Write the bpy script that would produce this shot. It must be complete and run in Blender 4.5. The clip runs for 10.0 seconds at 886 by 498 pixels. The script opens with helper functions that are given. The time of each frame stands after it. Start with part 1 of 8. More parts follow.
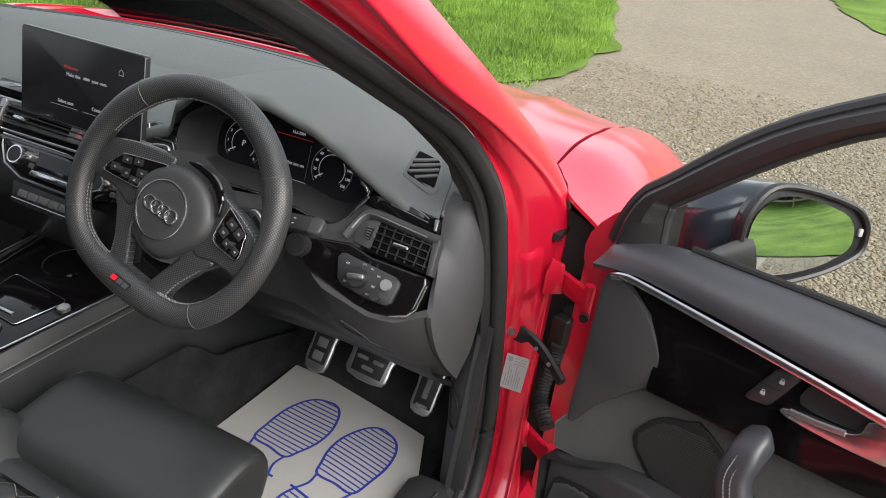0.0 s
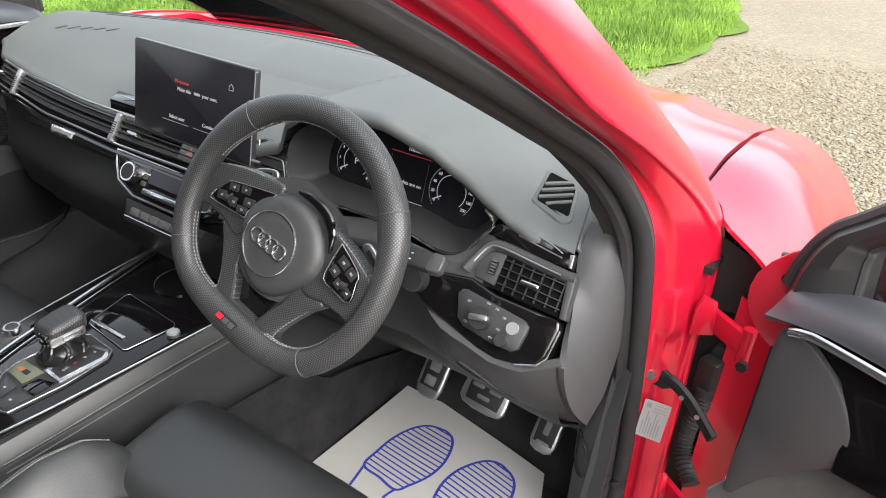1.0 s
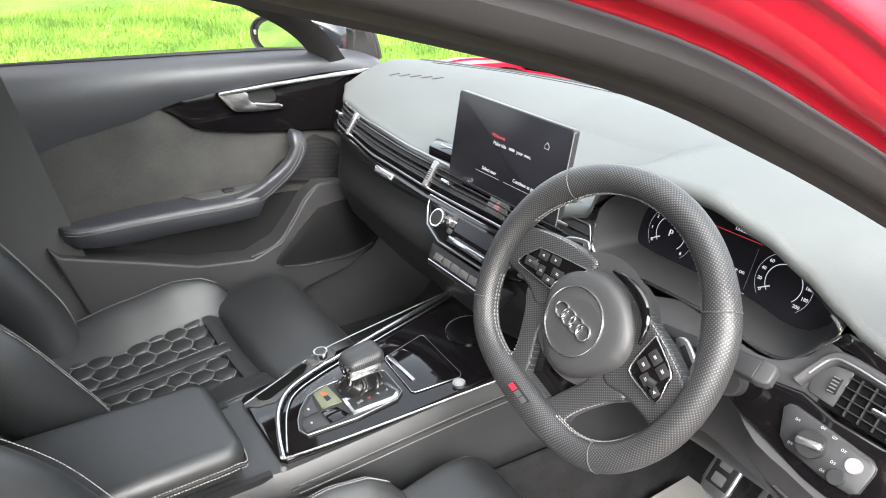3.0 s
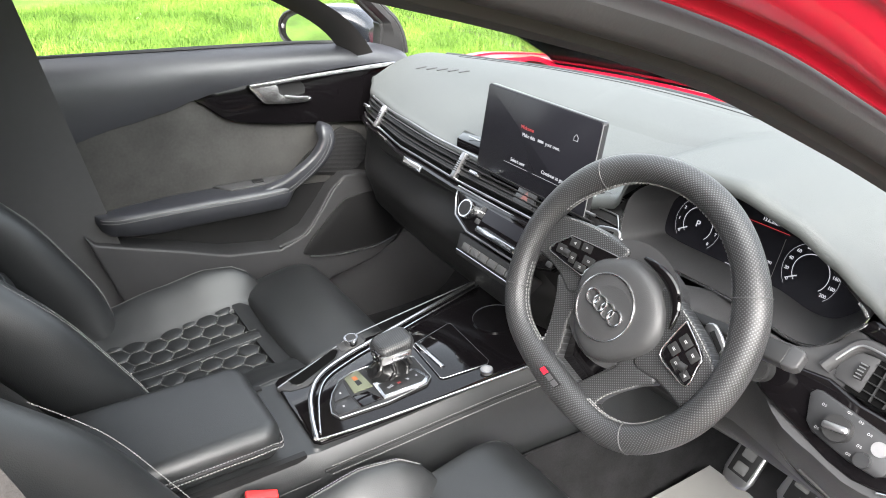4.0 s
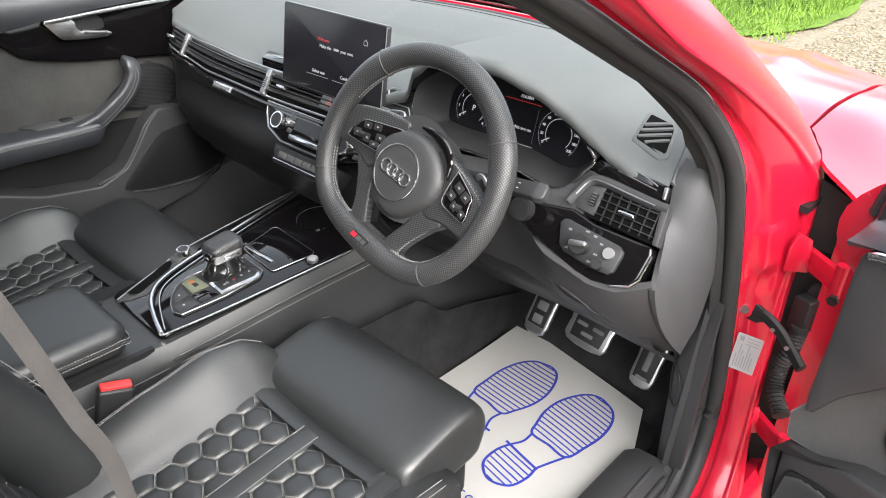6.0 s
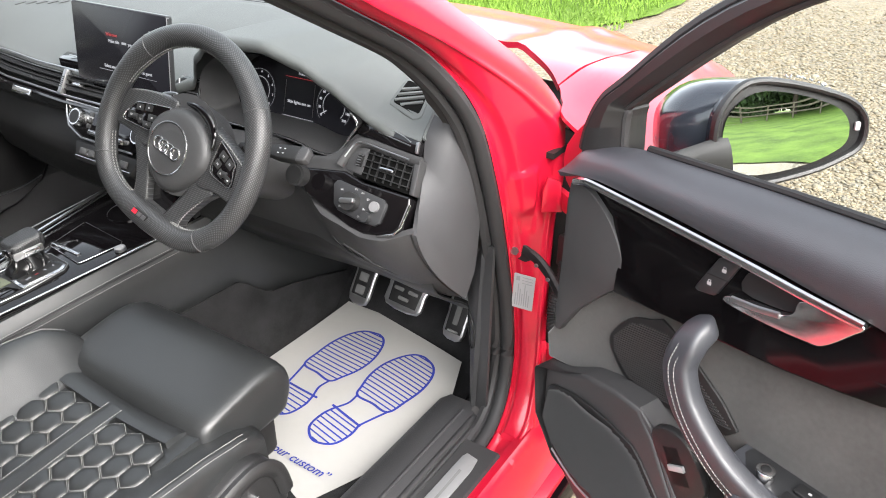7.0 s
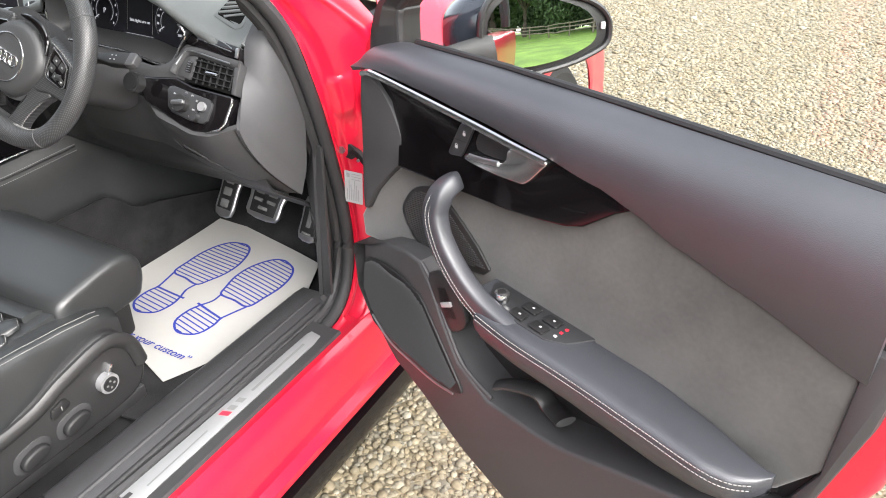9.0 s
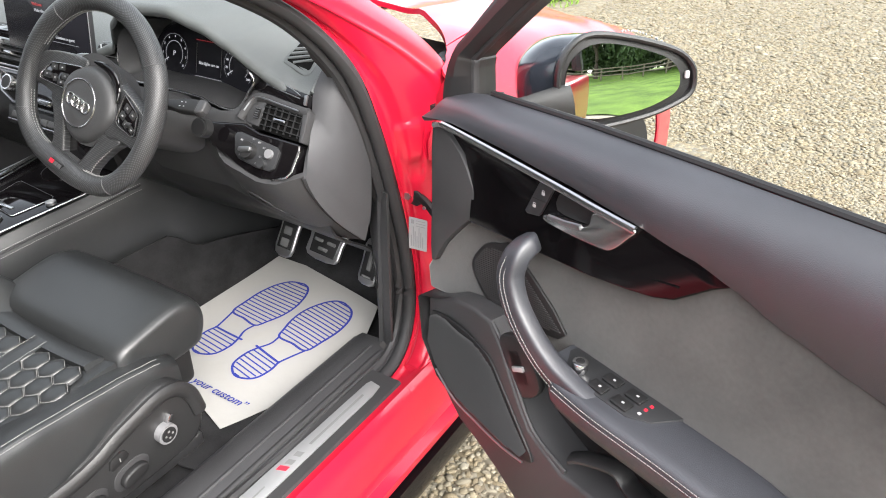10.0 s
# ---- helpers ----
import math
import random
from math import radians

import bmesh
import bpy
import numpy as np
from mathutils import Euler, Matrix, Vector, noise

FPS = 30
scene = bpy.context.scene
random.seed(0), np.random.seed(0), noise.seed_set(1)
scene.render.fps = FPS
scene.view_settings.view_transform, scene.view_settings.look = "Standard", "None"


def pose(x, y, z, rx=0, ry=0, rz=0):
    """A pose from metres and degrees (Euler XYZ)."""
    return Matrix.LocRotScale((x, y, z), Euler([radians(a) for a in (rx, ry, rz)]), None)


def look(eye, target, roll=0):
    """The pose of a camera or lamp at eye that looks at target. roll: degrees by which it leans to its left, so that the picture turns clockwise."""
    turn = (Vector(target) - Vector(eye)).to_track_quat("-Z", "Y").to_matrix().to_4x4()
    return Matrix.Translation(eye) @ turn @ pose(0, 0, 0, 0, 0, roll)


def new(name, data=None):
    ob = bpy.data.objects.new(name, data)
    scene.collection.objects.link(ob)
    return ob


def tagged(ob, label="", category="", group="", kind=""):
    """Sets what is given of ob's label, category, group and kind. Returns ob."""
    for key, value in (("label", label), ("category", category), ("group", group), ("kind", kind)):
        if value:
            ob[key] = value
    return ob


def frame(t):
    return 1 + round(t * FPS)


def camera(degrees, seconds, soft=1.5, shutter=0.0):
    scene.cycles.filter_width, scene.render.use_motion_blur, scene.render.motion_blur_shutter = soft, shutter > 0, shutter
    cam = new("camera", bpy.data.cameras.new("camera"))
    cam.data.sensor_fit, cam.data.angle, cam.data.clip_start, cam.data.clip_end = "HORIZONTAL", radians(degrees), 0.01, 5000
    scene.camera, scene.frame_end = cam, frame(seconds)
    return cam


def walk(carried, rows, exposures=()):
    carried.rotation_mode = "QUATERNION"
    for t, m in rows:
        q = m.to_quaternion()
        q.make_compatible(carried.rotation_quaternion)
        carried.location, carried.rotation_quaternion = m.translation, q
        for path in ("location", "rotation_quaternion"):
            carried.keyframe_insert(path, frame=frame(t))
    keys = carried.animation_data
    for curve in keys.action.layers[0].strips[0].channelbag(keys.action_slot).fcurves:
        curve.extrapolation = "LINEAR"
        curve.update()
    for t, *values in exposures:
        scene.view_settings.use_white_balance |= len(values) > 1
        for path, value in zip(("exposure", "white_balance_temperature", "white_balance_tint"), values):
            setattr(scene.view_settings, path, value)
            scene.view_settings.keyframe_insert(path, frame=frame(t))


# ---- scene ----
cam = camera(62.73, 10.0, soft=1.0)
PATH = [
    (0.0, 1.0455, -0.8625, 1.3194, 64.899, -7.624, 25.752),
    (0.5, 0.9954, -0.8027, 1.3088, 63.021, -5.931, 29.713),
    (1.0, 0.9520, -0.7571, 1.3218, 62.984, -4.672, 33.534),
    (1.5, 0.9146, -0.7566, 1.3308, 62.910, -3.595, 36.959),
    (2.0, 0.8782, -0.7730, 1.3279, 62.881, -2.994, 42.510),
    (2.5, 0.8665, -0.7430, 1.3310, 63.035, -2.261, 49.789),
    (3.0, 0.8653, -0.7333, 1.3363, 64.501, -1.680, 55.596),
    (3.2, 0.8646, -0.7337, 1.3430, 64.787, -1.501, 57.003),
    (4.3, 0.8894, -0.7788, 1.3320, 63.384, -1.631, 56.654),
    (4.5, 0.9058, -0.7797, 1.3270, 62.609, -1.635, 56.639),
    (5.0, 0.9737, -0.7695, 1.3128, 61.242, -1.377, 54.760),
    (5.2, 0.9926, -0.7764, 1.3147, 60.659, -1.283, 52.769),
    (6.3, 1.0870, -0.8707, 1.3238, 60.838, -1.392, 38.639),
    (6.5, 1.1283, -0.8563, 1.3204, 60.873, -1.034, 36.334),
    (7.0, 1.2643, -0.8317, 1.3029, 61.430, -0.599, 33.223),
    (7.5, 1.3508, -0.8333, 1.3040, 61.631, -0.965, 31.181),
    (8.0, 1.4315, -0.8543, 1.2996, 61.052, -1.428, 29.744),
    (8.5, 1.5072, -0.8946, 1.2910, 59.682, -1.527, 28.498),
    (9.0, 1.5491, -0.9189, 1.2872, 58.431, -1.245, 27.818),
    (9.5, 1.5557, -0.9114, 1.2868, 58.793, -0.850, 28.923),
    (10.0, 1.4814, -0.8747, 1.3085, 60.041, -0.416, 31.597),
]
EXPOSURES = [(0.0, 1.7), (0.5, 2.15), (1.0, 2.4), (2.5, 3.15), (3.0, 3.2), (4.5, 3.0), (5.0, 2.88), (6.5, 2.62), (7.5, 2.78), (8.5, 2.82), (9.0, 2.78), (9.5, 3.02), (10.0, 2.62)]
walk(cam, [(t, pose(x, y, z, rx, ry, rz)) for t, x, y, z, rx, ry, rz in PATH], EXPOSURES)

# ---- light: a bright, evenly overcast day ----
world = bpy.data.worlds.new("sky")
scene.world = world
world.use_nodes = True
wn, wl = world.node_tree.nodes, world.node_tree.links
sky = wn.new("ShaderNodeTexSky")
sky.sky_type, sky.sun_disc = "NISHITA", False
sky.sun_elevation, sky.sun_rotation = radians(40), radians(112)
sky.air_density, sky.dust_density = 1.0, 4.0
grey = wn.new("ShaderNodeHueSaturation")
grey.inputs["Saturation"].default_value = 0.30
wl.new(sky.outputs[0], grey.inputs["Color"])
wl.new(grey.outputs[0], wn["Background"].inputs["Color"])
wn["Background"].inputs["Strength"].default_value = 0.14
sun = new("sun", bpy.data.lights.new("sun", "SUN"))
sun.data.energy, sun.data.angle, sun.data.color = 1.30, radians(110), (1.0, 0.97, 0.93)
sun.matrix_world = look((6.8, -2.75, 6.2), (0, 0, 0))


# ---- materials ----
def material(name, color, rough=0.5, metal=0.0, coat=0.0, spec=0.5, vary=0.12, scale=6.0, bump=0.0, grain=400.0,
             kind="noise", dist=0.0006, tint=None, sheen=0.0, random=0.0):
    """A surface with colour variation at two scales, roughness wear and fine relief."""
    m = bpy.data.materials.new(name)
    m.use_nodes = True
    n, l = m.node_tree.nodes, m.node_tree.links
    b = n["Principled BSDF"]
    b.inputs["Metallic"].default_value = metal
    b.inputs["Coat Weight"].default_value = coat
    b.inputs["Coat Roughness"].default_value = 0.04
    b.inputs["Specular IOR Level"].default_value = spec
    b.inputs["Sheen Weight"].default_value = sheen
    co = n.new("ShaderNodeTexCoord")
    big, fine = n.new("ShaderNodeTexNoise"), n.new("ShaderNodeTexNoise")
    big.inputs["Scale"].default_value, big.inputs["Detail"].default_value = scale, 4
    fine.inputs["Scale"].default_value, fine.inputs["Detail"].default_value = scale * 14, 2
    add = n.new("ShaderNodeMath")
    add.operation = "MULTIPLY_ADD"
    add.inputs[1].default_value = 0.35
    l.new(co.outputs["Object"], big.inputs["Vector"])
    l.new(co.outputs["Object"], fine.inputs["Vector"])
    l.new(fine.outputs["Fac"], add.inputs[0])
    l.new(big.outputs["Fac"], add.inputs[2])
    ramp = n.new("ShaderNodeValToRGB")
    lo = [c * (1 - vary) for c in color]
    hi = [min(1, c * (1 + vary)) for c in (tint or color)]
    ramp.color_ramp.elements[0].position, ramp.color_ramp.elements[1].position = 0.45, 0.9
    ramp.color_ramp.elements[0].color, ramp.color_ramp.elements[1].color = (*lo, 1), (*hi, 1)
    l.new(add.outputs[0], ramp.inputs["Fac"])
    out = ramp.outputs["Color"]
    if random:
        info, hs = n.new("ShaderNodeObjectInfo"), n.new("ShaderNodeHueSaturation")
        mr = n.new("ShaderNodeMapRange")
        mr.inputs["To Min"].default_value, mr.inputs["To Max"].default_value = 1 - random, 1 + random
        l.new(info.outputs["Random"], mr.inputs["Value"])
        l.new(mr.outputs[0], hs.inputs["Value"])
        l.new(out, hs.inputs["Color"])
        out = hs.outputs["Color"]
    l.new(out, b.inputs["Base Color"])
    mr = n.new("ShaderNodeMapRange")
    mr.inputs["To Min"].default_value, mr.inputs["To Max"].default_value = max(0.01, rough * 0.85), min(1, rough * 1.15)
    l.new(add.outputs[0], mr.inputs["Value"])
    l.new(mr.outputs[0], b.inputs["Roughness"])
    if bump:
        if kind == "noise":
            t = n.new("ShaderNodeTexNoise")
            t.inputs["Scale"].default_value, t.inputs["Detail"].default_value = grain, 3
            h = t.outputs["Fac"]
        else:
            t = n.new("ShaderNodeTexVoronoi")
            t.inputs["Scale"].default_value = grain
            t.inputs["Randomness"].default_value = 0.9 if kind == "voronoi" else 0.0
            h = t.outputs["Distance"]
        l.new(co.outputs["Object"], t.inputs["Vector"])
        bp = n.new("ShaderNodeBump")
        bp.inputs["Strength"].default_value, bp.inputs["Distance"].default_value = bump, dist
        l.new(h, bp.inputs["Height"])
        l.new(bp.outputs[0], b.inputs["Normal"])
    return m


RED = material("red_paint", (0.44, 0.006, 0.026), 0.30, 0.0, 0.6, 0.5, 0.04, 3)
LEATHER = material("black_leather", (0.0165, 0.0176, 0.0184), 0.39, 0, 0, 0.68, 0.2, 5, 0.25, 750, "voronoi", 0.0005)
DOORSKIN = material("black_door_leather", (0.027, 0.0285, 0.0345), 0.44, 0, 0, 0.85, 0.12, 5, 0.35, 900, "voronoi", 0.0004)
PAD = material("soft_dash_skin", (0.067, 0.0725, 0.0725), 0.6, 0, 0, 0.5, 0.1, 4, 0.5, 900, "voronoi", 0.0004)
TRIM = material("dark_grey_plastic", (0.034, 0.034, 0.0355), 0.5, 0, 0, 0.45, 0.1, 5, 0.4, 1000, "voronoi", 0.0003)
SILLSKIN = material("charcoal_plastic", (0.030, 0.030, 0.0315), 0.46, 0, 0, 0.5, 0.12, 7, 0.45, 900, "voronoi", 0.0004)
TRIM2 = material("mid_grey_plastic", (0.055, 0.055, 0.056), 0.5, 0, 0, 0.45, 0.1, 5, 0.4, 1000, "voronoi", 0.0003)
SUEDE = material("grey_suede", (0.048, 0.0468, 0.0445), 0.95, 0, 0, 0.15, 0.26, 11, 0.35, 1500, "noise", 0.0004, sheen=0.35)
PIANO = material("gloss_black_lacquer", (0.004, 0.0035, 0.004), 0.07, 0, 0.15, 0.5, 0.05, 4)
DOORGLOSS = material("black_door_lacquer", (0.004, 0.0035, 0.004), 0.10, 0, 0, 0.16, 0.05, 4)
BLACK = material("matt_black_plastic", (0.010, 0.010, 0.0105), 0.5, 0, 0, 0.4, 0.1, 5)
CHROME = material("satin_aluminium", (0.62, 0.62, 0.63), 0.22, 1.0, 0, 0.5, 0.05, 5)
STEEL = material("brushed_steel", (0.45, 0.45, 0.46), 0.36, 1.0, 0, 0.5, 0.1, 5, 0.3, 300, "noise", 0.0002)
SWITCH = material("charcoal_switch_plastic", (0.022, 0.0225, 0.024), 0.32, 0, 0, 0.5, 0.1, 9)
SATIN = material("satin_black_plastic", (0.016, 0.016, 0.0165), 0.42, 0, 0, 0.5, 0.1, 6, 0.35, 1000, "voronoi", 0.0003)
# gloss black housing; the sky's bluish reflection is put into the base colour
SHELL = material("wet_dark_lacquer", (0.020, 0.024, 0.032), 0.16, 0, 0.6, 0.5, 0.1, 20)
# near-black that paints the shade of deep openings onto shallow plates
DEPTH_SHADE = material("vent_dark", (0.002, 0.002, 0.002), 0.9, 0, 0, 0.1, 0.1, 6)
ALLOY = material("turned_alloy", (0.30, 0.30, 0.31), 0.35, 0.55, 0, 0.5, 0.06, 20)
RUBBER = material("black_rubber", (0.022, 0.022, 0.023), 0.55, 0, 0, 0.4, 0.12, 6, 0.3, 500, "noise", 0.0003)
CARPET = material("black_carpet", (0.021, 0.021, 0.022), 0.95, 0, 0, 0.1, 0.35, 20, 0.9, 900, "noise", 0.002)
PAPER = material("white_paper", (0.315, 0.310, 0.298), 0.85, 0, 0, 0.2, 0.03, 4, 0.2, 60, "noise", 0.0015)
INK = material("blue_ink", (0.018, 0.030, 0.22), 0.7, 0, 0, 0.2, 0.1, 30)
STITCH = material("silver_thread", (0.19, 0.19, 0.187), 0.7, 0, 0, 0.2, 0.1, 30)
WHITE = material("white_print", (0.34, 0.34, 0.35), 0.5, 0, 0, 0.3, 0.03, 30)
REDINK = material("red_print", (0.65, 0.02, 0.04), 0.4, 0, 0.3, 0.4, 0.03, 30)
LABEL = material("silver_label", (0.36, 0.36, 0.365), 0.35, 0.2, 0, 0.4, 0.06, 20)
GREYINK = material("grey_print", (0.12, 0.12, 0.12), 0.6, 0, 0, 0.3, 0.05, 20)
FAINT = material("faint_print", (0.24, 0.24, 0.245), 0.5, 0, 0, 0.3, 0.05, 20)
SILVERINK = material("silver_print", (0.10, 0.10, 0.105), 0.4, 0.4, 0, 0.4, 0.05, 20)
BOUNCE_LINING = material("grey_headlining", (0.45, 0.44, 0.42), 0.95, 0, 0, 0.1, 0.1, 8, 0.3, 900, "noise", 0.0005)
PILLAR = material("grey_pillar_cloth", (0.040, 0.038, 0.038), 0.85, 0, 0, 0.2, 0.1, 8, 0.4, 1200, "noise", 0.0004)
BELT = material("seat_belt_webbing", (0.046, 0.043, 0.042), 0.8, 0, 0, 0.2, 0.15, 30, 0.6, 600, "noise", 0.0006)
SHINE = material("shiny_black_leather", (0.010, 0.010, 0.0105), 0.28, 0, 0, 0.6, 0.15, 20, 0.3, 300, "noise", 0.0006)
TYRE = material("tyre_rubber", (0.014, 0.014, 0.014), 0.8, 0, 0, 0.3, 0.15, 10, 0.3, 200, "noise", 0.001)
WOOD = material("weathered_timber", (0.26, 0.215, 0.16), 0.85, 0, 0, 0.2, 0.3, 8, 0.5, 60, "noise", 0.003)
BARK = material("tree_bark", (0.09, 0.07, 0.05), 0.9, 0, 0, 0.2, 0.3, 6, 0.8, 30, "noise", 0.01)
LEAF = material("tree_leaves", (0.105, 0.165, 0.060), 0.6, 0, 0, 0.3, 0.4, 3)


def glassy(name, color, ior, gloss):
    """A clear pane: mostly see-through, with a weak reflection."""
    m = bpy.data.materials.new(name)
    m.use_nodes = True
    n, l = m.node_tree.nodes, m.node_tree.links
    mix, fr = n.new("ShaderNodeMixShader"), n.new("ShaderNodeFresnel")
    fr.inputs["IOR"].default_value = ior
    tr, gl = n.new("ShaderNodeBsdfTransparent"), n.new("ShaderNodeBsdfGlossy")
    tr.inputs["Color"].default_value = (*color, 1)
    gl.inputs["Roughness"].default_value = 0.01
    gl.inputs["Color"].default_value = (gloss, gloss, gloss, 1)
    l.new(fr.outputs[0], mix.inputs[0])
    l.new(tr.outputs[0], mix.inputs[1])
    l.new(gl.outputs[0], mix.inputs[2])
    l.new(mix.outputs[0], n["Material Output"].inputs["Surface"])
    return m


GLASS = glassy("window_glass", (0.94, 0.96, 0.95), 1.45, 0.8)
SCREEN = glassy("coated_windscreen_glass", (0.94, 0.96, 0.95), 1.06, 0.5)
MIRROR = bpy.data.materials.new("mirror_glass")
MIRROR.use_nodes = True
MIRROR.node_tree.nodes["Principled BSDF"].inputs["Metallic"].default_value = 1
MIRROR.node_tree.nodes["Principled BSDF"].inputs["Roughness"].default_value = 0.01
MIRROR.node_tree.nodes["Principled BSDF"].inputs["Base Color"].default_value = (0.82, 0.86, 0.86, 1)


def glowing(name, color, strength):
    m = bpy.data.materials.new(name)
    m.use_nodes = True
    b = m.node_tree.nodes["Principled BSDF"]
    b.inputs["Base Color"].default_value = (0.02, 0.02, 0.02, 1)
    b.inputs["Emission Color"].default_value = (*color, 1)
    b.inputs["Emission Strength"].default_value = strength
    return m


LIT = glowing("lit_white_pixels", (0.9, 0.92, 1.0), 0.085)
LITRED = glowing("lit_red_pixels", (1.0, 0.06, 0.08), 0.075)


# ---- mesh helpers ----
def spline(pts, n=8, closed=False):
    """A smooth curve through the points, n steps from each to the next."""
    p = [Vector(q) for q in pts]
    k = len(p)
    out = []
    for i in range(k if closed else k - 1):
        a, b, c, d = (p[(i - 1) % k] if closed or i else p[0], p[i], p[(i + 1) % k], p[(i + 2) % k] if closed or i + 2 < k else p[-1])
        for j in range(n):
            t = j / n
            out.append(0.5 * ((2 * b) + (c - a) * t + (2 * a - 5 * b + 4 * c - d) * t * t + (3 * b - a - 3 * c + d) * t ** 3))
    if not closed:
        out.append(p[-1])
    return out


def lerp_table(x, table):
    """A value read from rows of (x, value, ...), eased between the rows."""
    if x <= table[0][0]:
        return table[0][1:]
    for a, b in zip(table, table[1:]):
        if x <= b[0]:
            t = (x - a[0]) / (b[0] - a[0])
            t = t * t * (3 - 2 * t) * 0.5 + t * 0.5
            return tuple(u + (v - u) * t for u, v in zip(a[1:], b[1:]))
    return table[-1][1:]


def skin(bm, rings, closed=True, cap=True):
    """Faces between rings of equally many points."""
    vs = [[bm.verts.new(p) for p in r] for r in rings]
    k = len(vs[0])
    for a, b in zip(vs, vs[1:]):
        for i in range(k if closed else k - 1):
            j = (i + 1) % k
            bm.faces.new((a[i], a[j], b[j], b[i]))
    if cap and closed:
        bm.faces.new(vs[0][::-1])
        bm.faces.new(vs[-1])
    return vs


def tube(pts, ru, rv=None, seg=12, closed=False, up=(0, 0, 1), power=1.0):
    """A swept bar. ru, rv: half-widths across and along up; numbers, or a function of 0..1."""
    bm = bmesh.new()
    P = [Vector(p) for p in pts]
    rings = []
    for i, p in enumerate(P):
        t = (P[(i + 1) % len(P)] - P[i - 1]) if closed else (P[min(i + 1, len(P) - 1)] - P[max(i - 1, 0)])
        t.normalize()
        s = t.cross(Vector(up))
        s = s.normalized() if s.length > 1e-4 else Vector((1, 0, 0))
        u = s.cross(t)
        f = i / max(1, len(P) - 1)
        a = ru(f) if callable(ru) else ru
        b = (rv(f) if callable(rv) else rv) if rv is not None else a
        ring = []
        for k in range(seg):
            w = 2 * math.pi * k / seg
            cx, cy = math.cos(w), math.sin(w)
            cx, cy = math.copysign(abs(cx) ** power, cx), math.copysign(abs(cy) ** power, cy)
            ring.append(p + s * a * cx + u * b * cy)
        rings.append(ring)
    if closed:
        rings.append(rings[0])
        vs = [[bm.verts.new(q) for q in r] for r in rings[:-1]]
        vs.append(vs[0])
        for a, b in zip(vs, vs[1:]):
            for i in range(seg):
                bm.faces.new((a[i], a[(i + 1) % seg], b[(i + 1) % seg], b[i]))
    else:
        skin(bm, rings)
    return bm


def slab(poly, t0, t1, bev=0.0, seg=2):
    """A plate with the outline poly (u, v), from w = t0 to w = t1, its edges rounded."""
    bm = bmesh.new()
    a = [bm.verts.new((u, v, t0)) for u, v in poly]
    b = [bm.verts.new((u, v, t1)) for u, v in poly]
    k = len(poly)
    area = sum(poly[i][0] * poly[(i + 1) % k][1] - poly[(i + 1) % k][0] * poly[i][1] for i in range(k))
    bm.faces.new(a[::-1])
    bm.faces.new(b)
    for i in range(k):
        bm.faces.new((a[i], a[(i + 1) % k], b[(i + 1) % k], b[i]))
    bmesh.ops.recalc_face_normals(bm, faces=bm.faces)
    if bev:
        top = [e for e in bm.edges if len(e.link_faces) == 2 and e.calc_face_angle() > 0.9]
        bmesh.ops.bevel(bm, geom=top, offset=bev, segments=seg, affect="EDGES", clamp_overlap=True, profile=0.5)
    return bm


def rounded(cx, cy, w, h, r, n=4):
    """The outline of a rounded rectangle."""
    out = []
    for sx, sy, a in ((1, 1, 0), (-1, 1, 90), (-1, -1, 180), (1, -1, 270)):
        for i in range(n + 1):
            t = radians(a + 90 * i / n)
            out.append((cx + sx * (w / 2 - r) + r * math.cos(t), cy + sy * (h / 2 - r) + r * math.sin(t)))
    return out


def smooth_poly(pts, n=5):
    return [(p.x, p.y) for p in spline([(u, v, 0) for u, v in pts], n, True)]


def disc(cx, cy, r, n=24, rx=None):
    return [(cx + (rx or r) * math.cos(2 * math.pi * i / n), cy + r * math.sin(2 * math.pi * i / n)) for i in range(n)]


def block(x0, x1, y0, y1, z0, z1, bev=0.0, seg=2):
    return slab([(x0, y0), (x1, y0), (x1, y1), (x0, y1)], z0, z1, bev, seg)


def sheet(f, nu, nv, thick=0.0):
    """A grid f(u, v), u and v from 0 to 1; with thickness, a shell grown against the normals."""
    bm = bmesh.new()
    g = [[bm.verts.new(f(i / nu, j / nv)) for j in range(nv + 1)] for i in range(nu + 1)]
    for i in range(nu):
        for j in range(nv):
            bm.faces.new((g[i][j], g[i + 1][j], g[i + 1][j + 1], g[i][j + 1]))
    if thick:
        bm.normal_update()
        under = {v: bm.verts.new(v.co - v.normal * thick) for row in g for v in row}
        rim_loop = [r[0] for r in g] + g[-1][1:] + [r[-1] for r in g[::-1]][1:] + g[0][::-1][1:-1]
        for f in bm.faces[:]:
            bm.faces.new([under[v] for v in reversed(f.verts[:])])
        for p, q in zip(rim_loop, rim_loop[1:] + rim_loop[:1]):
            bm.faces.new((q, p, under[p], under[q]))
    return bm


def thing(name, at, label, category, group="", kind=""):
    """An Empty at the base of a thing, to which its parts are tied."""
    ob = new(name)
    ob.location = at
    ob.empty_display_size = 0.05
    return tagged(ob, label, category, group, kind)


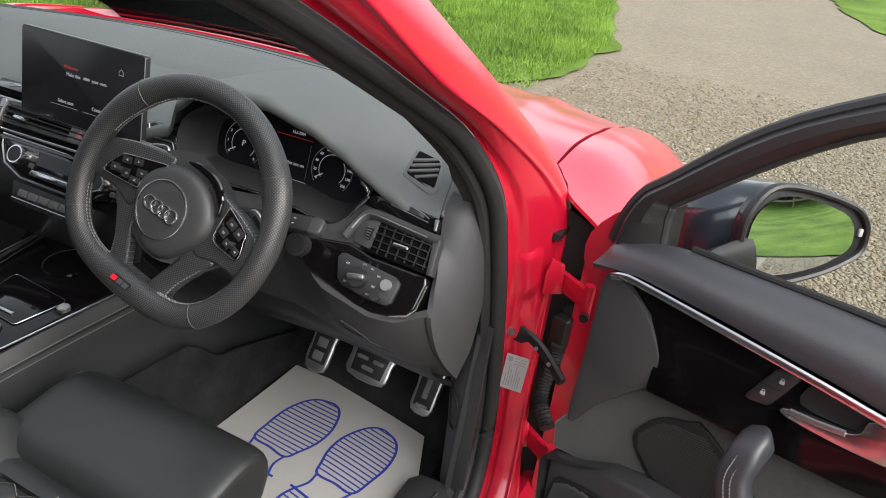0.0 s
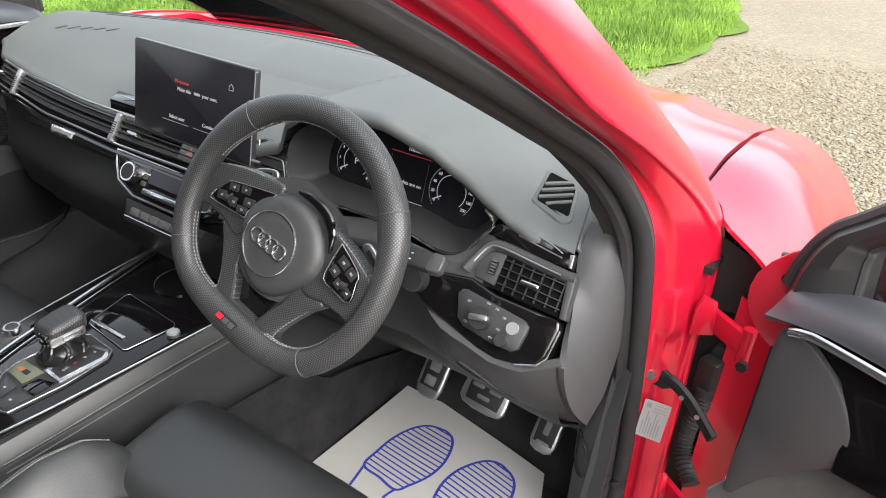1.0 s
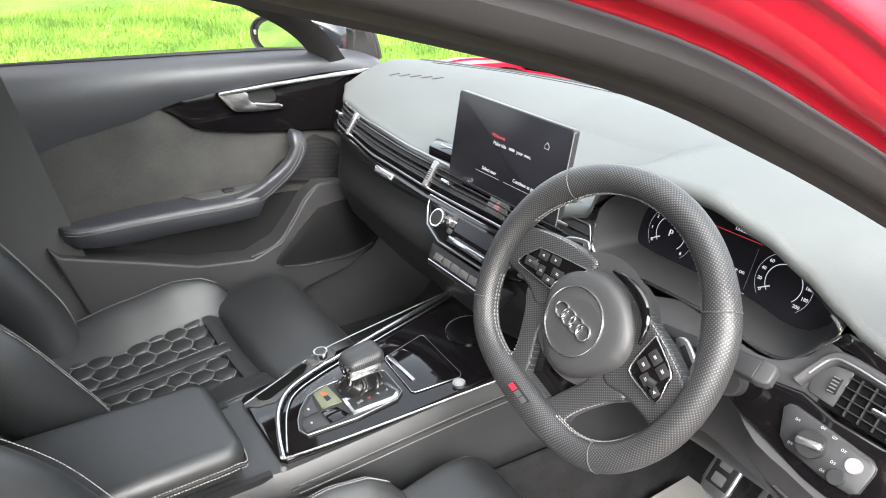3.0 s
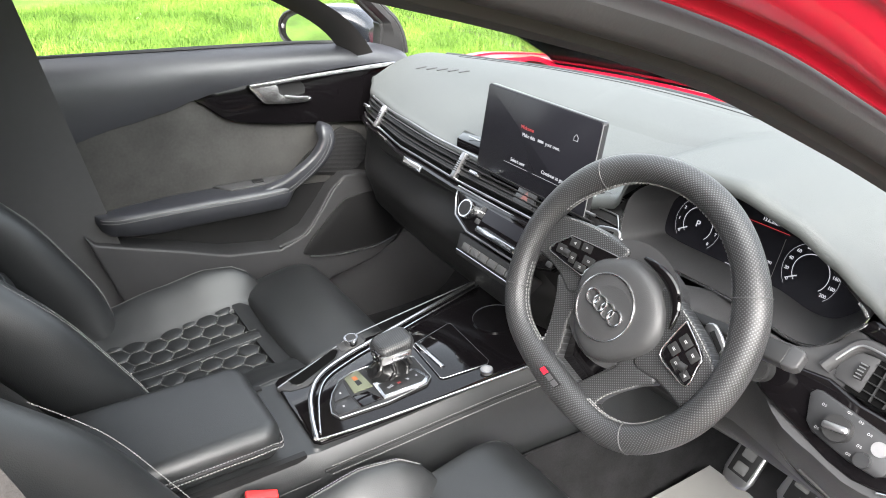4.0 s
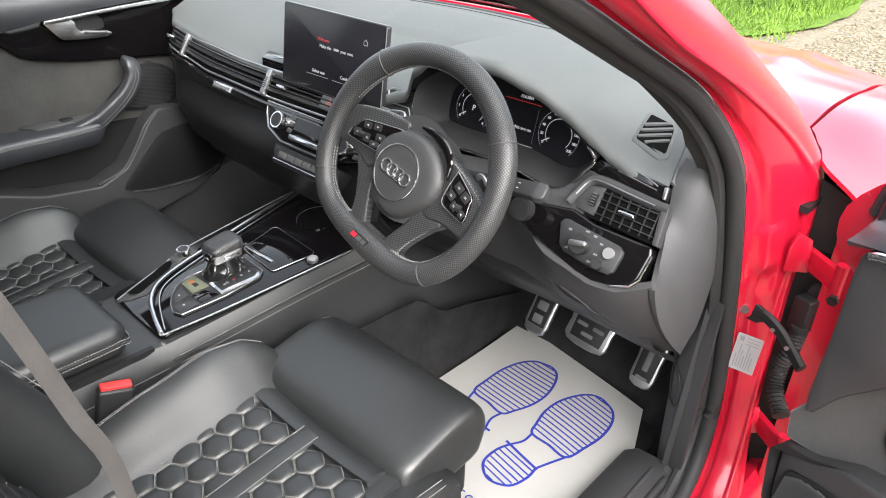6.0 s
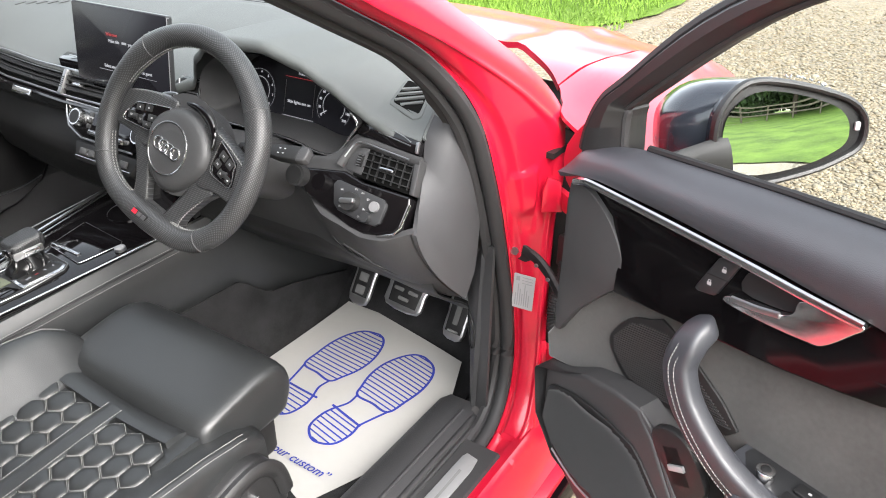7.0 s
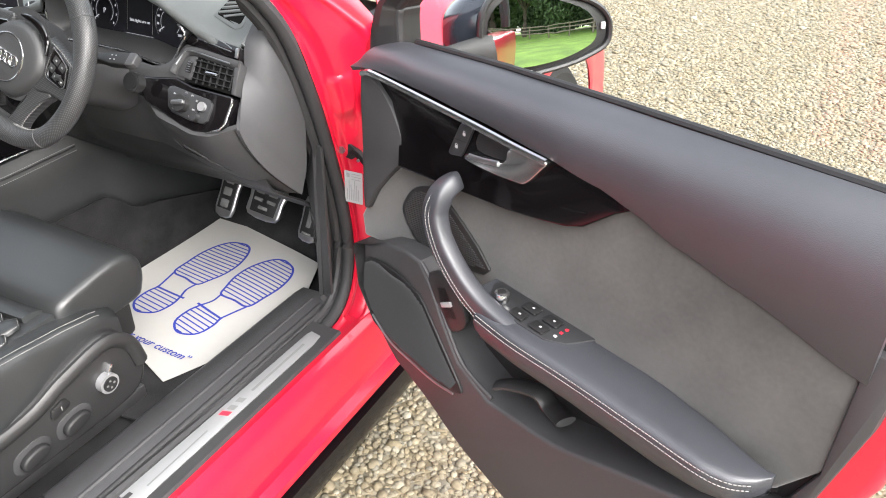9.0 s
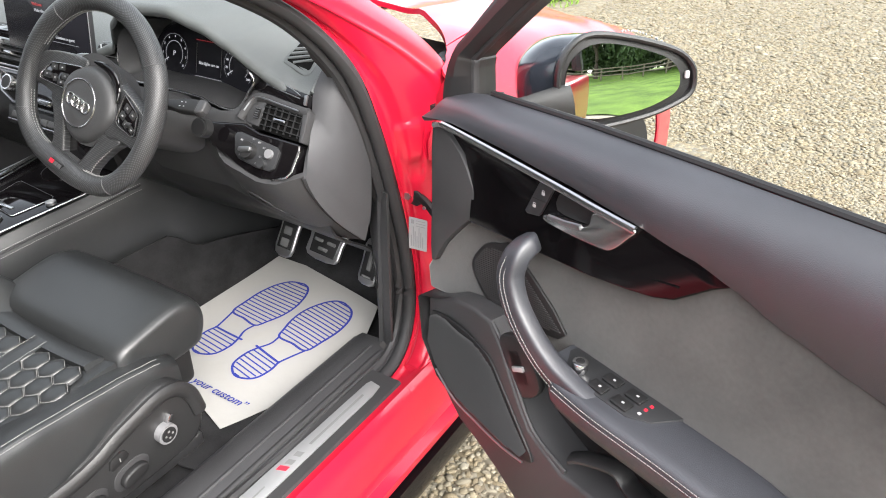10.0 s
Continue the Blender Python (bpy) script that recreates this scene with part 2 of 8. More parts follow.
def part(name, bm, mat, parent=None, label="", m=None, sharp=38):
    """One mesh object from a bmesh, tied to its thing or part."""
    if m is not None:
        bmesh.ops.transform(bm, matrix=m, verts=bm.verts)
    bm.normal_update()
    for e in bm.edges:
        e.smooth = len(e.link_faces) != 2 or e.calc_face_angle(0) < radians(sharp)
    for f in bm.faces:
        f.smooth = True
    me = bpy.data.meshes.new(name)
    bm.to_mesh(me)
    bm.free()
    me.materials.append(mat)
    ob = new(name, me)
    if parent is not None:
        ob.parent = parent
        if parent.type == "EMPTY":
            ob.matrix_parent_inverse = Matrix.Translation(-parent.location)
    if label:
        ob["label"] = label
    return ob


def lettering(text, size, m, mat, parent, name="lettering", align="CENTER", depth=0.0004, shear=0.0):
    """Words as a thin mesh, written in the plane of m."""
    cu = bpy.data.curves.new(name, "FONT")
    cu.body, cu.size, cu.align_x, cu.align_y, cu.extrude, cu.shear = text, size, align, "CENTER", depth, shear
    tmp = bpy.data.objects.new(name, cu)
    scene.collection.objects.link(tmp)
    me = bpy.data.meshes.new_from_object(tmp.evaluated_get(bpy.context.evaluated_depsgraph_get()))
    bpy.data.objects.remove(tmp)
    bpy.data.curves.remove(cu)
    me.name = name
    me.transform(m)
    me.materials.clear()
    me.materials.append(mat)
    ob = new(name, me)
    ob.parent = parent
    if parent.type == "EMPTY":
        ob.matrix_parent_inverse = Matrix.Translation(-parent.location)
    return ob


def axes(o, x, y, z):
    return Matrix(((x[0], y[0], z[0], o[0]), (x[1], y[1], z[1], o[1]), (x[2], y[2], z[2], o[2]), (0, 0, 0, 1)))


# local frames: the open door (along it, up, towards the driver), the dash face, the wheel, the console top
DA = radians(21.5)
DOOR = axes((0.939, -0.002, 0), (math.cos(DA), -math.sin(DA), 0), (0, 0, 1), (-math.sin(DA), -math.cos(DA), 0))
FACE = axes((0, -0.01, 0.885), (1, 0, 0), (0, 0.537, 0.844), (0, -0.844, 0.537))
WN = Vector((math.sin(radians(2.7)) * math.cos(radians(24)), -math.cos(radians(2.7)) * math.cos(radians(24)), math.sin(radians(24))))
WX = Vector((math.cos(radians(2.7)), math.sin(radians(2.7)), 0))
WHEEL = axes((0.3865, -0.196, 0.927), WX, WN.cross(WX), WN)
TOP = axes((0, -0.15, 0.64), (1, 0, 0), (0, 0.995, 0.0995), (0, -0.0995, 0.995))


def onto(frame_matrix, u, v, w=0.0):
    return frame_matrix @ Vector((u, v, w))


# ---- the ground: gravel drive, lawns ----
def ground_height(x, y):
    return 0.03 * max(-8.0, min(y, 40.0))


def pebble_material(name, per_piece):
    """Flint pebbles in beige, tan, grey and white; on the bed as cells, on loose stones one colour a stone."""
    m = bpy.data.materials.new(name)
    m.use_nodes = True
    n, l = m.node_tree.nodes, m.node_tree.links
    b = n["Principled BSDF"]
    b.inputs["Roughness"].default_value = 0.75
    ramp = n.new("ShaderNodeValToRGB")
    stops = ((0.0, (0.105, 0.084, 0.054)), (0.12, (0.128, 0.104, 0.064)), (0.26, (0.150, 0.122, 0.074)), (0.42, (0.122, 0.112, 0.086)), (0.58, (0.160, 0.132, 0.082)), (0.74, (0.138, 0.124, 0.092)), (0.90, (0.176, 0.150, 0.098)), (1.0, (0.192, 0.176, 0.134)))
    e = ramp.color_ramp.elements
    e[0].position, e[0].color = stops[0][0], (*stops[0][1], 1)
    e[1].position, e[1].color = stops[-1][0], (*stops[-1][1], 1)
    for p, c in stops[1:-1]:
        q = e.new(p)
        q.color = (*c, 1)
    co = n.new("ShaderNodeTexCoord")
    if per_piece:
        g = n.new("ShaderNodeNewGeometry")
        l.new(g.outputs["Random Per Island"], ramp.inputs["Fac"])
    else:
        v = n.new("ShaderNodeTexVoronoi")
        v.inputs["Scale"].default_value = 38
        l.new(co.outputs["Object"], v.inputs["Vector"])
        sep = n.new("ShaderNodeSeparateColor")
        l.new(v.outputs["Color"], sep.inputs[0])
        l.new(sep.outputs[0], ramp.inputs["Fac"])
        bp = n.new("ShaderNodeBump")
        bp.invert = True
        bp.inputs["Strength"].default_value, bp.inputs["Distance"].default_value = 1.0, 0.012
        l.new(v.outputs["Distance"], bp.inputs["Height"])
        l.new(bp.outputs[0], b.inputs["Normal"])
    nz, mx = n.new("ShaderNodeTexNoise"), n.new("ShaderNodeMix")
    nz.inputs["Scale"].default_value, nz.inputs["Detail"].default_value = (60 if per_piece else 0.9), 4
    mx.data_type, mx.blend_type = "RGBA", "MULTIPLY"
    r2 = n.new("ShaderNodeMapRange")
    r2.inputs["To Min"].default_value, r2.inputs["To Max"].default_value = (0.86, 1.32) if per_piece else (0.82, 1.20)
    l.new(co.outputs["Object"], nz.inputs["Vector"])
    l.new(nz.outputs["Fac"], r2.inputs["Value"])
    mx.inputs["Factor"].default_value = 1.0
    l.new(ramp.outputs[0], mx.inputs["A"])
    l.new(r2.outputs[0], mx.inputs["B"])
    l.new(mx.outputs["Result"], b.inputs["Base Color"])
    return m


GRAVEL, PEBBLE = pebble_material("gravel_bed", False), pebble_material("pebble", True)
SOIL = material("lawn_ground", (0.060, 0.115, 0.018), 0.95, 0, 0, 0.1, 0.3, 0.8, 0.8, 40, "noise", 0.03, (0.10, 0.16, 0.028))
bm = sheet(lambda u, v: (-120 + 240 * u, -120 + 240 * v, ground_height(0, -120 + 240 * v)), 12, 240)
tagged(part("ground", bm, GRAVEL), "beige gravel drive of rounded flint pebbles", "gravel drive", kind="structure")


def lawn(name, pts):
    """A lawn laid a little above the gravel, with a wavering edge."""
    edge_pts = []
    for i, p in enumerate(pts):
        q = pts[(i + 1) % len(pts)]
        k = max(1, min(60, int(math.hypot(q[0] - p[0], q[1] - p[1]) / 0.25)))
        for j in range(k):
            x, y = p[0] + (q[0] - p[0]) * j / k, p[1] + (q[1] - p[1]) * j / k
            edge_pts.append((x + 0.16 * noise.noise((x * 1.3, y * 1.3, 1.0)), y + 0.16 * noise.noise((x * 1.3, y * 1.3, 7.0))))
    bm = bmesh.new()
    bm.faces.new([bm.verts.new((x, y, ground_height(x, y) + 0.02)) for x, y in edge_pts])
    bmesh.ops.triangulate(bm, faces=bm.faces[:])
    bmesh.ops.recalc_face_normals(bm, faces=bm.faces)
    return tagged(part(name, bm, SOIL), "mown green grass lawn beside the gravel", "lawn", kind="structure")


# ---- the red car: shell ----
car = thing("car_body", (0.0, 0.6, 0.0), "bright red painted car with its front door open", "car")


def both(f):
    """f(side) for the right (1) and the left (-1) of the car."""
    return f(1), f(-1)


def crown_z(x, y):
    """The height of the bonnet and wings over the plan."""
    z = lerp_table(y, [(0.28, 0.962), (0.45, 0.975), (0.75, 0.952), (1.05, 0.912), (1.30, 0.858), (1.48, 0.79), (1.58, 0.70)])[0]
    x = abs(x)
    z -= 0.022 * (x / 0.7) ** 2 + 3.6 * max(0, x - 0.765) ** 2 + 0.022 * max(0.0, y - 0.6) * (x / 0.7) ** 2 * 2
    return z + 0.011 * math.exp(-((x - 0.60 + 0.10 * (y - 0.4)) / 0.035) ** 2)


def bonnet_f(u, v):
    x = -0.742 + 1.484 * u
    k = abs(x) / 0.742
    y0 = 0.575 - 0.07 * k * k - 0.16 * k ** 6
    y = y0 + (1.57 - 0.22 * k * k - y0) * v
    return x * (1 - 0.05 * v), y, crown_z(x, y) + 0.003


part("bonnet", sheet(bonnet_f, 64, 24, 0.012), RED, car, "glossy red bonnet with raised creases")


def wing(side):
    def f(u, v):
        inner = 0.748 - 0.03 * max(0, u - 0.1)
        outer = 0.925 - 0.14 * max(0, u - 0.6) ** 1.5
        rear = lerp_table(inner + (outer - inner) * min(1, v / 0.6), [(0.748, 0.335), (0.785, 0.272), (0.802, 0.225), (0.83, 0.215)])[0]
        y = rear + (1.535 - rear) * u
        if v < 0.6:
            x = inner + (outer - inner) * v / 0.6
            return side * x, y, crown_z(x, y)
        k = (v - 0.6) / 0.4
        top = crown_z(outer, y)
        low = 0.30 if abs(y - 0.98) > 0.355 else 0.34 + math.sqrt(0.37 ** 2 - (y - 0.98) ** 2)
        return side * (outer + 0.016 * math.sin(k * 2.2)), y, top + (min(low, top - 0.02) - top) * k
    part("front_wing", sheet(f, 48, 24, 0.006 * side), RED, car)


both(wing)


def wheel_at(side):
    w = part("wheel", tube([(side * 0.70, 0.98, 0.335), (side * 0.90, 0.98, 0.335)], 0.225, 0.225, 32), BLACK, car)
    prof = [(0.24, -0.11), (0.31, -0.12), (0.335, -0.095), (0.335, 0.095), (0.31, 0.12), (0.24, 0.11)]
    bm = bmesh.new()
    rings = [[(side * (0.80 + b), 0.98 + a * math.cos(t), 0.335 + a * math.sin(t)) for a, b in prof] for t in [2 * math.pi * i / 40 for i in range(41)]]
    skin(bm, rings, closed=True, cap=False)
    part("tyre", bm, TYRE, w)


both(wheel_at)

# windscreen, roof and the closed rear of the shell
def glass_f(u, v):
    x = -0.66 + 1.32 * u
    y0 = 0.50 - 0.55 * x * x
    return x * (1 - 0.08 * v), y0 + (-0.42 - y0) * v, 0.985 + 0.415 * v + 0.03 * math.sin(math.pi * v)


w = part("windscreen", sheet(glass_f, 32, 16, 0.005), SCREEN, car, "clear windscreen")
w.visible_shadow = False
part("scuttle", sheet(lambda u, v: (-0.64 + 1.28 * u, 0.485 - 0.5 * (-0.64 + 1.28 * u) ** 2 + 0.06 * v, 0.915 - 0.02 * v), 24, 4, 0.01), BLACK, car, "black scuttle panel")


def roof_f(u, v):
    x = -0.62 + 1.24 * u
    return x, -0.40 - 2.15 * v, 1.405 + 0.045 * math.sin(math.pi * min(1, v * 0.8 + 0.1)) - 0.05 * (x / 0.62) ** 2


part("roof", sheet(roof_f, 16, 16, -0.012), RED, car)
# out of view; its pale colour is invented as a reflector for the cabin
part("headlining", sheet(lambda u, v: tuple(Vector(roof_f(u, v)) - Vector((0, 0, 0.035))), 12, 12, -0.01), BOUNCE_LINING, car, "unseen roof lining, made pale to bounce light into the cabin")
part("rear_bulkhead", block(-0.70, 0.70, -2.0, -1.9, 0.3, 1.0, 0.02), BLACK, car)
part("rear_seat_back", slab([(-0.68, 0.45), (0.68, 0.45), (0.64, 1.05), (-0.64, 1.05)], 0, 0.14, 0.05, 3), LEATHER, car, m=axes((0, -1.75, 0), (1, 0, 0), (0, -0.25, 0.97), (0, 0.97, 0.25)))

# A-pillar, right: red outer skin, seals and cloth trim follow one line from the dash up to the roof
LINE = [(0.600, -1.10, 1.375), (0.622, -0.80, 1.350), (0.650, -0.52, 1.290), (0.668, -0.366, 1.231), (0.693, -0.178, 1.138), (0.713, -0.052, 1.066), (0.738, 0.030, 0.975),
        (0.744, 0.085, 0.86), (0.748, 0.130, 0.72), (0.753, 0.165, 0.56), (0.757, 0.168, 0.44), (0.763, 0.125, 0.36), (0.768, 0.04, 0.335), (0.770, -0.12, 0.335), (0.770, -0.40, 0.345), (0.768, -0.80, 0.355), (0.768, -1.05, 0.36)]
L = spline(LINE, 7)


def offset(dx, din, up=0.0):
    """The opening's line moved outwards by dx and towards the opening's middle by din."""
    mid = Vector((0.72, -0.45, 0.80))
    out = []
    for i, p in enumerate(L):
        t = (L[min(i + 1, len(L) - 1)] - L[max(i - 1, 0)]).normalized()
        n = Vector((1, 0, 0)).cross(t).normalized()
        if n.dot(mid - p) < 0:
            n = -n
        out.append(p + Vector((dx, 0, up)) + n * din)
    return out


part("door_seal", tube(offset(0.006, -0.002), 0.013, 0.012, 10), RUBBER, car, "ribbed black rubber door seal")
part("inner_seal_lip", tube(offset(-0.014, 0.006), 0.010, 0.011, 8), RUBBER, car)


def pillar_skin(i0, i1, inner, outer, belly=0.018, steps=6):
    """A band of the opening's surround between two offset lines; inner and outer give (dx, inwards) for a height."""
    rows = []
    for i in range(i0, i1):
        z = L[i].z
        e, f = (offset(*inner(z))[i], offset(*outer(z))[i])
        rows.append([e.lerp(f, k / steps) + Vector((belly * math.sin(math.pi * k / steps), 0, 0)) for k in range(steps + 1)])
    bm = bmesh.new()
    skin(bm, rows, closed=False, cap=False)
    return bm


# the red jamb: rails for its outer edge and for the far side of the pillar's outer band, point by point with the seal's line
EDGE = spline([(0.665, -1.08, 1.415), (0.688, -0.78, 1.390), (0.712, -0.50, 1.328), (0.726, -0.345, 1.262), (0.744, -0.190, 1.168), (0.763, -0.030, 1.088), (0.789, 0.160, 0.972),
               (0.805, 0.250, 0.880), (0.812, 0.205, 0.735), (0.818, 0.195, 0.570), (0.826, 0.182, 0.440), (0.838, 0.130, 0.352), (0.842, 0.040, 0.352)], 7)
BAND = spline([(0.645, -1.06, 1.440), (0.668, -0.75, 1.420), (0.692, -0.46, 1.360), (0.708, -0.28, 1.285), (0.728, -0.14, 1.205), (0.747, 0.030, 1.108), (0.776, 0.225, 0.978),
               (0.792, 0.300, 0.870), (0.802, 0.245, 0.735), (0.808, 0.235, 0.570), (0.818, 0.225, 0.440), (0.852, 0.160, 0.320), (0.858, 0.040, 0.320)], 7)
SEAT_LINE = offset(0.017, -0.010)


def on_rail(rail, s):
    i = min(int(s), len(rail) - 2)
    return rail[i].lerp(rail[i + 1], s - i)


def step(a, b, x):
    t = max(0.0, min(1.0, (x - a) / (b - a)))
    return t * t * (3 - 2 * t)


def jamb(u, v):
    """The pressed red face between the seal and its outer edge, then the rounded band outside it."""
    s = u * (len(EDGE) - 1)
    p, e, g = on_rail(SEAT_LINE, s), on_rail(EDGE, s), on_rail(BAND, s)
    t = (on_rail(EDGE, min(s + 0.6, len(EDGE) - 1)) - on_rail(EDGE, max(s - 0.6, 0))).normalized()
    n = t.cross(e - p).normalized()
    if n.y > 0:
        n = -n
    if v <= 0.72:
        f = v / 0.72
        h = 0.006 * math.sin(math.pi * f) - 0.007 * step(0.02, 0.10, f) * (1 - step(0.16, 0.30, f)) + 0.004 * step(0.80, 0.92, f) * (1 - step(0.96, 1.0, f))
        z = p.lerp(e, f).z
        pad = step(0.775, 0.783, z) * (1 - step(0.848, 0.856, z)) * step(0.16, 0.20, f) * (1 - step(0.50, 0.56, f))
        h += 0.0055 * pad - 0.004 * step(0.735, 0.745, z) * (1 - step(0.765, 0.772, z)) * step(0.25, 0.32, f) * (1 - step(0.55, 0.62, f))
        return p.lerp(e, f) + n * h
    f = (v - 0.72) / 0.28
    return e.lerp(g, f) + (n * 0.3 + Vector((0.5, 0, 0.5))).normalized() * 0.006 * math.sin(math.pi * f)


FOOT = 11 * 7


def trim_in(z):
    """How far the pillar trim reaches inwards; it narrows towards the dash."""
    return -0.038 - 0.034 * step(0.93, 1.08, z)


part("door_frame_skin", sheet(jamb, 250, 44), RED, car, "glossy red pressed door jamb and pillar")
part("pillar_trim", pillar_skin(0, FOOT + 4, lambda z: (-0.020, 0.004), lambda z: (trim_in(z), -0.004 if z > 1.0 else 0.006), -0.010), PILLAR, car, "grey cloth-covered pillar trim")
part("pillar_inner_trim", pillar_skin(0, 6 * 7, lambda z: (trim_in(z), -0.004), lambda z: (trim_in(z) + 0.012, -0.050), -0.004), PILLAR, car)


def pillar_left():
    bm = pillar_skin(0, 6 * 7, lambda z: (0.0, 0.010), lambda z: (-0.085, -0.030), -0.01)
    for v in bm.verts:
        v.co.x = -v.co.x
    return bm


part("left_pillar_trim", pillar_left(), PILLAR, car)


def along_x(profile, x0, x1, n=8):
    bm = bmesh.new()
    skin(bm, [[(x0 + (x1 - x0) * i / n, y, z) for y, z in profile] for i in range(n + 1)], closed=True)
    bmesh.ops.recalc_face_normals(bm, faces=bm.faces)
    return bm


# sill: rubber ledge, brushed plate, red rocker and black skirt run along the car
def along(profile, y0, y1, n=10, lift=0.0):
    bm = bmesh.new()
    rows = []
    for i in range(n + 1):
        y = y0 + (y1 - y0) * i / n
        rows.append([(x, y, z + lift * (y - y0)) for x, z in profile])
    skin(bm, rows, closed=True)
    bmesh.ops.recalc_face_normals(bm, faces=bm.faces)
    return bm


part("sill_trim", along([(0.640, 0.30), (0.640, 0.335), (0.665, 0.357), (0.715, 0.360), (0.745, 0.352), (0.762, 0.345), (0.762, 0.30)], -1.1, 0.13), SILLSKIN, car, "dark grey plastic sill trim")
for x, z, r in ((0.716, 0.3590, 0.0040), (0.741, 0.3535, 0.0060), (0.7545, 0.3525, 0.0045)):
    part("sill_rib", tube([(x, -1.1, z), (x, -0.5, z), (x - 0.004, -0.1, z), (x - 0.006, 0.10, z)], r, r * 0.8, 10), RUBBER if x > 0.73 else SILLSKIN, car)
part("sill_seam", tube([(0.640, -0.520, 0.337), (0.665, -0.528, 0.3585), (0.715, -0.545, 0.3612), (0.735, -0.555, 0.358)], 0.0014, None, 6), BLACK, car)
part("sill_ledge", along([(0.745, 0.30), (0.755, 0.352), (0.822, 0.352), (0.830, 0.34), (0.830, 0.30)], -1.1, 0.045), RUBBER, car)
PLATE = material("matt_aluminium", (0.26, 0.265, 0.27), 0.5, 0.5, 0, 0.5, 0.06, 8)
PLATE2 = material("etched_aluminium", (0.17, 0.172, 0.175), 0.55, 0.4, 0, 0.5, 0.06, 8)
SILL = slab([(0.764, -0.47), (0.802, -0.47), (0.804, -0.02), (0.800, 0.008), (0.776, 0.012), (0.772, 0.000)], 0.3525, 0.3560, 0.001)
plate = part("sill_plate", SILL, PLATE, car, "pale brushed aluminium sill plate with a red slanted mark")
part("plate_mark", slab([(0.776, -0.262), (0.793, -0.256), (0.793, -0.245), (0.776, -0.251)], 0.3561, 0.3566), REDINK, plate)
for y in (-0.236, -0.214):
    part("plate_mark", slab([(0.779, y - 0.008), (0.792, y - 0.004), (0.792, y + 0.008), (0.779, y + 0.004)], 0.3561, 0.3564), PLATE2, plate)
part("plate_groove", slab([(0.786, -0.435), (0.789, -0.435), (0.788, -0.30), (0.785, -0.30)], 0.3561, 0.3564), PLATE2, plate)
part("plate_groove", slab([(0.784, -0.185), (0.789, -0.185), (0.790, -0.03), (0.785, -0.03)], 0.3561, 0.3564), PLATE2, plate)
part("rocker", along([(0.822, 0.30), (0.824, 0.346), (0.842, 0.352), (0.858, 0.335), (0.872, 0.290), (0.876, 0.225), (0.862, 0.185), (0.80, 0.18)], -1.6, 0.62, 24), RED, car, "glossy red door sill")
part("rocker_step", along([(0.872, 0.232), (0.895, 0.222), (0.895, 0.205), (0.862, 0.196)], -1.6, 0.62, 12), RED, car)
part("side_skirt", along([(0.80, 0.184), (0.905, 0.190), (0.915, 0.165), (0.905, 0.125), (0.80, 0.115)], -1.6, 0.60, 12), PIANO, car, "gloss black side skirt")
part("underbody", block(-0.82, 0.82, -1.6, 0.60, 0.13, 0.27, 0.02), BLACK, car)
# black sheet standing in for the shade deep behind the hinges
part("hinge_cavity", sheet(lambda u, v: (0.785 + 0.11 * u, 0.262 + 0.040 * u, 0.33 + 0.56 * v), 3, 8, -0.01), BLACK, car)
part("footwell_side", sheet(lambda u, v: (0.715 + 0.02 * v, 0.62 - 0.50 * u, 0.30 + 0.62 * v), 6, 6, 0.01), TRIM, car, "grey footwell side trim")
part("left_body_side", sheet(lambda u, v: (-0.86 + 0.07 * v * v, -1.7 + 2.1 * u, 0.18 + 0.77 * v), 12, 8, -0.01), RED, car)
# kick panel between the seal and the footwell, with an oblong cover
def kick_f(u, v):
    z = 0.72 - 0.38 * u
    xl = lerp_table(z, [(0.34, 0.700), (0.49, 0.696), (0.552, 0.691), (0.582, 0.687), (0.625, 0.684), (0.666, 0.697), (0.72, 0.706)])[0]
    return xl - 0.010 + (0.762 - xl) * v, 0.128 + 0.034 * (1 - v) ** 3 - 0.012 * v, z


part("kick_panel", sheet(kick_f, 20, 10, 0.006), SILLSKIN, car, "dark grey plastic kick panel")
part("kick_seam", tube(spline([Vector(kick_f((0.72 - z) / 0.38, v)) + Vector((0.001, -0.0045, 0.001)) for z, v in ((0.556, 0.10), (0.525, 0.05), (0.496, 0.05), (0.487, 0.15), (0.488, 0.36), (0.504, 0.47), (0.542, 0.42), (0.556, 0.20))], 5, True), 0.0016, None, 6, True), BLACK, car)


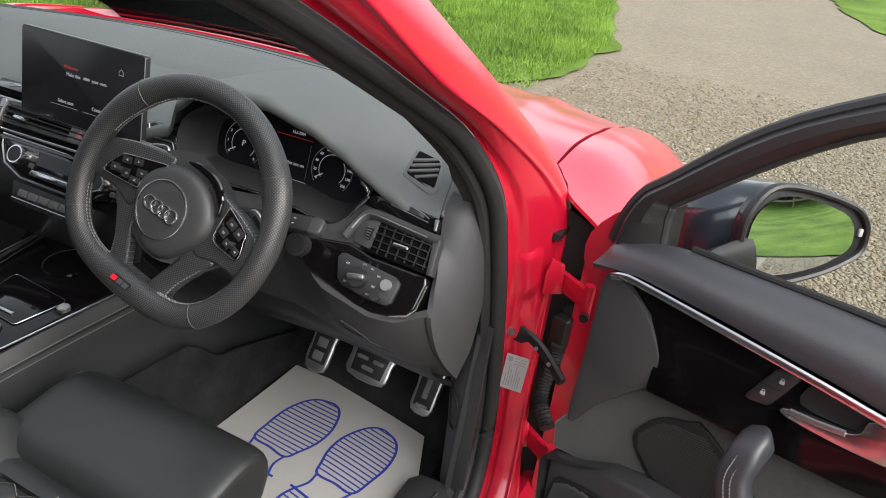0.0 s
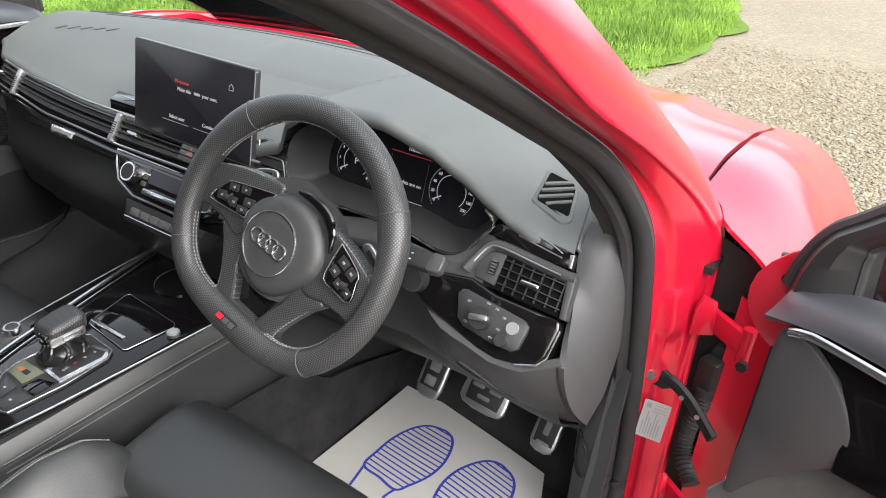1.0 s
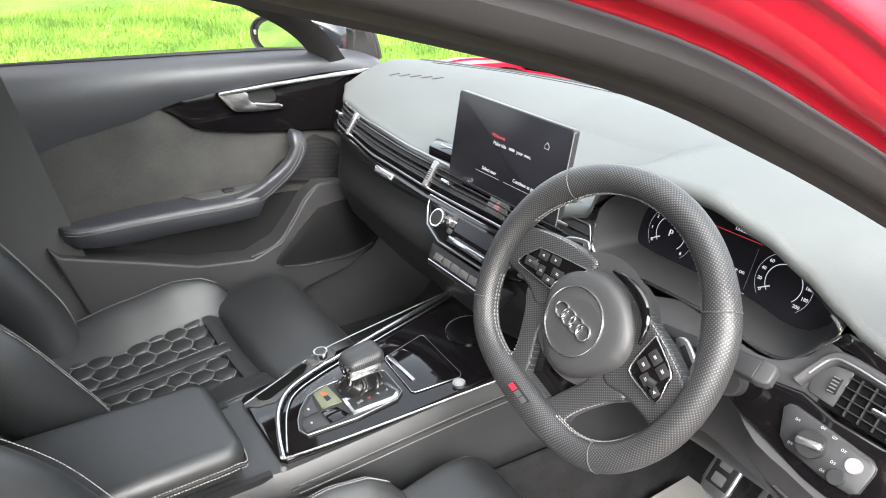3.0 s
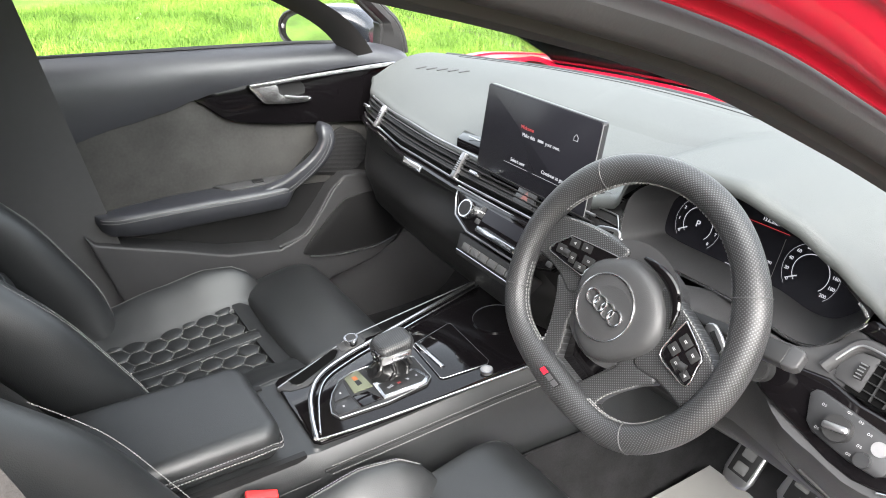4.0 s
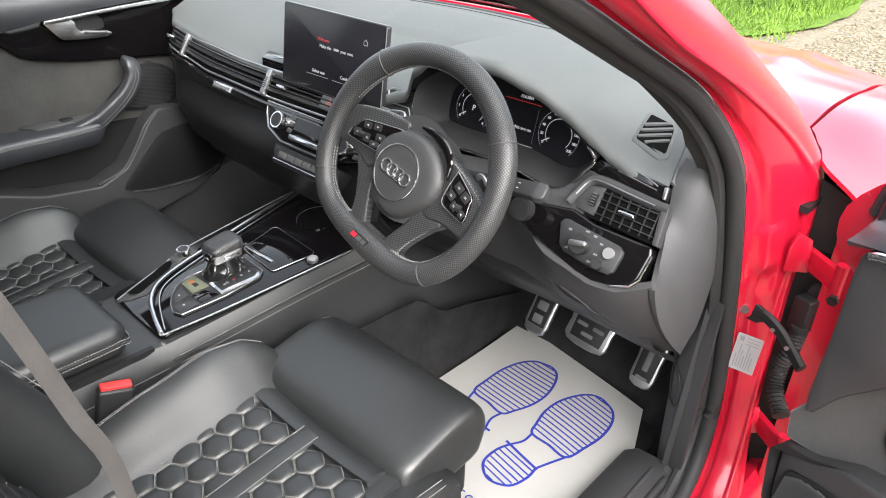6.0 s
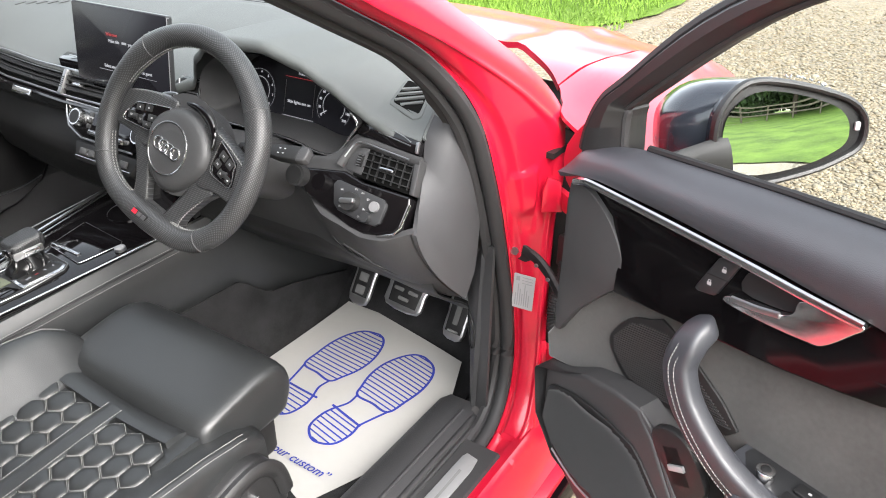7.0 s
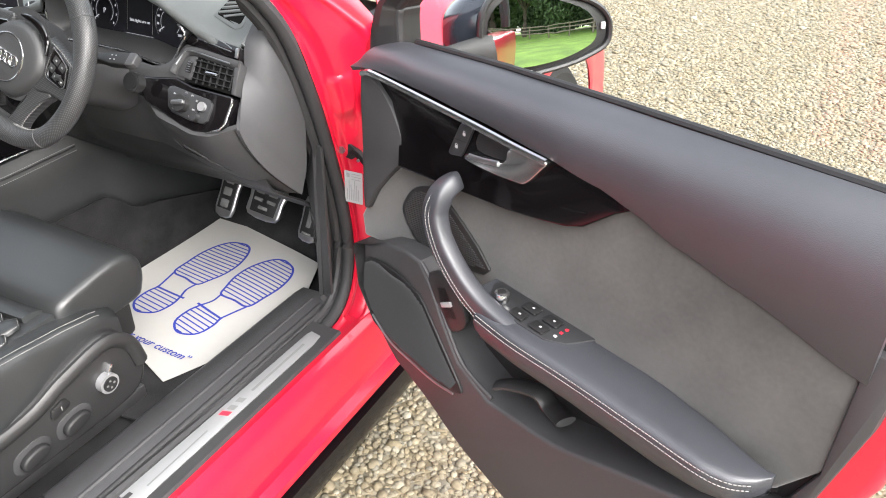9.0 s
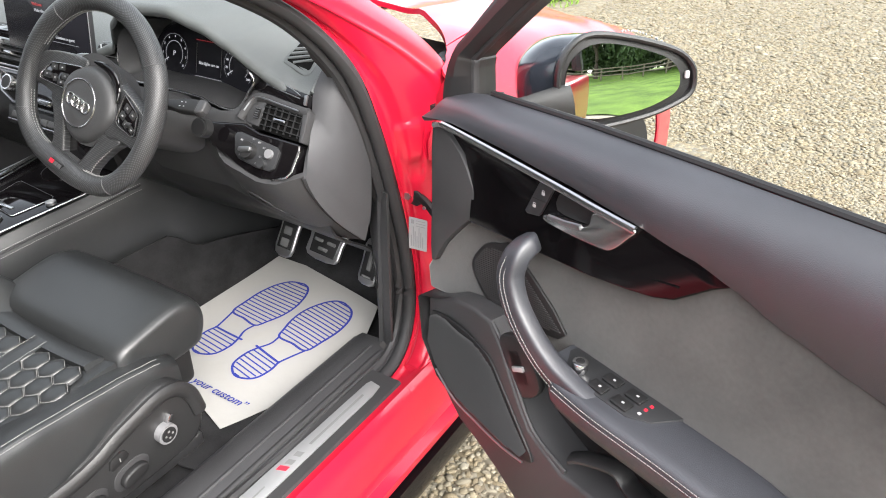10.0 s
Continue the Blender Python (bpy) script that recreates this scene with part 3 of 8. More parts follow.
# B-pillar on either side, with cloth trim
# the car behind the front doors: sides, windows, tailgate, rear wheels
def flank(side):
    def f(u, v):
        y = -1.10 - 1.75 * u
        arch = math.sqrt(max(0, 0.37 ** 2 - (y + 1.84) ** 2))
        low = max(0.20, 0.335 + arch if arch > 0.02 else 0.20)
        bow = 0.875 - 0.075 * v ** 3 - 0.10 * max(0, u - 0.75) ** 2 * 4 + 0.012 * math.sin(6.3 * v)
        return side * bow, y, low + (0.965 - low) * v
    part("rear_flank", sheet(f, 40, 12, 0.012 * side), RED, car, "glossy red rear side of the car")
    g = part("rear_side_window", sheet(lambda u, v: (side * (0.790 - 0.17 * v), -1.14 - (1.25 + 0.18 * (1 - v)) * u, 0.968 + 0.39 * v), 10, 6, 0.006 * side), PIANO, car, "dark tinted rear side window")
    part("window_line", tube([(side * 0.800, -1.10 - 0.16 * k, 0.966) for k in range(10)], 0.006, 0.008, 8), BLACK, g)
    part("quarter_pillar", sheet(lambda u, v: (side * (0.795 - 0.175 * v), -2.36 - 0.40 * u + 0.02 * v, 0.962 + 0.405 * v), 6, 6, 0.02 * side), RED, car)
    part("roof_rail", tube(spline([(side * 0.600, -0.50, 1.385), (side * 0.618, -1.20, 1.415), (side * 0.612, -2.0, 1.395), (side * 0.600, -2.62, 1.345)], 6), 0.022, 0.016, 8), PIANO, car)
    w = part("rear_wheel", tube([(side * 0.70, -1.84, 0.335), (side * 0.88, -1.84, 0.335)], 0.225, 0.225, 32), BLACK, car)
    prof = [(0.24, -0.11), (0.31, -0.12), (0.335, -0.095), (0.335, 0.095), (0.31, 0.12), (0.24, 0.11)]
    bm = bmesh.new()
    skin(bm, [[(side * (0.78 + b), -1.84 + a * math.cos(t), 0.335 - 0.055 + a * math.sin(t)) for a, b in prof] for t in [2 * math.pi * i / 40 for i in range(41)]], closed=True, cap=False)
    part("tyre", bm, TYRE, w)


both(flank)
tg = part("tailgate", sheet(lambda u, v: (-0.80 + 1.60 * u, -2.84 + 0.16 * (2 * u - 1) ** 2 + 0.10 * v * v, 0.30 + 0.68 * v), 16, 10, -0.02), RED, car, "glossy red tailgate")
part("rear_window", sheet(lambda u, v: ((-0.72 + 1.44 * u) * (1 - 0.16 * v), -2.74 + 0.24 * v, 0.975 + 0.385 * v), 10, 6, -0.006), PIANO, tg, "dark tinted rear window")
for side in (1, -1):
    part("tail_lamp", slab(rounded(side * 0.62, 0.86, 0.26, 0.09, 0.02), -0.01, 0.02, 0.008, 3), REDINK, tg, m=axes((0, -2.735, 0), (1, 0, 0), (0, 0.1, 0.995), (0, -0.995, 0.1)))
part("rear_bumper", along_x([(-2.86, 0.30), (-2.90, 0.36), (-2.90, 0.50), (-2.86, 0.56), (-2.74, 0.56), (-2.74, 0.24)], -0.80, 0.80), RED, car)
part("load_floor", block(-0.76, 0.76, -2.80, -1.9, 0.50, 0.56, 0.01), CARPET, car)
part("b_pillar", sheet(lambda u, v: (0.775 - 0.13 * v * v, -0.98 - 0.16 * u - 0.06 * v, 0.35 + 1.02 * v), 3, 10, 0.05), RED, car)
part("b_pillar_trim", sheet(lambda u, v: (-0.668 + 0.10 * max(0, v - 0.7), -0.490 - 0.22 * v - 0.36 * u, 0.30 + 1.07 * v), 4, 10, -0.03), TRIM2, car, "grey B-pillar trim")
part("bulkhead", sheet(lambda u, v: (-0.74 + 1.48 * v, 0.56 - 0.02 * u, 0.30 + 0.58 * u), 6, 10, -0.02), CARPET, car, "black carpeted bulkhead")
part("left_door_jamb", block(-0.80, -0.715, -1.20, -0.70, 0.30, 1.00, 0.02), BLACK, car)
part("left_sill_trim", along([(-0.760, 0.27), (-0.760, 0.47), (-0.735, 0.48), (-0.715, 0.40), (-0.690, 0.30), (-0.69, 0.27)], -1.1, 0.58), TRIM, car)
part("left_footwell_side", sheet(lambda u, v: (-0.735 - 0.01 * v, 0.60 - 0.48 * u, 0.28 + 0.66 * v), 6, 6, -0.01), TRIM, car)


# black sheet added for the shadow between wing and hinge area
part("panel_gap", sheet(lambda u, v: (0.800 + 0.122 * u, 0.252 + 0.020 * u, 0.790 + (crown_z(0.840 + 0.082 * u, 0.25) - 0.796) * v), 8, 6, 0.004), BLACK, car, "black sheet painting the shade in the gap behind the front wing")
# black strip added under the shutline so the seam reads as shade
part("bonnet_gap", sheet(lambda u, v: (0.715 + 0.06 * u, 0.27 + 1.15 * v, crown_z(0.745, 0.27 + 1.15 * v) - 0.022), 2, 24, 0.004), BLACK, car)
part("scuttle", sheet(lambda u, v: (0.45 + 0.36 * u, 0.20 + 0.36 * v, 0.895 - 0.02 * u), 6, 6, 0.01), BLACK, car, "black scuttle panel under the bonnet edge")
part("wing_return", sheet(lambda u, v: (0.850 + 0.055 * u, 0.238 + 0.012 * u, 0.33 + 0.50 * v - 0.03 * u * v), 4, 8, 0.006), RED, car, "red flange behind the front wing")
# hinges, check strap and the wiring sleeve between pillar and door
for z in (0.795, 0.475):
    h = part("hinge", slab(rounded(0, 0, 0.082, 0.034, 0.005), -0.006, 0.006, 0.003), RED, car, "red painted steel hinge", axes((0.848, 0.196, z), (0.80, -0.60, 0), (0, 0, 1), (-0.60, -0.80, 0)))
    part("hinge_knuckle", tube([(0.880, 0.172, z - 0.026), (0.880, 0.172, z + 0.026)], 0.009, None, 12), RED, h)
    part("hinge_flange", slab([(-0.020, -0.020), (0.016, -0.020), (0.010, 0.034), (-0.012, 0.044), (-0.020, 0.020)], -0.004, 0.004, 0.002), RED, h, m=axes((0.818, 0.196, z), (0.80, 0.60, 0), (0, 0, 1), (0.60, -0.80, 0)))
    part("hinge_bolt", tube([(0.884, 0.158, z - 0.022), (0.884, 0.150, z - 0.022)], 0.008, None, 6), BLACK, h)
for z in (0.72, 0.60):
    part("cavity_plug", tube([(0.842, 0.262, z), (0.842, 0.250, z)], 0.011, 0.015, 14), RUBBER, car)
part("wiring_block", slab(rounded(0, 0, 0.030, 0.060, 0.004), -0.012, 0.012, 0.003), SATIN, car, "black wiring connector", axes((0.838, 0.232, 0.690), (0.94, -0.34, 0), (0, 0, 1), (-0.34, -0.94, 0)))
st = part("check_strap", tube(spline([(0.778, 0.168, 0.702), (0.806, 0.160, 0.703), (0.840, 0.146, 0.690), (0.880, 0.120, 0.668)], 5), 0.007, 0.010, 8), BLACK, car, "black steel door check strap")
part("strap_bracket", slab([(-0.022, -0.018), (0.014, -0.014), (0.030, 0.000), (0.018, 0.014), (-0.022, 0.020)], -0.002, 0.006, 0.002), BLACK, st, m=axes((0.780, 0.166, 0.702), (0.97, -0.16, -0.12), (0.12, 0, 0.99), (0.16, -0.97, -0.02)))
part("bracket_bolt", tube([(0.772, 0.160, 0.704), (0.772, 0.154, 0.704)], 0.008, None, 6), STEEL, st)
for q in (0.35, 0.75):
    part("strap_hole", tube([(0.800 + 0.07 * q, 0.146 - 0.03 * q, 0.712 - 0.03 * q), (0.800 + 0.07 * q, 0.144 - 0.03 * q, 0.712 - 0.03 * q)], 0.0035, None, 10), STEEL, st)
sleeve = part("cable_sleeve", tube(spline([(0.842, 0.222, 0.672), (0.842, 0.216, 0.640), (0.836, 0.206, 0.600), (0.842, 0.190, 0.565), (0.868, 0.160, 0.545)], 26), lambda f: 0.0115 + 0.0025 * math.sin(f * 165), None, 14), RUBBER, car, "ribbed black rubber cable sleeve")
LABEL_AT = ((0.956, 0.16, -0.05), (0.05, -0.04, 1), (0.16, -0.985, -0.05))
lab = part("paper_label", slab(rounded(0, 0, 0.040, 0.072, 0.002), 0, 0.001), LABEL, car, "silver paper data label with grey print", axes((0.790, 0.1655, 0.622), *LABEL_AT))
LM = axes((0.7903, 0.1643, 0.622), *LABEL_AT)
for k in range(7):
    x = -0.015 + 0.0042 * k
    part("label_line", slab([(x, -0.030), (x + 0.0016, -0.030), (x + 0.0016, 0.006 + 0.010 * ((k * 5) % 3 - 1)), (x, 0.006 + 0.010 * ((k * 5) % 3 - 1))], 0.0, 0.0004), FAINT, lab, m=LM)
part("label_block", slab(rounded(-0.012, 0.027, 0.007, 0.009, 0.001), 0.0, 0.0004), FAINT, lab, m=LM)
for k in range(3):
    part("label_line", slab([(-0.004, 0.030 - 0.006 * k), (0.016, 0.030 - 0.006 * k), (0.016, 0.0312 - 0.006 * k), (-0.004, 0.0312 - 0.006 * k)], 0.0, 0.0004), FAINT, lab, m=LM)


# ---- dashboard ----
dash = thing("dashboard", (0.0, 0.2, 0.35), "dark grey soft-touch dashboard with black lacquer and aluminium trim", "dashboard")
LIP = [(-0.68, 0.055, 0.945), (-0.62, 0.020, 0.928), (-0.45, 0.006, 0.913), (-0.28, 0.000, 0.905), (-0.10, 0.000, 0.905), (0.10, 0.004, 0.915), (0.175, 0.01, 0.940),
       (0.215, -0.01, 0.998), (0.28, -0.03, 1.038), (0.40, -0.03, 1.044), (0.47, -0.022, 1.025), (0.52, -0.014, 1.000), (0.56, -0.004, 0.972), (0.59, 0.005, 0.950), (0.64, 0.008, 0.929), (0.70, 0.006, 0.926)]


def back_edge(x):
    return 0.47 - 0.50 * x * x


def pad_at(x, v):
    yl, zl = lerp_table(x, LIP)
    yb, zb = back_edge(x), 0.985
    s = v / 0.86
    if s <= 1:
        y = yb + (yl + 0.012 - yb) * s
        crown = 0.020 * math.sin(math.pi * s) * (1 - 0.6 * max(0, abs(x) - 0.4) / 0.3)
        z = zb + (zl - zb) * s ** 1.7 + crown
        if 0.16 < x < 0.62:
            z += 0.012 * math.sin(math.pi * min(1, s)) * math.sin(math.pi * (x - 0.16) / 0.46)
        return x, y, z
    a = (v - 0.86) / 0.14 * math.pi * 0.75
    return x, yl + 0.012 - 0.012 * math.sin(a), zl - 0.012 * (1 - math.cos(a))


def pad_end(y):
    """The skin's outer edge on the driver's side, which runs inwards towards the glass."""
    return max(0.60, 0.677 - 0.27 * (y - 0.006))


def pad_f(u, v):
    x = -0.68 + 1.40 * u
    if x > 0.50:
        y = pad_at(min(x, 0.68), v)[1]
        x = 0.50 + (x - 0.50) * (pad_end(y) - 0.50) / 0.22
    return pad_at(x, v)


part("dash_top", sheet(lambda u, v: pad_f(v, u), 44, 110, 0.004), PAD, dash, "soft grey grained dash skin")


def pad_z(x, y):
    """The dash skin's height over a place of the plan."""
    yl, zl = lerp_table(x, LIP)
    s = max(0, min(1, (back_edge(x) - y) / (back_edge(x) - yl - 0.012)))
    return pad_at(x, s * 0.86)[2]


def pad_side(u, v):
    """The skin turned down at its outer end."""
    p = Vector(pad_f(1.0, 0.40 + 0.46 * u))
    return p + Vector((0.013, 0.010, -0.034)) * v + Vector((0.004, 0, 0.004)) * math.sin(math.pi * v)


part("dash_top_end", sheet(pad_side, 14, 6, -0.004), PAD, dash)


# raised speaker lid in the middle of the dash top, and the demister slots along the glass
bm = sheet(lambda u, v: ((lambda x, y: (x, y, pad_z(x, y) + 0.004 * min(1, 8 * min(u, 1 - u), 8 * min(v, 1 - v))))(-0.19 + 0.36 * v + 0.06 * u, 0.40 - 0.20 * u)), 14, 24, 0.004)
part("speaker_lid", bm, PAD, dash, "grained speaker lid")
part("glass_edge_seam", sheet(lambda u, v: ((lambda x: (x, back_edge(x) - 0.034 - 0.003 * u, pad_z(x, back_edge(x) - 0.034 - 0.003 * u) + 0.0012))(-0.60 + 1.20 * v)), 1, 60, 0.001), BLACK, dash)
part("glass_foot", tube([(x, back_edge(x) + 0.006, 0.982) for x in [-0.66 + 1.32 * i / 40 for i in range(41)]], 0.012, 0.006, 8), BLACK, dash, "black edge of the windscreen")
for k in range(5):
    x0 = -0.60 + 0.027 * k
    bm = sheet(lambda u, v: ((lambda x, y: (x, y, pad_z(x, y) + 0.0015))(x0 + 0.006 * u + 0.012 * v, 0.13 + 0.020 * v + 0.012 * k)), 2, 3, 0.001)
    part("side_vent_slot", bm, TRIM, dash)
# driver's side demister: frame, slats, and a near-black plate painted as its shaded opening
def drape(bm):
    """Lay a flat plate on the dash skin."""
    for v in bm.verts:
        v.co.z += pad_z(v.co.x, v.co.y)
    return bm


cav = [(0.600, 0.051), (0.5975, 0.054), (0.590, 0.101), (0.5915, 0.104), (0.621, 0.1075), (0.6245, 0.106), (0.630, 0.099), (0.6425, 0.059), (0.6415, 0.055), (0.6345, 0.051)]
sv = part("side_vent", drape(slab([(0.616 + (u - 0.616) * 1.26, 0.080 + (v - 0.080) * 1.20) for u, v in cav], -0.006, 0.0020, 0.0016)), PAD, dash, "vent frame in the dash top")
part("vent_cavity", drape(slab(cav, 0.0, 0.0042)), DEPTH_SHADE, sv)
def chord(poly, p, d):
    """The two places where a line leaves a convex outline."""
    out = []
    for a, b in zip(poly, poly[1:] + poly[:1]):
        ex, ey = b[0] - a[0], b[1] - a[1]
        den = d[0] * ey - d[1] * ex
        if abs(den) > 1e-9:
            s, t = ((a[0] - p[0]) * ey - (a[1] - p[1]) * ex) / den, ((a[0] - p[0]) * d[1] - (a[1] - p[1]) * d[0]) / den
            if 0 <= t <= 1:
                out.append(s)
    return min(out) + 0.0008, max(out) - 0.0008


def chord_hits(poly, p, d):
    """Whether a line crosses an outline."""
    side = [d[0] * (b - p[1]) - d[1] * (a - p[0]) for a, b in poly]
    return min(side) < -0.002 and max(side) > 0.002


for k in range(4):
    p, d = (0.6165 + (k - 1.5) * 0.0075, 0.0795 - (k - 1.5) * 0.0069), (0.68, 0.733)
    s0, s1 = chord(cav, p, d)
    part("slat", drape(slab([(p[0] + s * d[0] + w * 0.733, p[1] + s * d[1] - w * 0.68) for s, w in ((s0, -0.0017), (s0, 0.0017), (s1, 0.0017), (s1, -0.0017))], 0.001, 0.0060)), PAD, sv)

# face of the dash below the skin
BODYL = [(-0.68, 0.03, 0.06, 0.14), (-0.6, -0.002, -0.005, 0.08), (-0.3, -0.01, -0.03, 0.04), (0.0, -0.012, -0.04, 0.04), (0.2, 0.02, 0.0, 0.07), (0.45, 0.03, 0.0, 0.09), (0.68, 0.02, 0.0, 0.08), (0.74, 0.03, 0.02, 0.10)]


def face_f(u, v):
    x = -0.68 + 1.37 * u
    yl, zl = lerp_table(x, LIP)
    if 0.2 < x < 0.56:
        yl, zl = 0.10, 0.98
    zt = min(zl, 0.985) - 0.016
    a, b, c = lerp_table(x, BODYL)
    z = zt + (0.56 - zt) * v
    y = lerp_table(v, [(0, yl + 0.016), (0.25, a + 0.010), (0.45, b), (0.72, b + 0.03), (1.0, c + 0.07)])[0]
    if 0.205 < x < 0.57 and z > 0.845:
        y = max(y, 0.088)
    return x, y, z


part("dash_body", sheet(lambda u, v: face_f(v, u), 24, 90, -0.004), SATIN, dash, "dark lower dash face")
# glove box lid; the satin black carries the deep shade over its grey
gb = part("glove_box_lid", sheet(lambda u, v: (-0.57 + 0.41 * v, 0.004 + 0.05 * u + 0.030 * abs(v - 0.6) ** 2, 0.815 - 0.20 * u), 8, 10, -0.012), SATIN, dash, "dark grey glove box lid, blackened for the shade it lies in")
part("lid_seam", tube([(-0.57, 0.012, 0.765), (-0.36, 0.006, 0.765), (-0.16, 0.008, 0.765)], 0.0015, None, 6), BLACK, gb)

# touch screen
SCR = axes((0, -0.006, 0.970), (1, 0, 0), (0, 0.13, 0.9915), (0, -0.9915, 0.13))
tablet = part("screen_housing", slab(rounded(0.0006, 0.0004, 0.2815, 0.1545, 0.005), -0.010, 0.0012, 0.001), SWITCH, dash, "black touch screen with a thin metal frame", SCR)
PANE = material("screen_glass", (0.012, 0.012, 0.015), 0.20, 0, 0.0, 0.22, 0.05, 4)
part("screen_edge", slab([(0.1405, -0.074), (0.1413, -0.074), (0.1413, 0.074), (0.1405, 0.074)], -0.004, 0.0016), ALLOY, tablet, m=SCR)
part("screen_glass", slab(rounded(0, 0, 0.279, 0.152, 0.004), 0.0005, 0.0025, 0.001), PANE, tablet, m=SCR)
for txt, u, v, s, mt in (("Welcome", -0.020, 0.026, 0.0085, LITRED), ("Make this", -0.014, 0.014, 0.0085, LIT), ("your own.", 0.046, 0.014, 0.0085, LIT), ("Select user", -0.030, -0.034, 0.0085, LIT), ("Continue as guest", 0.062, -0.032, 0.0085, LIT)):
    lettering(txt, s, SCR @ pose(u, v, 0.003), mt, tablet)
part("word_bar", slab(rounded(0.0165, 0.0142, 0.014, 0.0042, 0.001), 0.0027, 0.0031), LIT, tablet, m=SCR)
for u0, u1, v in ((-0.066, -0.002, -0.042), (0.010, 0.105, -0.042)):
    part("screen_line", slab([(u0, v), (u1, v), (u1, v + 0.0006), (u0, v + 0.0006)], 0.0027, 0.003), LIT, tablet, m=SCR)
home = part("home_icon", slab([(0.088, 0.036), (0.098, 0.036), (0.098, 0.042), (0.093, 0.047), (0.088, 0.042)], 0.0027, 0.003), LIT, tablet, m=SCR)
part("home_door", slab([(0.0892, 0.0372), (0.0968, 0.0372), (0.0968, 0.0416), (0.093, 0.0455), (0.0892, 0.0416)], 0.0029, 0.0032), PANE, home, m=SCR)
part("screen_foot", slab([(-0.10, -0.092), (0.10, -0.092), (0.11, -0.07), (-0.11, -0.07)], -0.03, -0.004, 0.003), PIANO, tablet, m=SCR)
# centre speaker behind the screen's corner
spk = part("dash_tweeter", slab([(-0.237, 0.005), (-0.265, 0.037), (-0.290, 0.068), (-0.262, 0.094), (-0.144, 0.009), (-0.169, 0.007)], 0.900, 0.9205, 0.002), DOORGLOSS, dash, "black dash speaker beside the screen")
part("speaker_trim", tube([(-0.220, 0.020, 0.9255), (-0.197, 0.030, 0.9210)], 0.0016, 0.0010, 8), STEEL, spk)


# long vent strip on the passenger's side, with louvres between two bright lines
def strip_s(x, k):
    """Heights on the dash face of the strip's upper (0) and lower (1) line."""
    up = lerp_table(x, [(-0.62, 0.040), (-0.45, 0.022), (-0.28, 0.014), (0.05, 0.014), (0.16, 0.014)])[0]
    lo = lerp_table(x, [(-0.62, 0.004), (-0.50, -0.012), (-0.38, -0.026), (-0.17, -0.031), (0.05, -0.028), (0.16, -0.028)])[0]
    return up + (lo - up) * k


def strip_line(k, w, x0=-0.625, x1=0.16, n=26):
    return [onto(FACE, x0 + (x1 - x0) * i / n, strip_s(x0 + (x1 - x0) * i / n, k), w - 0.03 * max(0, -0.56 - (x0 + (x1 - x0) * i / n)) / 0.06) for i in range(n + 1)]


vent = part("vent_strip", tube(strip_line(0.5, -0.008), 0.024, 0.012, 10), BLACK, dash, "black louvred vent strip")
part("upper_trim_line", tube(strip_line(-0.12, 0.014), 0.0022, 0.0026, 8), STEEL, vent)
part("lower_trim_line", tube(strip_line(1.08, 0.012), 0.0020, 0.0024, 8), STEEL, vent)
part("lower_lacquer", tube(strip_line(1.32, 0.008), 0.008, 0.005, 8), PIANO, vent)
for k in (0.14, 0.36, 0.58, 0.80):
    part("louvre", tube(strip_line(k, 0.010), 0.0022, 0.006, 8, up=(0, -0.844, 0.537)), SATIN, vent)
for x in (-0.50, -0.180):
    part("vent_divider", slab(rounded(x, strip_s(x, 0.5), 0.012, 0.052, 0.003), 0.008, 0.021, 0.002), STEEL, vent, m=FACE)
    for j in range(6):
        part("wheel_tooth", slab([(x - 0.004, strip_s(x, 0.5) - 0.012 + 0.004 * j), (x + 0.004, strip_s(x, 0.5) - 0.012 + 0.004 * j), (x + 0.004, strip_s(x, 0.5) - 0.010 + 0.004 * j), (x - 0.004, strip_s(x, 0.5) - 0.010 + 0.004 * j)], 0.0205, 0.0222), BLACK, vent, m=FACE)
for x in (-0.56, -0.125):
    part("vent_tab", slab(rounded(x, strip_s(x, 0.5), 0.026, 0.007, 0.003), 0.012, 0.026, 0.002), CHROME, vent, m=FACE)
badge = part("badge", slab(rounded(-0.315, -0.050, 0.070, 0.014, 0.002), 0.010, 0.016, 0.001), CHROME, dash, "small bright badge", FACE)
part("badge_bar", slab(rounded(-0.315, -0.050, 0.060, 0.006, 0.001), 0.0160, 0.0166), GREYINK, badge, m=FACE)
hz = part("hazard_switch", slab(rounded(0.010, -0.004, 0.050, 0.036, 0.004), 0.006, 0.014, 0.002), SWITCH, dash, "grey hazard light switch", FACE)
part("hazard_triangle", slab([(0.000, -0.012), (0.020, -0.012), (0.010, 0.006)], 0.0140, 0.0145), material("faded_red_print", (0.13, 0.055, 0.05), 0.5), hz, m=FACE)

# climate panel
ac = part("climate_panel", slab([(-0.158, -0.044), (-0.128, -0.088), (-0.08, -0.104), (0.08, -0.104), (0.128, -0.088), (0.158, -0.044)], -0.01, 0.012, 0.004), PIANO, dash, "gloss black climate panel framed in aluminium", FACE)
part("climate_frame", tube([onto(FACE, u, v, 0.012) for u, v in ((0.158, -0.042), (-0.158, -0.042), (-0.150, -0.062), (-0.128, -0.090), (-0.08, -0.106), (0.08, -0.106))], 0.0020, None, 8), STEEL, ac)
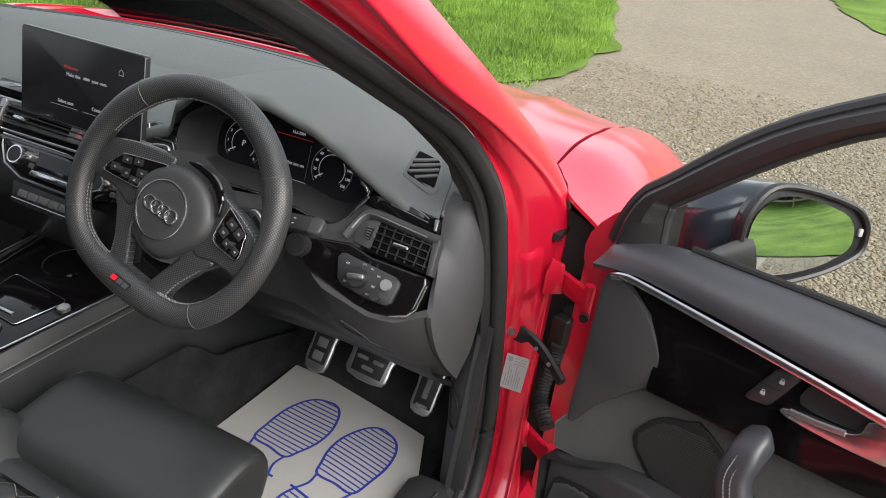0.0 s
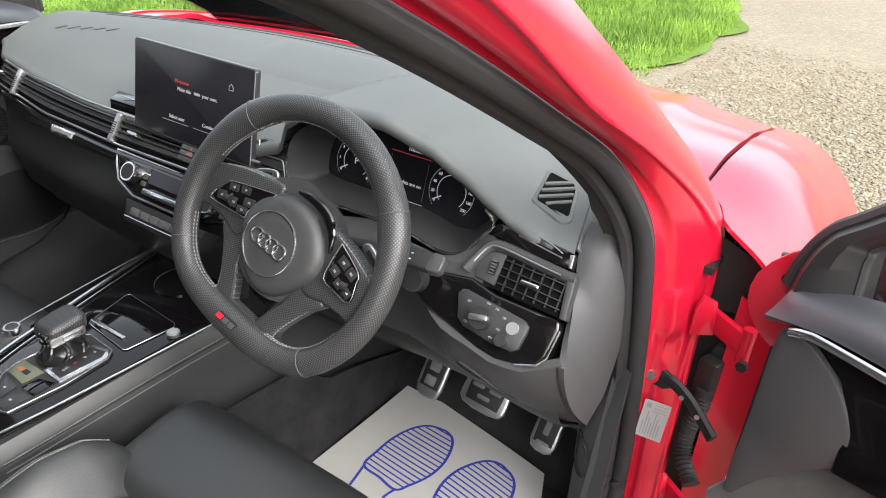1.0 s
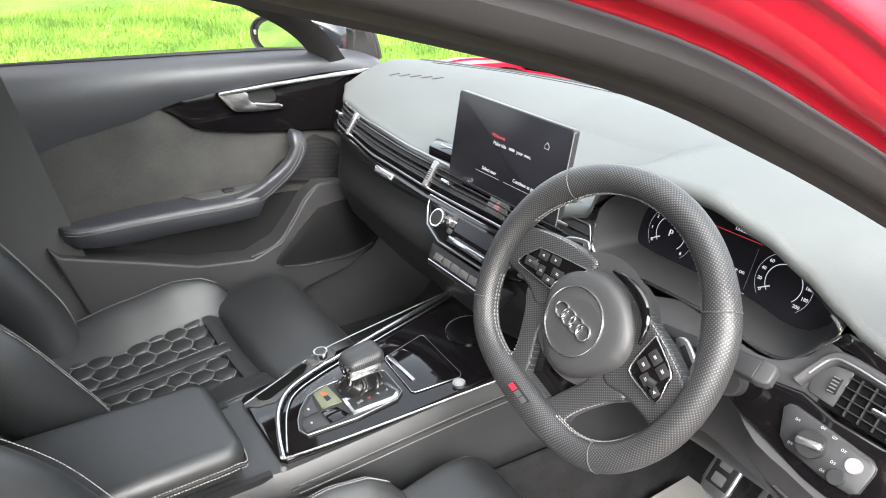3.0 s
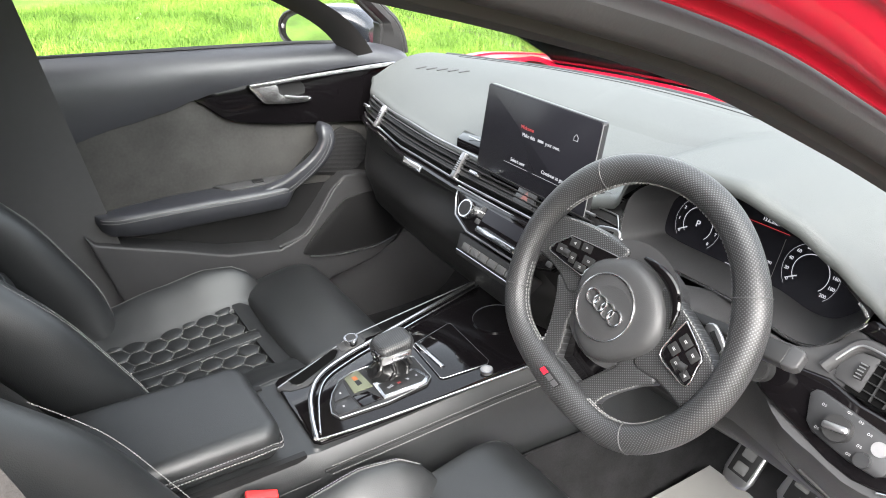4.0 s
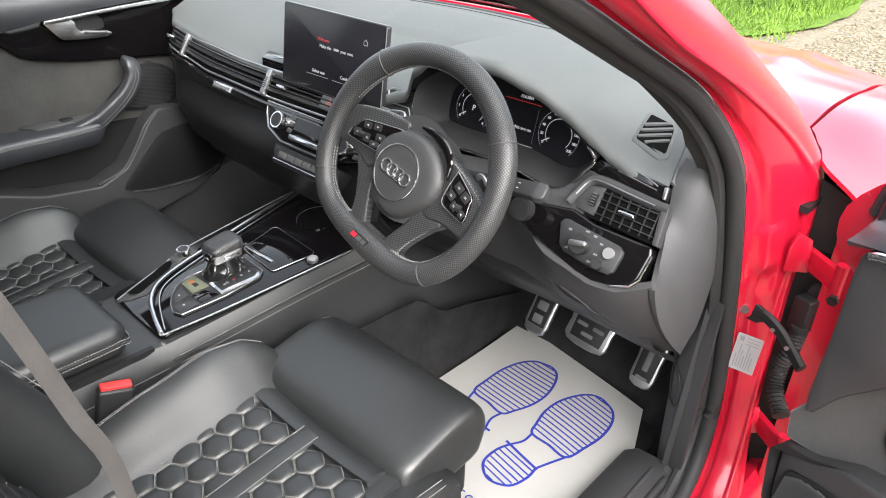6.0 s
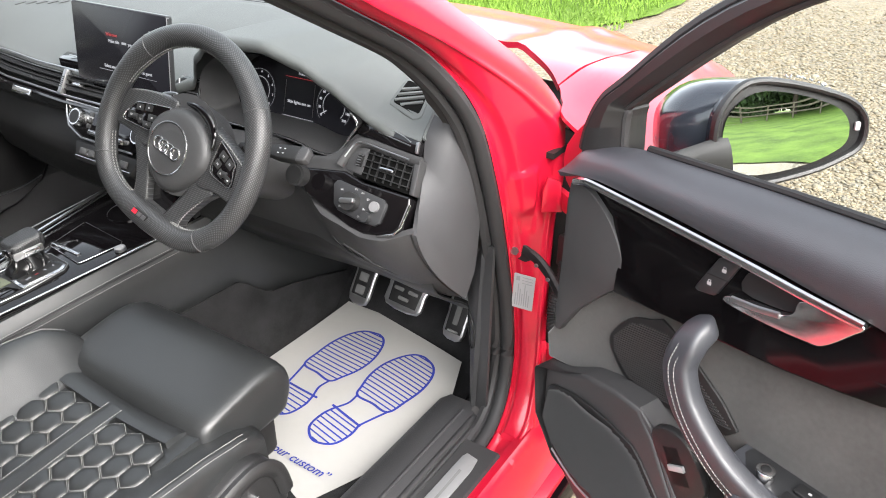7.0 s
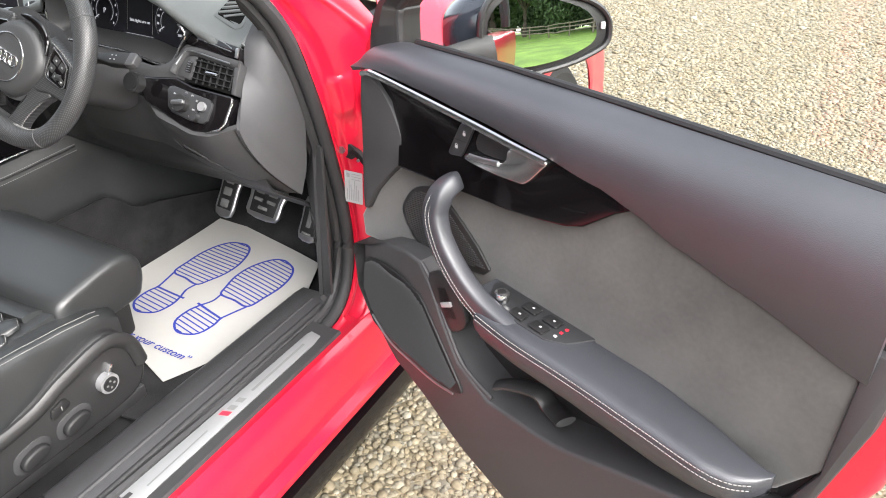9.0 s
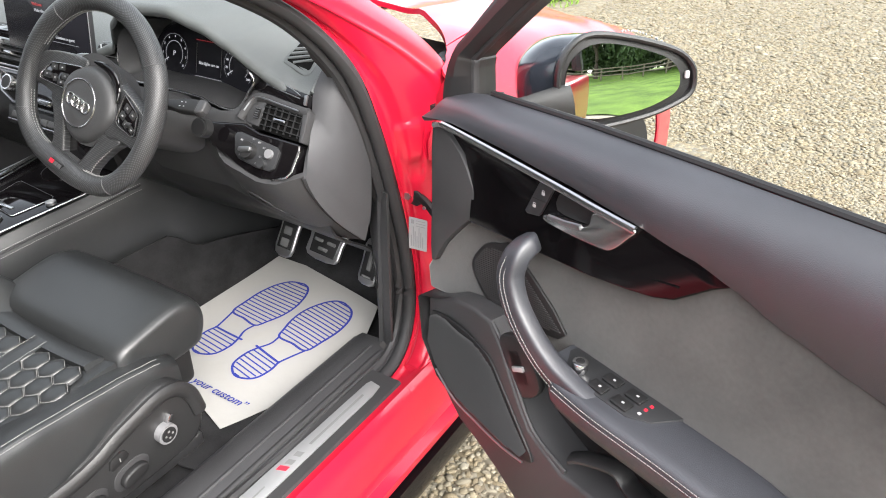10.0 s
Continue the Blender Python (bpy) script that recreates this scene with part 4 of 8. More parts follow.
for u in (-0.096, 0.096):
    kn = part("climate_knob", tube([onto(FACE, u, -0.070, 0.010), onto(FACE, u, -0.070, 0.028)], 0.0165, None, 28), CHROME, ac, "bright ringed rotary knob")
    part("knob_cap", tube([onto(FACE, u, -0.070, 0.0272), onto(FACE, u, -0.070, 0.0290)], 0.0135, None, 24), BLACK, kn)
    for dv in (-0.010, 0.002, 0.014):
        part("climate_key", slab(rounded(u + 0.030, -0.070 + dv, 0.012, 0.009, 0.002), 0.010, 0.0145, 0.001), TRIM, ac, m=FACE)
part("climate_display", slab(rounded(0.0, -0.064, 0.115, 0.024, 0.002), 0.010, 0.0130), PANE, ac, m=FACE)
part("toggle_bar", slab(rounded(0.0, -0.091, 0.108, 0.011, 0.003), 0.008, 0.022, 0.003), CHROME, ac, "bright toggle bar", FACE)
low = part("key_panel", slab([(-0.10, -0.112), (0.10, -0.112), (0.085, -0.150), (-0.085, -0.150)], -0.03, 0.008, 0.004), BLACK, dash, "row of small dark keys", FACE)
for k in range(6):
    part("dash_key", slab(rounded(-0.062 + 0.025 * k, -0.130, 0.022, 0.013, 0.002), 0.006, 0.0115, 0.001), TRIM2, low, m=FACE)
part("key_row_trim", tube([onto(FACE, -0.085, -0.142, 0.008), onto(FACE, 0.085, -0.142, 0.008)], 0.0018, None, 8), CHROME, low)

# instrument cluster
cl_pts = [(0.300, 1.004), (0.252, 0.990), (0.212, 0.955), (0.208, 0.895), (0.235, 0.884), (0.300, 0.883), (0.420, 0.883), (0.487, 0.873), (0.520, 0.877), (0.540, 0.893), (0.553, 0.912), (0.566, 0.938), (0.52, 0.968), (0.46, 0.996), (0.38, 1.010)]
outline = spline([(x, -0.002 + 0.10 * (z - 0.93), z) for x, z in cl_pts], 5, True)
inner = [Vector((0.385 + (p.x - 0.385) * 0.87, 0.075 + 0.25 * (p.z - 0.93), 0.925 + (p.z - 0.925) * 0.84)) for p in outline]
bm = bmesh.new()
skin(bm, [outline, [a.lerp(b, 0.5) + Vector((0, 0.006, 0)) for a, b in zip(outline, inner)], inner], closed=True, cap=False)
clus = part("cluster_surround", bm, TRIM, dash, "dark funnel round the instrument display")
part("cluster_trim", tube(outline[12:58], 0.0022, None, 8), CHROME, clus)
CL = axes((0.385, 0.070, 0.918), (1, 0, 0), (0, 0.25, 0.968), (0, -0.968, 0.25))
part("display", slab([((p.x - 0.385) * 1.02, (p.z - 0.925) * 1.02) for p in inner], -0.004, 0.0, 0.0), PANE, clus, "dark digital instrument display", CL)
CL = CL @ pose(-0.011, 0.006, 0)


def arc(cx, cy, r, a0, a1, w, mat, n=28, h=0.0012):
    bm = bmesh.new()
    pts = [radians(a0 + (a1 - a0) * i / n) for i in range(n + 1)]
    rings = [[((r + dr) * math.cos(a) + cx, (r + dr) * math.sin(a) + cy, zz) for dr, zz in ((0, h), (w, h))] for a in pts]
    skin(bm, rings, closed=False, cap=False)
    bmesh.ops.recalc_face_normals(bm, faces=bm.faces)
    return bm


for cx, nums, r in ((-0.092, ["0", "1", "2", "3", "4", "5", "6", "7", "8"], 0.0325), (0.083, ["0", "20", "40", "60", "80", "100", "120", "140", "160", "180", "200"], 0.0318)):
    part("dial_ring", arc(cx, 0.0, 0.0235, -45, 222, 0.0010, LIT), LIT, clus, m=CL)
    part("dial_edge", arc(cx, 0.0, 0.0375, -45, 222, 0.0004, LIT), LIT, clus, m=CL)
    for k, tx in enumerate(nums):
        a = radians(215 - 255 * k / (len(nums) - 1))
        lettering(tx, 0.0062, CL @ pose(cx + r * math.cos(a), r * math.sin(a), 0.001), LIT, clus, "dial_number")
    a = radians(212)
    part("dial_needle", slab([(cx + 0.018 * math.cos(a) - 0.0006, 0.018 * math.sin(a) + 0.0006), (cx + 0.018 * math.cos(a) + 0.0006, 0.018 * math.sin(a) - 0.0006), (cx + 0.034 * math.cos(a) + 0.0004, 0.034 * math.sin(a) - 0.0004), (cx + 0.034 * math.cos(a) - 0.0004, 0.034 * math.sin(a) + 0.0004)], 0.001, 0.0016), LIT, clus, m=CL)
lettering("P", 0.014, CL @ pose(-0.092, 0.0, 0.001), LIT, clus, "gear_letter")
lettering("13.6.2024", 0.0065, CL @ pose(0.010, 0.042, 0.001), LIT, clus, "date")
lettering("Side lights are on", 0.0078, CL @ pose(0.004, -0.008, 0.001), LIT, clus, "message")
lettering("13:10", 0.0062, CL @ pose(-0.020, -0.040, 0.001), LIT, clus, "clock")
lettering("+15.5\u00b0C", 0.0062, CL @ pose(0.040, -0.040, 0.001), LIT, clus, "temperature")
for v, mt in ((0.034, LITRED), (-0.034, LIT)):
    part("display_line", slab([(-0.032, v), (0.040, v), (0.040, v + 0.0007), (-0.032, v + 0.0007)], 0.0006, 0.001), mt, clus, m=CL)
for u in (-0.030, 0.037):
    part("display_line", slab([(u, -0.028), (u + 0.0005, -0.028), (u + 0.0005, 0.028), (u, 0.028)], 0.0006, 0.001), GREYINK, clus, m=CL)

# driver's outer vent, lacquer strip and light switch
part("driver_lacquer", slab([(0.470, -0.040), (0.56, -0.027), (0.60, -0.036), (0.690, -0.038), (0.694, -0.050), (0.690, -0.086), (0.682, -0.098), (0.659, -0.107), (0.629, -0.112), (0.600, -0.109), (0.570, -0.100), (0.500, -0.079), (0.478, -0.058)], -0.03, 0.006, 0.004, 3), PIANO, dash, "gloss black panel round the light switch", FACE)
ul = part("upper_lacquer", slab([(0.556, 0.036), (0.566, 0.051), (0.577, 0.057), (0.664, 0.047), (0.679, 0.045), (0.681, 0.024), (0.598, 0.030)], -0.02, 0.006, 0.003), PIANO, dash, m=FACE)
# tapered steel slivers stand in for two bright reflections in the lacquer
for pts, r in ((((0.622, 0.0520), (0.645, 0.0470), (0.663, 0.0408)), 0.0012), (((0.600, 0.0440), (0.630, 0.0400), (0.664, 0.0355)), 0.0016)):
    part("lacquer_groove", tube(spline([onto(FACE, u, v, 0.0060) for u, v in pts], 6), lambda f, r=r: r * (0.25 + 0.75 * f), 0.0010, 8), STEEL, ul)
part("lacquer_end", slab([(0.673, 0.042), (0.679, 0.044), (0.681, 0.026), (0.676, 0.026)], 0.004, 0.009, 0.001), STEEL, ul, m=FACE)
part("cluster_cheek", slab(smooth_poly([(0.556, 0.034), (0.541, 0.010), (0.520, -0.008), (0.490, -0.015), (0.440, -0.012), (0.440, -0.036), (0.480, -0.040), (0.560, -0.028), (0.590, -0.030), (0.600, 0.020), (0.575, 0.030)], 2), -0.03, 0.001, 0.002), TRIM, dash, m=FACE)
# near-black backing paints in the shade behind the louvres
ov = part("outer_vent", slab([(0.575, 0.018), (0.680, 0.014), (0.690, -0.036), (0.575, -0.030)], -0.03, 0.003, 0.002), DEPTH_SHADE, dash, "louvred outer air vent", FACE)
part("vent_frame", tube(spline([onto(FACE, u, v, 0.004) for u, v in ((0.548, -0.020), (0.556, -0.002), (0.568, 0.018), (0.584, 0.0235), (0.630, 0.0195), (0.676, 0.0155), (0.690, 0.0155))], 5), 0.0065, 0.0085, 10), TRIM, ov, "dark grey vent frame")
part("frame_edge", tube(spline([onto(FACE, u, v, 0.0105) for u, v in ((0.556, -0.006), (0.568, 0.0165), (0.584, 0.0220), (0.630, 0.0180), (0.672, 0.0142))], 5), 0.0015, None, 8), STEEL, ov)
part("vent_post", slab([(0.680, 0.016), (0.691, 0.019), (0.697, -0.036), (0.688, -0.036)], -0.02, 0.0085, 0.002), TRIM, ov, m=FACE)
part("vent_wheel_bed", slab([(0.558, -0.008), (0.570, 0.014), (0.594, 0.0175), (0.5925, -0.027), (0.562, -0.024)], -0.01, 0.0045, 0.002), TRIM, ov, m=FACE)
vw = part("vent_wheel", tube([onto(FACE, 0.579, -0.005, -0.002), onto(FACE, 0.588, -0.005, -0.002)], 0.0115, 0.0115, 24), BLACK, ov)
for j in range(5):
    part("wheel_tooth", slab([(0.580, -0.0135 + 0.004 * j), (0.587, -0.0135 + 0.004 * j), (0.587, -0.0120 + 0.004 * j), (0.580, -0.0120 + 0.004 * j)], 0.0065, 0.0098), STEEL, vw, m=FACE)
for j in range(4):
    part("slat", slab([(0.594, 0.009 - 0.0105 * j), (0.679 + 0.002 * j, 0.005 - 0.0105 * j), (0.679 + 0.002 * j, 0.0064 - 0.0105 * j), (0.594, 0.0104 - 0.0105 * j)], 0.002, 0.0085, 0.0005), SATIN, ov, m=FACE)
for j in range(6):
    part("vane", slab([(0.604 + 0.015 * j, 0.013), (0.606 + 0.015 * j, 0.013), (0.606 + 0.015 * j, -0.030), (0.604 + 0.015 * j, -0.030)], 0.001, 0.006), SATIN, ov, m=FACE)
part("vent_tab", slab(rounded(0.639, -0.0095, 0.026, 0.006, 0.0025), 0.006, 0.013, 0.002), CHROME, ov, m=FACE)
part("lacquer_edge", tube([onto(FACE, u, v, 0.006) for u, v in ((0.655, -0.109), (0.682, -0.099), (0.691, -0.086), (0.695, -0.050))], 0.0016, None, 8), CHROME, dash)
ls = part("light_switch", slab([(0.551, -0.052), (0.555, -0.045), (0.562, -0.043), (0.650, -0.053), (0.657, -0.059), (0.658, -0.066), (0.655, -0.090), (0.648, -0.096), (0.618, -0.096), (0.573, -0.089), (0.562, -0.081)], 0.004, 0.0115, 0.003), SWITCH, dash, "grey light switch with rotary knob", FACE)
kn = part("light_knob", tube([onto(FACE, 0.597, -0.071, 0.012), onto(FACE, 0.597, -0.071, 0.024)], 0.0145, None, 28), SATIN, ls)
part("knob_grip", slab(rounded(0.597, -0.071, 0.027, 0.008, 0.003), 0.022, 0.030, 0.002), STEEL, kn, m=FACE @ Matrix.Translation((0.597, -0.071, 0)) @ Matrix.Rotation(radians(12), 4, "Z") @ Matrix.Translation((-0.597, 0.071, 0)))
part("fog_button", tube([onto(FACE, 0.640, -0.068, 0.010), onto(FACE, 0.640, -0.068, 0.017)], 0.0080, None, 24), ALLOY, ls, "bright round button")
part("dimmer_wheel", tube([onto(FACE, 0.632, -0.087, 0.012), onto(FACE, 0.632, -0.087, 0.021)], 0.0080, None, 20), SWITCH, ls)
for u, v in ((0.571, -0.056), (0.597, -0.050), (0.611, -0.053), (0.624, -0.060), (0.576, -0.082), (0.621, -0.076), (0.616, -0.089)):
    part("symbol", tube([onto(FACE, u - 0.0010 + 0.0011 * math.cos(a), v + 0.0014 * math.sin(a), 0.0118) for a in [2 * math.pi * i / 10 for i in range(10)]], 0.0003, None, 4, True), WHITE, ls)
    for dv in (-0.0010, 0.0, 0.0010):
        part("symbol", slab([(u + 0.0010, v + dv - 0.0002), (u + 0.0028, v + dv - 0.0002), (u + 0.0028, v + dv + 0.0002), (u + 0.0010, v + dv + 0.0002)], 0.0115, 0.0118), WHITE, ls, m=FACE)


iv = part("inner_vent", slab([(0.110, 0.052), (0.128, 0.060), (0.192, 0.060), (0.203, 0.012), (0.198, -0.022), (0.110, -0.022)], -0.03, -0.006, 0.003), BLACK, dash, "louvred vent beside the instruments", FACE)
for pts, r in ((((0.1235, 0.0545), (0.1340, 0.0355), (0.1410, 0.0345), (0.178, 0.0352), (0.186, 0.0325), (0.1955, 0.0200), (0.2015, 0.0105)), 0.0013), (((0.128, 0.0605), (0.150, 0.0620), (0.190, 0.0615)), 0.0007), (((0.150, 0.0515), (0.158, 0.0525), (0.184, 0.0595)), 0.0008)):
    part("vent_edge", tube(spline([onto(FACE, u, v, -0.003) for u, v in pts], 4), r, None, 8), STEEL, iv)
for k in range(3):
    part("slat", slab([(0.120, 0.020 - 0.013 * k), (0.194, 0.020 - 0.013 * k), (0.194, 0.0212 - 0.013 * k), (0.120, 0.0212 - 0.013 * k)], -0.008, -0.0015, 0.0004), SATIN, iv, m=FACE)


# knee panel under the wheel, and the rounded cover at the dash's outer end
def knee_f(u, v):
    x = 0.24 + 0.462 * v
    zt = lerp_table(x, [(0.24, 0.800), (0.40, 0.805), (0.50, 0.816), (0.576, 0.802), (0.630, 0.794), (0.660, 0.797), (0.690, 0.806), (0.702, 0.812)])[0]
    yb, zb = lerp_table(x, [(0.24, 0.055, 0.668), (0.52, 0.066, 0.650), (0.64, 0.074, 0.638), (0.68, 0.086, 0.631), (0.702, 0.106, 0.625)])
    yt = -0.010 + 0.636 * (zt - 0.885) - 0.002 + 0.055 * max(0, min(1, (0.54 - x) / 0.10))
    yt += max(0, min(1, (x - 0.675) / 0.02)) * (-0.044 - yt)
    return x, yt + (yb - yt) * u ** 1.15 - 0.010 * math.sin(math.pi * u), zt + (zb - zt) * u


kp = part("knee_panel", sheet(knee_f, 16, 24, -0.012), TRIM, dash, "dark grey plastic knee panel")
skin_at = lambda u, v: Vector(knee_f(u, v)) + Vector((0, -0.0100, -0.0076))
part("fuse_cover_seam", tube(spline([skin_at(0.12, 0.58), skin_at(0.42, 0.66), skin_at(0.50, 0.83), skin_at(0.93, 0.97)], 6), 0.0014, None, 6), BLACK, kp)
part("fuse_cover_seam", tube(spline([skin_at(0.97, 0.64), skin_at(0.90, 0.82), skin_at(0.95, 0.97)], 6), 0.0014, None, 6), BLACK, kp)
part("panel_slot", tube(spline([skin_at(0.34, 0.70), skin_at(0.38, 0.75), skin_at(0.44, 0.80)], 5), 0.0030, None, 6), BLACK, kp)
part("lower_dash_edge", sheet(lambda u, v: (0.22 + 0.47 * v, 0.080 + 0.30 * u, 0.662 - 0.034 * v), 4, 12, 0.01), BLACK, dash)
part("column_knee", sheet(lambda u, v: (0.17 + 0.32 * v, 0.02 + 0.03 * u, 0.852 - 0.122 * u), 8, 12, -0.012), BLACK, dash)


COVER_LEFT = [(0.680, 0.054, 0.952), (0.679, 0.030, 0.926), (0.685, 0.014, 0.888), (0.695, -0.026, 0.842), (0.702, -0.044, 0.812)]
COVER_RIGHT = [(0.716, 0.072, 0.930), (0.724, 0.092, 0.850), (0.727, 0.098, 0.770), (0.722, 0.104, 0.690), (0.704, 0.107, 0.624)]


def cover_f(u, v):
    """The rounded end of the dash between its face and the door seal."""
    i = min(int(v * 4), 3)
    a, b = (spline(line, 1)[i].lerp(spline(line, 1)[i + 1], v * 4 - i) for line in (COVER_LEFT, COVER_RIGHT))
    swell = math.sin(math.pi * u ** 0.8) * (0.35 + 0.65 * math.sin(math.pi * min(1, v + 0.15)))
    k = v ** 5
    return (a.lerp(b, u) + Vector((0.020, -0.022, 0.006)) * swell) * (1 - k) + (Vector(knee_f(u, 1.0)) + Vector((0.003, -0.0100, -0.0070))) * k


COVER = material("dash_end_plastic", (0.050, 0.050, 0.053), 0.58, 0, 0, 0.32, 0.1, 5, 0.4, 1000, "voronoi", 0.0003)
part("end_cover", sheet(lambda u, v: cover_f(v, u), 20, 18, -0.008), COVER, dash, "rounded dark grey cover at the dash end")
part("end_cover_seam", tube([Vector(cover_f(u, 1.0)) + Vector((0.0, -0.001, 0.0)) for u in [i / 10 for i in range(11)]], 0.0016, None, 6), BLACK, dash)
part("end_cover_clip", slab(rounded(0, 0, 0.014, 0.020, 0.003), -0.003, 0.006, 0.002), SATIN, dash, m=axes((0.690, 0.078, 0.962), (0.9, 0.3, 0), (0, 0, 1), (0.3, -0.9, 0)))


# ---- steering wheel and column ----
def dashes(pts, r=0.0007, on=0.0034, gap=0.0014):
    """A seam's stitches along a line, as one fine broken thread."""
    P = [Vector(p) for p in pts]
    bm = bmesh.new()
    acc, start, drawing = 0.0, P[0], True
    for a, b in zip(P, P[1:]):
        seg, done = (b - a).length, 0.0
        while seg - done > 1e-6:
            want = (on if drawing else gap) - acc
            if seg - done < want:
                acc += seg - done
                break
            done += want
            q = a.lerp(b, done / seg)
            if drawing:
                t = (q - start).normalized()
                s = t.cross(Vector((0.31, 0.52, 0.79))).normalized() * r
                u = t.cross(s)
                rings = [[start + s, start + u, start - s, start - u], [start.lerp(q, 0.5) + (s + u) * 0.2 + s, start.lerp(q, 0.5) + u * 1.2, start.lerp(q, 0.5) - s, start.lerp(q, 0.5) - u], [q + s, q + u, q - s, q - u]]
                skin(bm, rings)
            start, acc, drawing = q, 0.0, not drawing
    return bm


def dots_uv(bm, f):
    """Lay the perforation's grid on the faces; f gives it from a place."""
    lay = bm.loops.layers.uv.new("grid")
    for face in bm.faces:
        for lp in face.loops:
            lp[lay].uv = f(lp.vert.co)
    return bm


def perforated(name, color, rough):
    """Leather with rows of fine punched holes on the mesh's own grid."""
    m = bpy.data.materials.new(name)
    m.use_nodes = True
    n, l = m.node_tree.nodes, m.node_tree.links
    b = n["Principled BSDF"]
    b.inputs["Roughness"].default_value = rough
    uv, mp, v = n.new("ShaderNodeUVMap"), n.new("ShaderNodeMapping"), n.new("ShaderNodeTexVoronoi")
    uv.uv_map = "grid"
    mp.inputs["Rotation"].default_value = (0, 0, radians(45))
    v.voronoi_dimensions = "2D"
    v.inputs["Scale"].default_value, v.inputs["Randomness"].default_value = 1.0, 0.0
    l.new(uv.outputs[0], mp.inputs["Vector"])
    l.new(mp.outputs[0], v.inputs["Vector"])
    ramp = n.new("ShaderNodeValToRGB")
    e = ramp.color_ramp.elements
    e[0].position, e[0].color = 0.14, (*[c * 5 for c in color], 1)
    e[1].position, e[1].color = 0.34, (*color, 1)
    l.new(v.outputs["Distance"], ramp.inputs["Fac"])
    co, nz, mx, r2 = n.new("ShaderNodeTexCoord"), n.new("ShaderNodeTexNoise"), n.new("ShaderNodeMix"), n.new("ShaderNodeMapRange")
    nz.inputs["Scale"].default_value = 14
    r2.inputs["To Min"].default_value, r2.inputs["To Max"].default_value = 0.75, 1.25
    mx.data_type, mx.blend_type = "RGBA", "MULTIPLY"
    mx.inputs["Factor"].default_value = 1.0
    l.new(co.outputs["Object"], nz.inputs["Vector"])
    l.new(nz.outputs["Fac"], r2.inputs["Value"])
    l.new(ramp.outputs[0], mx.inputs["A"])
    l.new(r2.outputs[0], mx.inputs["B"])
    l.new(mx.outputs["Result"], b.inputs["Base Color"])
    bp = n.new("ShaderNodeBump")
    bp.inputs["Strength"].default_value, bp.inputs["Distance"].default_value = 0.6, 0.0006
    l.new(v.outputs["Distance"], bp.inputs["Height"])
    l.new(bp.outputs[0], b.inputs["Normal"])
    return m


DOTS = perforated("dotted_leather", (0.017, 0.0174, 0.0182), 0.42)
GRID = 0.0027
flat_grid = lambda c: (c.x / GRID, c.y / GRID)

sw = thing("steering_wheel", onto(WHEEL, 0, 0, -0.1), "black perforated leather flat-bottomed steering wheel with silver stitching", "steering wheel")
SPIN = WHEEL @ Matrix.Rotation(radians(-16.5), 4, "Z")


def rim_r(t):
    """The rim's centre line: round, cut flat at the bottom."""
    r = 0.1545
    c = -math.sin(t)
    return (r ** -9 + (0.131 / c) ** -9) ** (-1 / 9) if c > 0.3 else r


def rim_local(t, dr=0.0, w=0.0):
    return Vector(((rim_r(t) + dr) * math.cos(t), (rim_r(t) + dr) * math.sin(t), w))


def rim_at(t, dr=0.0, w=0.0):
    return SPIN @ rim_local(t, dr, w)


def thick_at(f):
    return 0.0165 + 0.0030 * (math.exp(-((f - 0.10) / 0.045) ** 2) + math.exp(-((f - 0.40) / 0.045) ** 2)) + 0.003 * math.exp(-((f - 0.75) / 0.08) ** 2)


N, K = 160, 20
bm = bmesh.new()
lay = bm.loops.layers.uv.new("grid")
vs = [[bm.verts.new(rim_at(2 * math.pi * i / N, thick_at(i / N) * math.cos(2 * math.pi * k / K), 0.0165 * math.sin(2 * math.pi * k / K))) for k in range(K)] for i in range(N)]
for i in range(N):
    for k in range(K):
        f = bm.faces.new((vs[i][k], vs[(i + 1) % N][k], vs[(i + 1) % N][(k + 1) % K], vs[i][(k + 1) % K]))
        for lp, (a, b) in zip(f.loops, ((i, k), (i + 1, k), (i + 1, k + 1), (i, k + 1))):
            lp[lay].uv = (a * 0.97 / N / GRID, b * 0.108 / K / GRID)
bmesh.ops.recalc_face_normals(bm, faces=bm.faces)
rim = part("rim", bm, DOTS, sw)
# thread along the inner side of the rim, and the leather's cross seams
for d0, d1 in ((14, 166), (200, 246), (294, 340)):
    for dw in (-0.0025, 0.0025):
        part("rim_stitching", dashes([rim_at(radians(d0 + (d1 - d0) * i / 80), -thick_at((d0 + (d1 - d0) * i / 80) / 360) * 1.0, dw) for i in range(81)], 0.0008, 0.0030, 0.0020), STITCH, rim)
for deg in (42, 140, 213, 318):
    a = radians(deg)
    ring = [rim_at(a, (thick_at(deg / 360) + 0.0003) * math.cos(w), 0.0168 * math.sin(w)) for w in [2 * math.pi * k / 20 for k in range(20)]]
    part("seam", tube(ring, 0.0007, None, 5, True, (0.3, 0.5, 0.8)), TRIM2, rim)


# airbag boss with a round emblem
def dome(u, v):
    a = 2 * math.pi * v
    e = 1 + 0.05 * math.cos(3 * a - 1.57) + 0.03 * math.cos(4 * a)
    r = 0.067 * (math.sin(u * 1.45) / math.sin(1.45))
    return onto(SPIN, 0.004 + r * e * math.cos(a), r * 0.97 * e * math.sin(a) - 0.010, 0.011 - 0.006 * u * u - 0.040 * u ** 7)


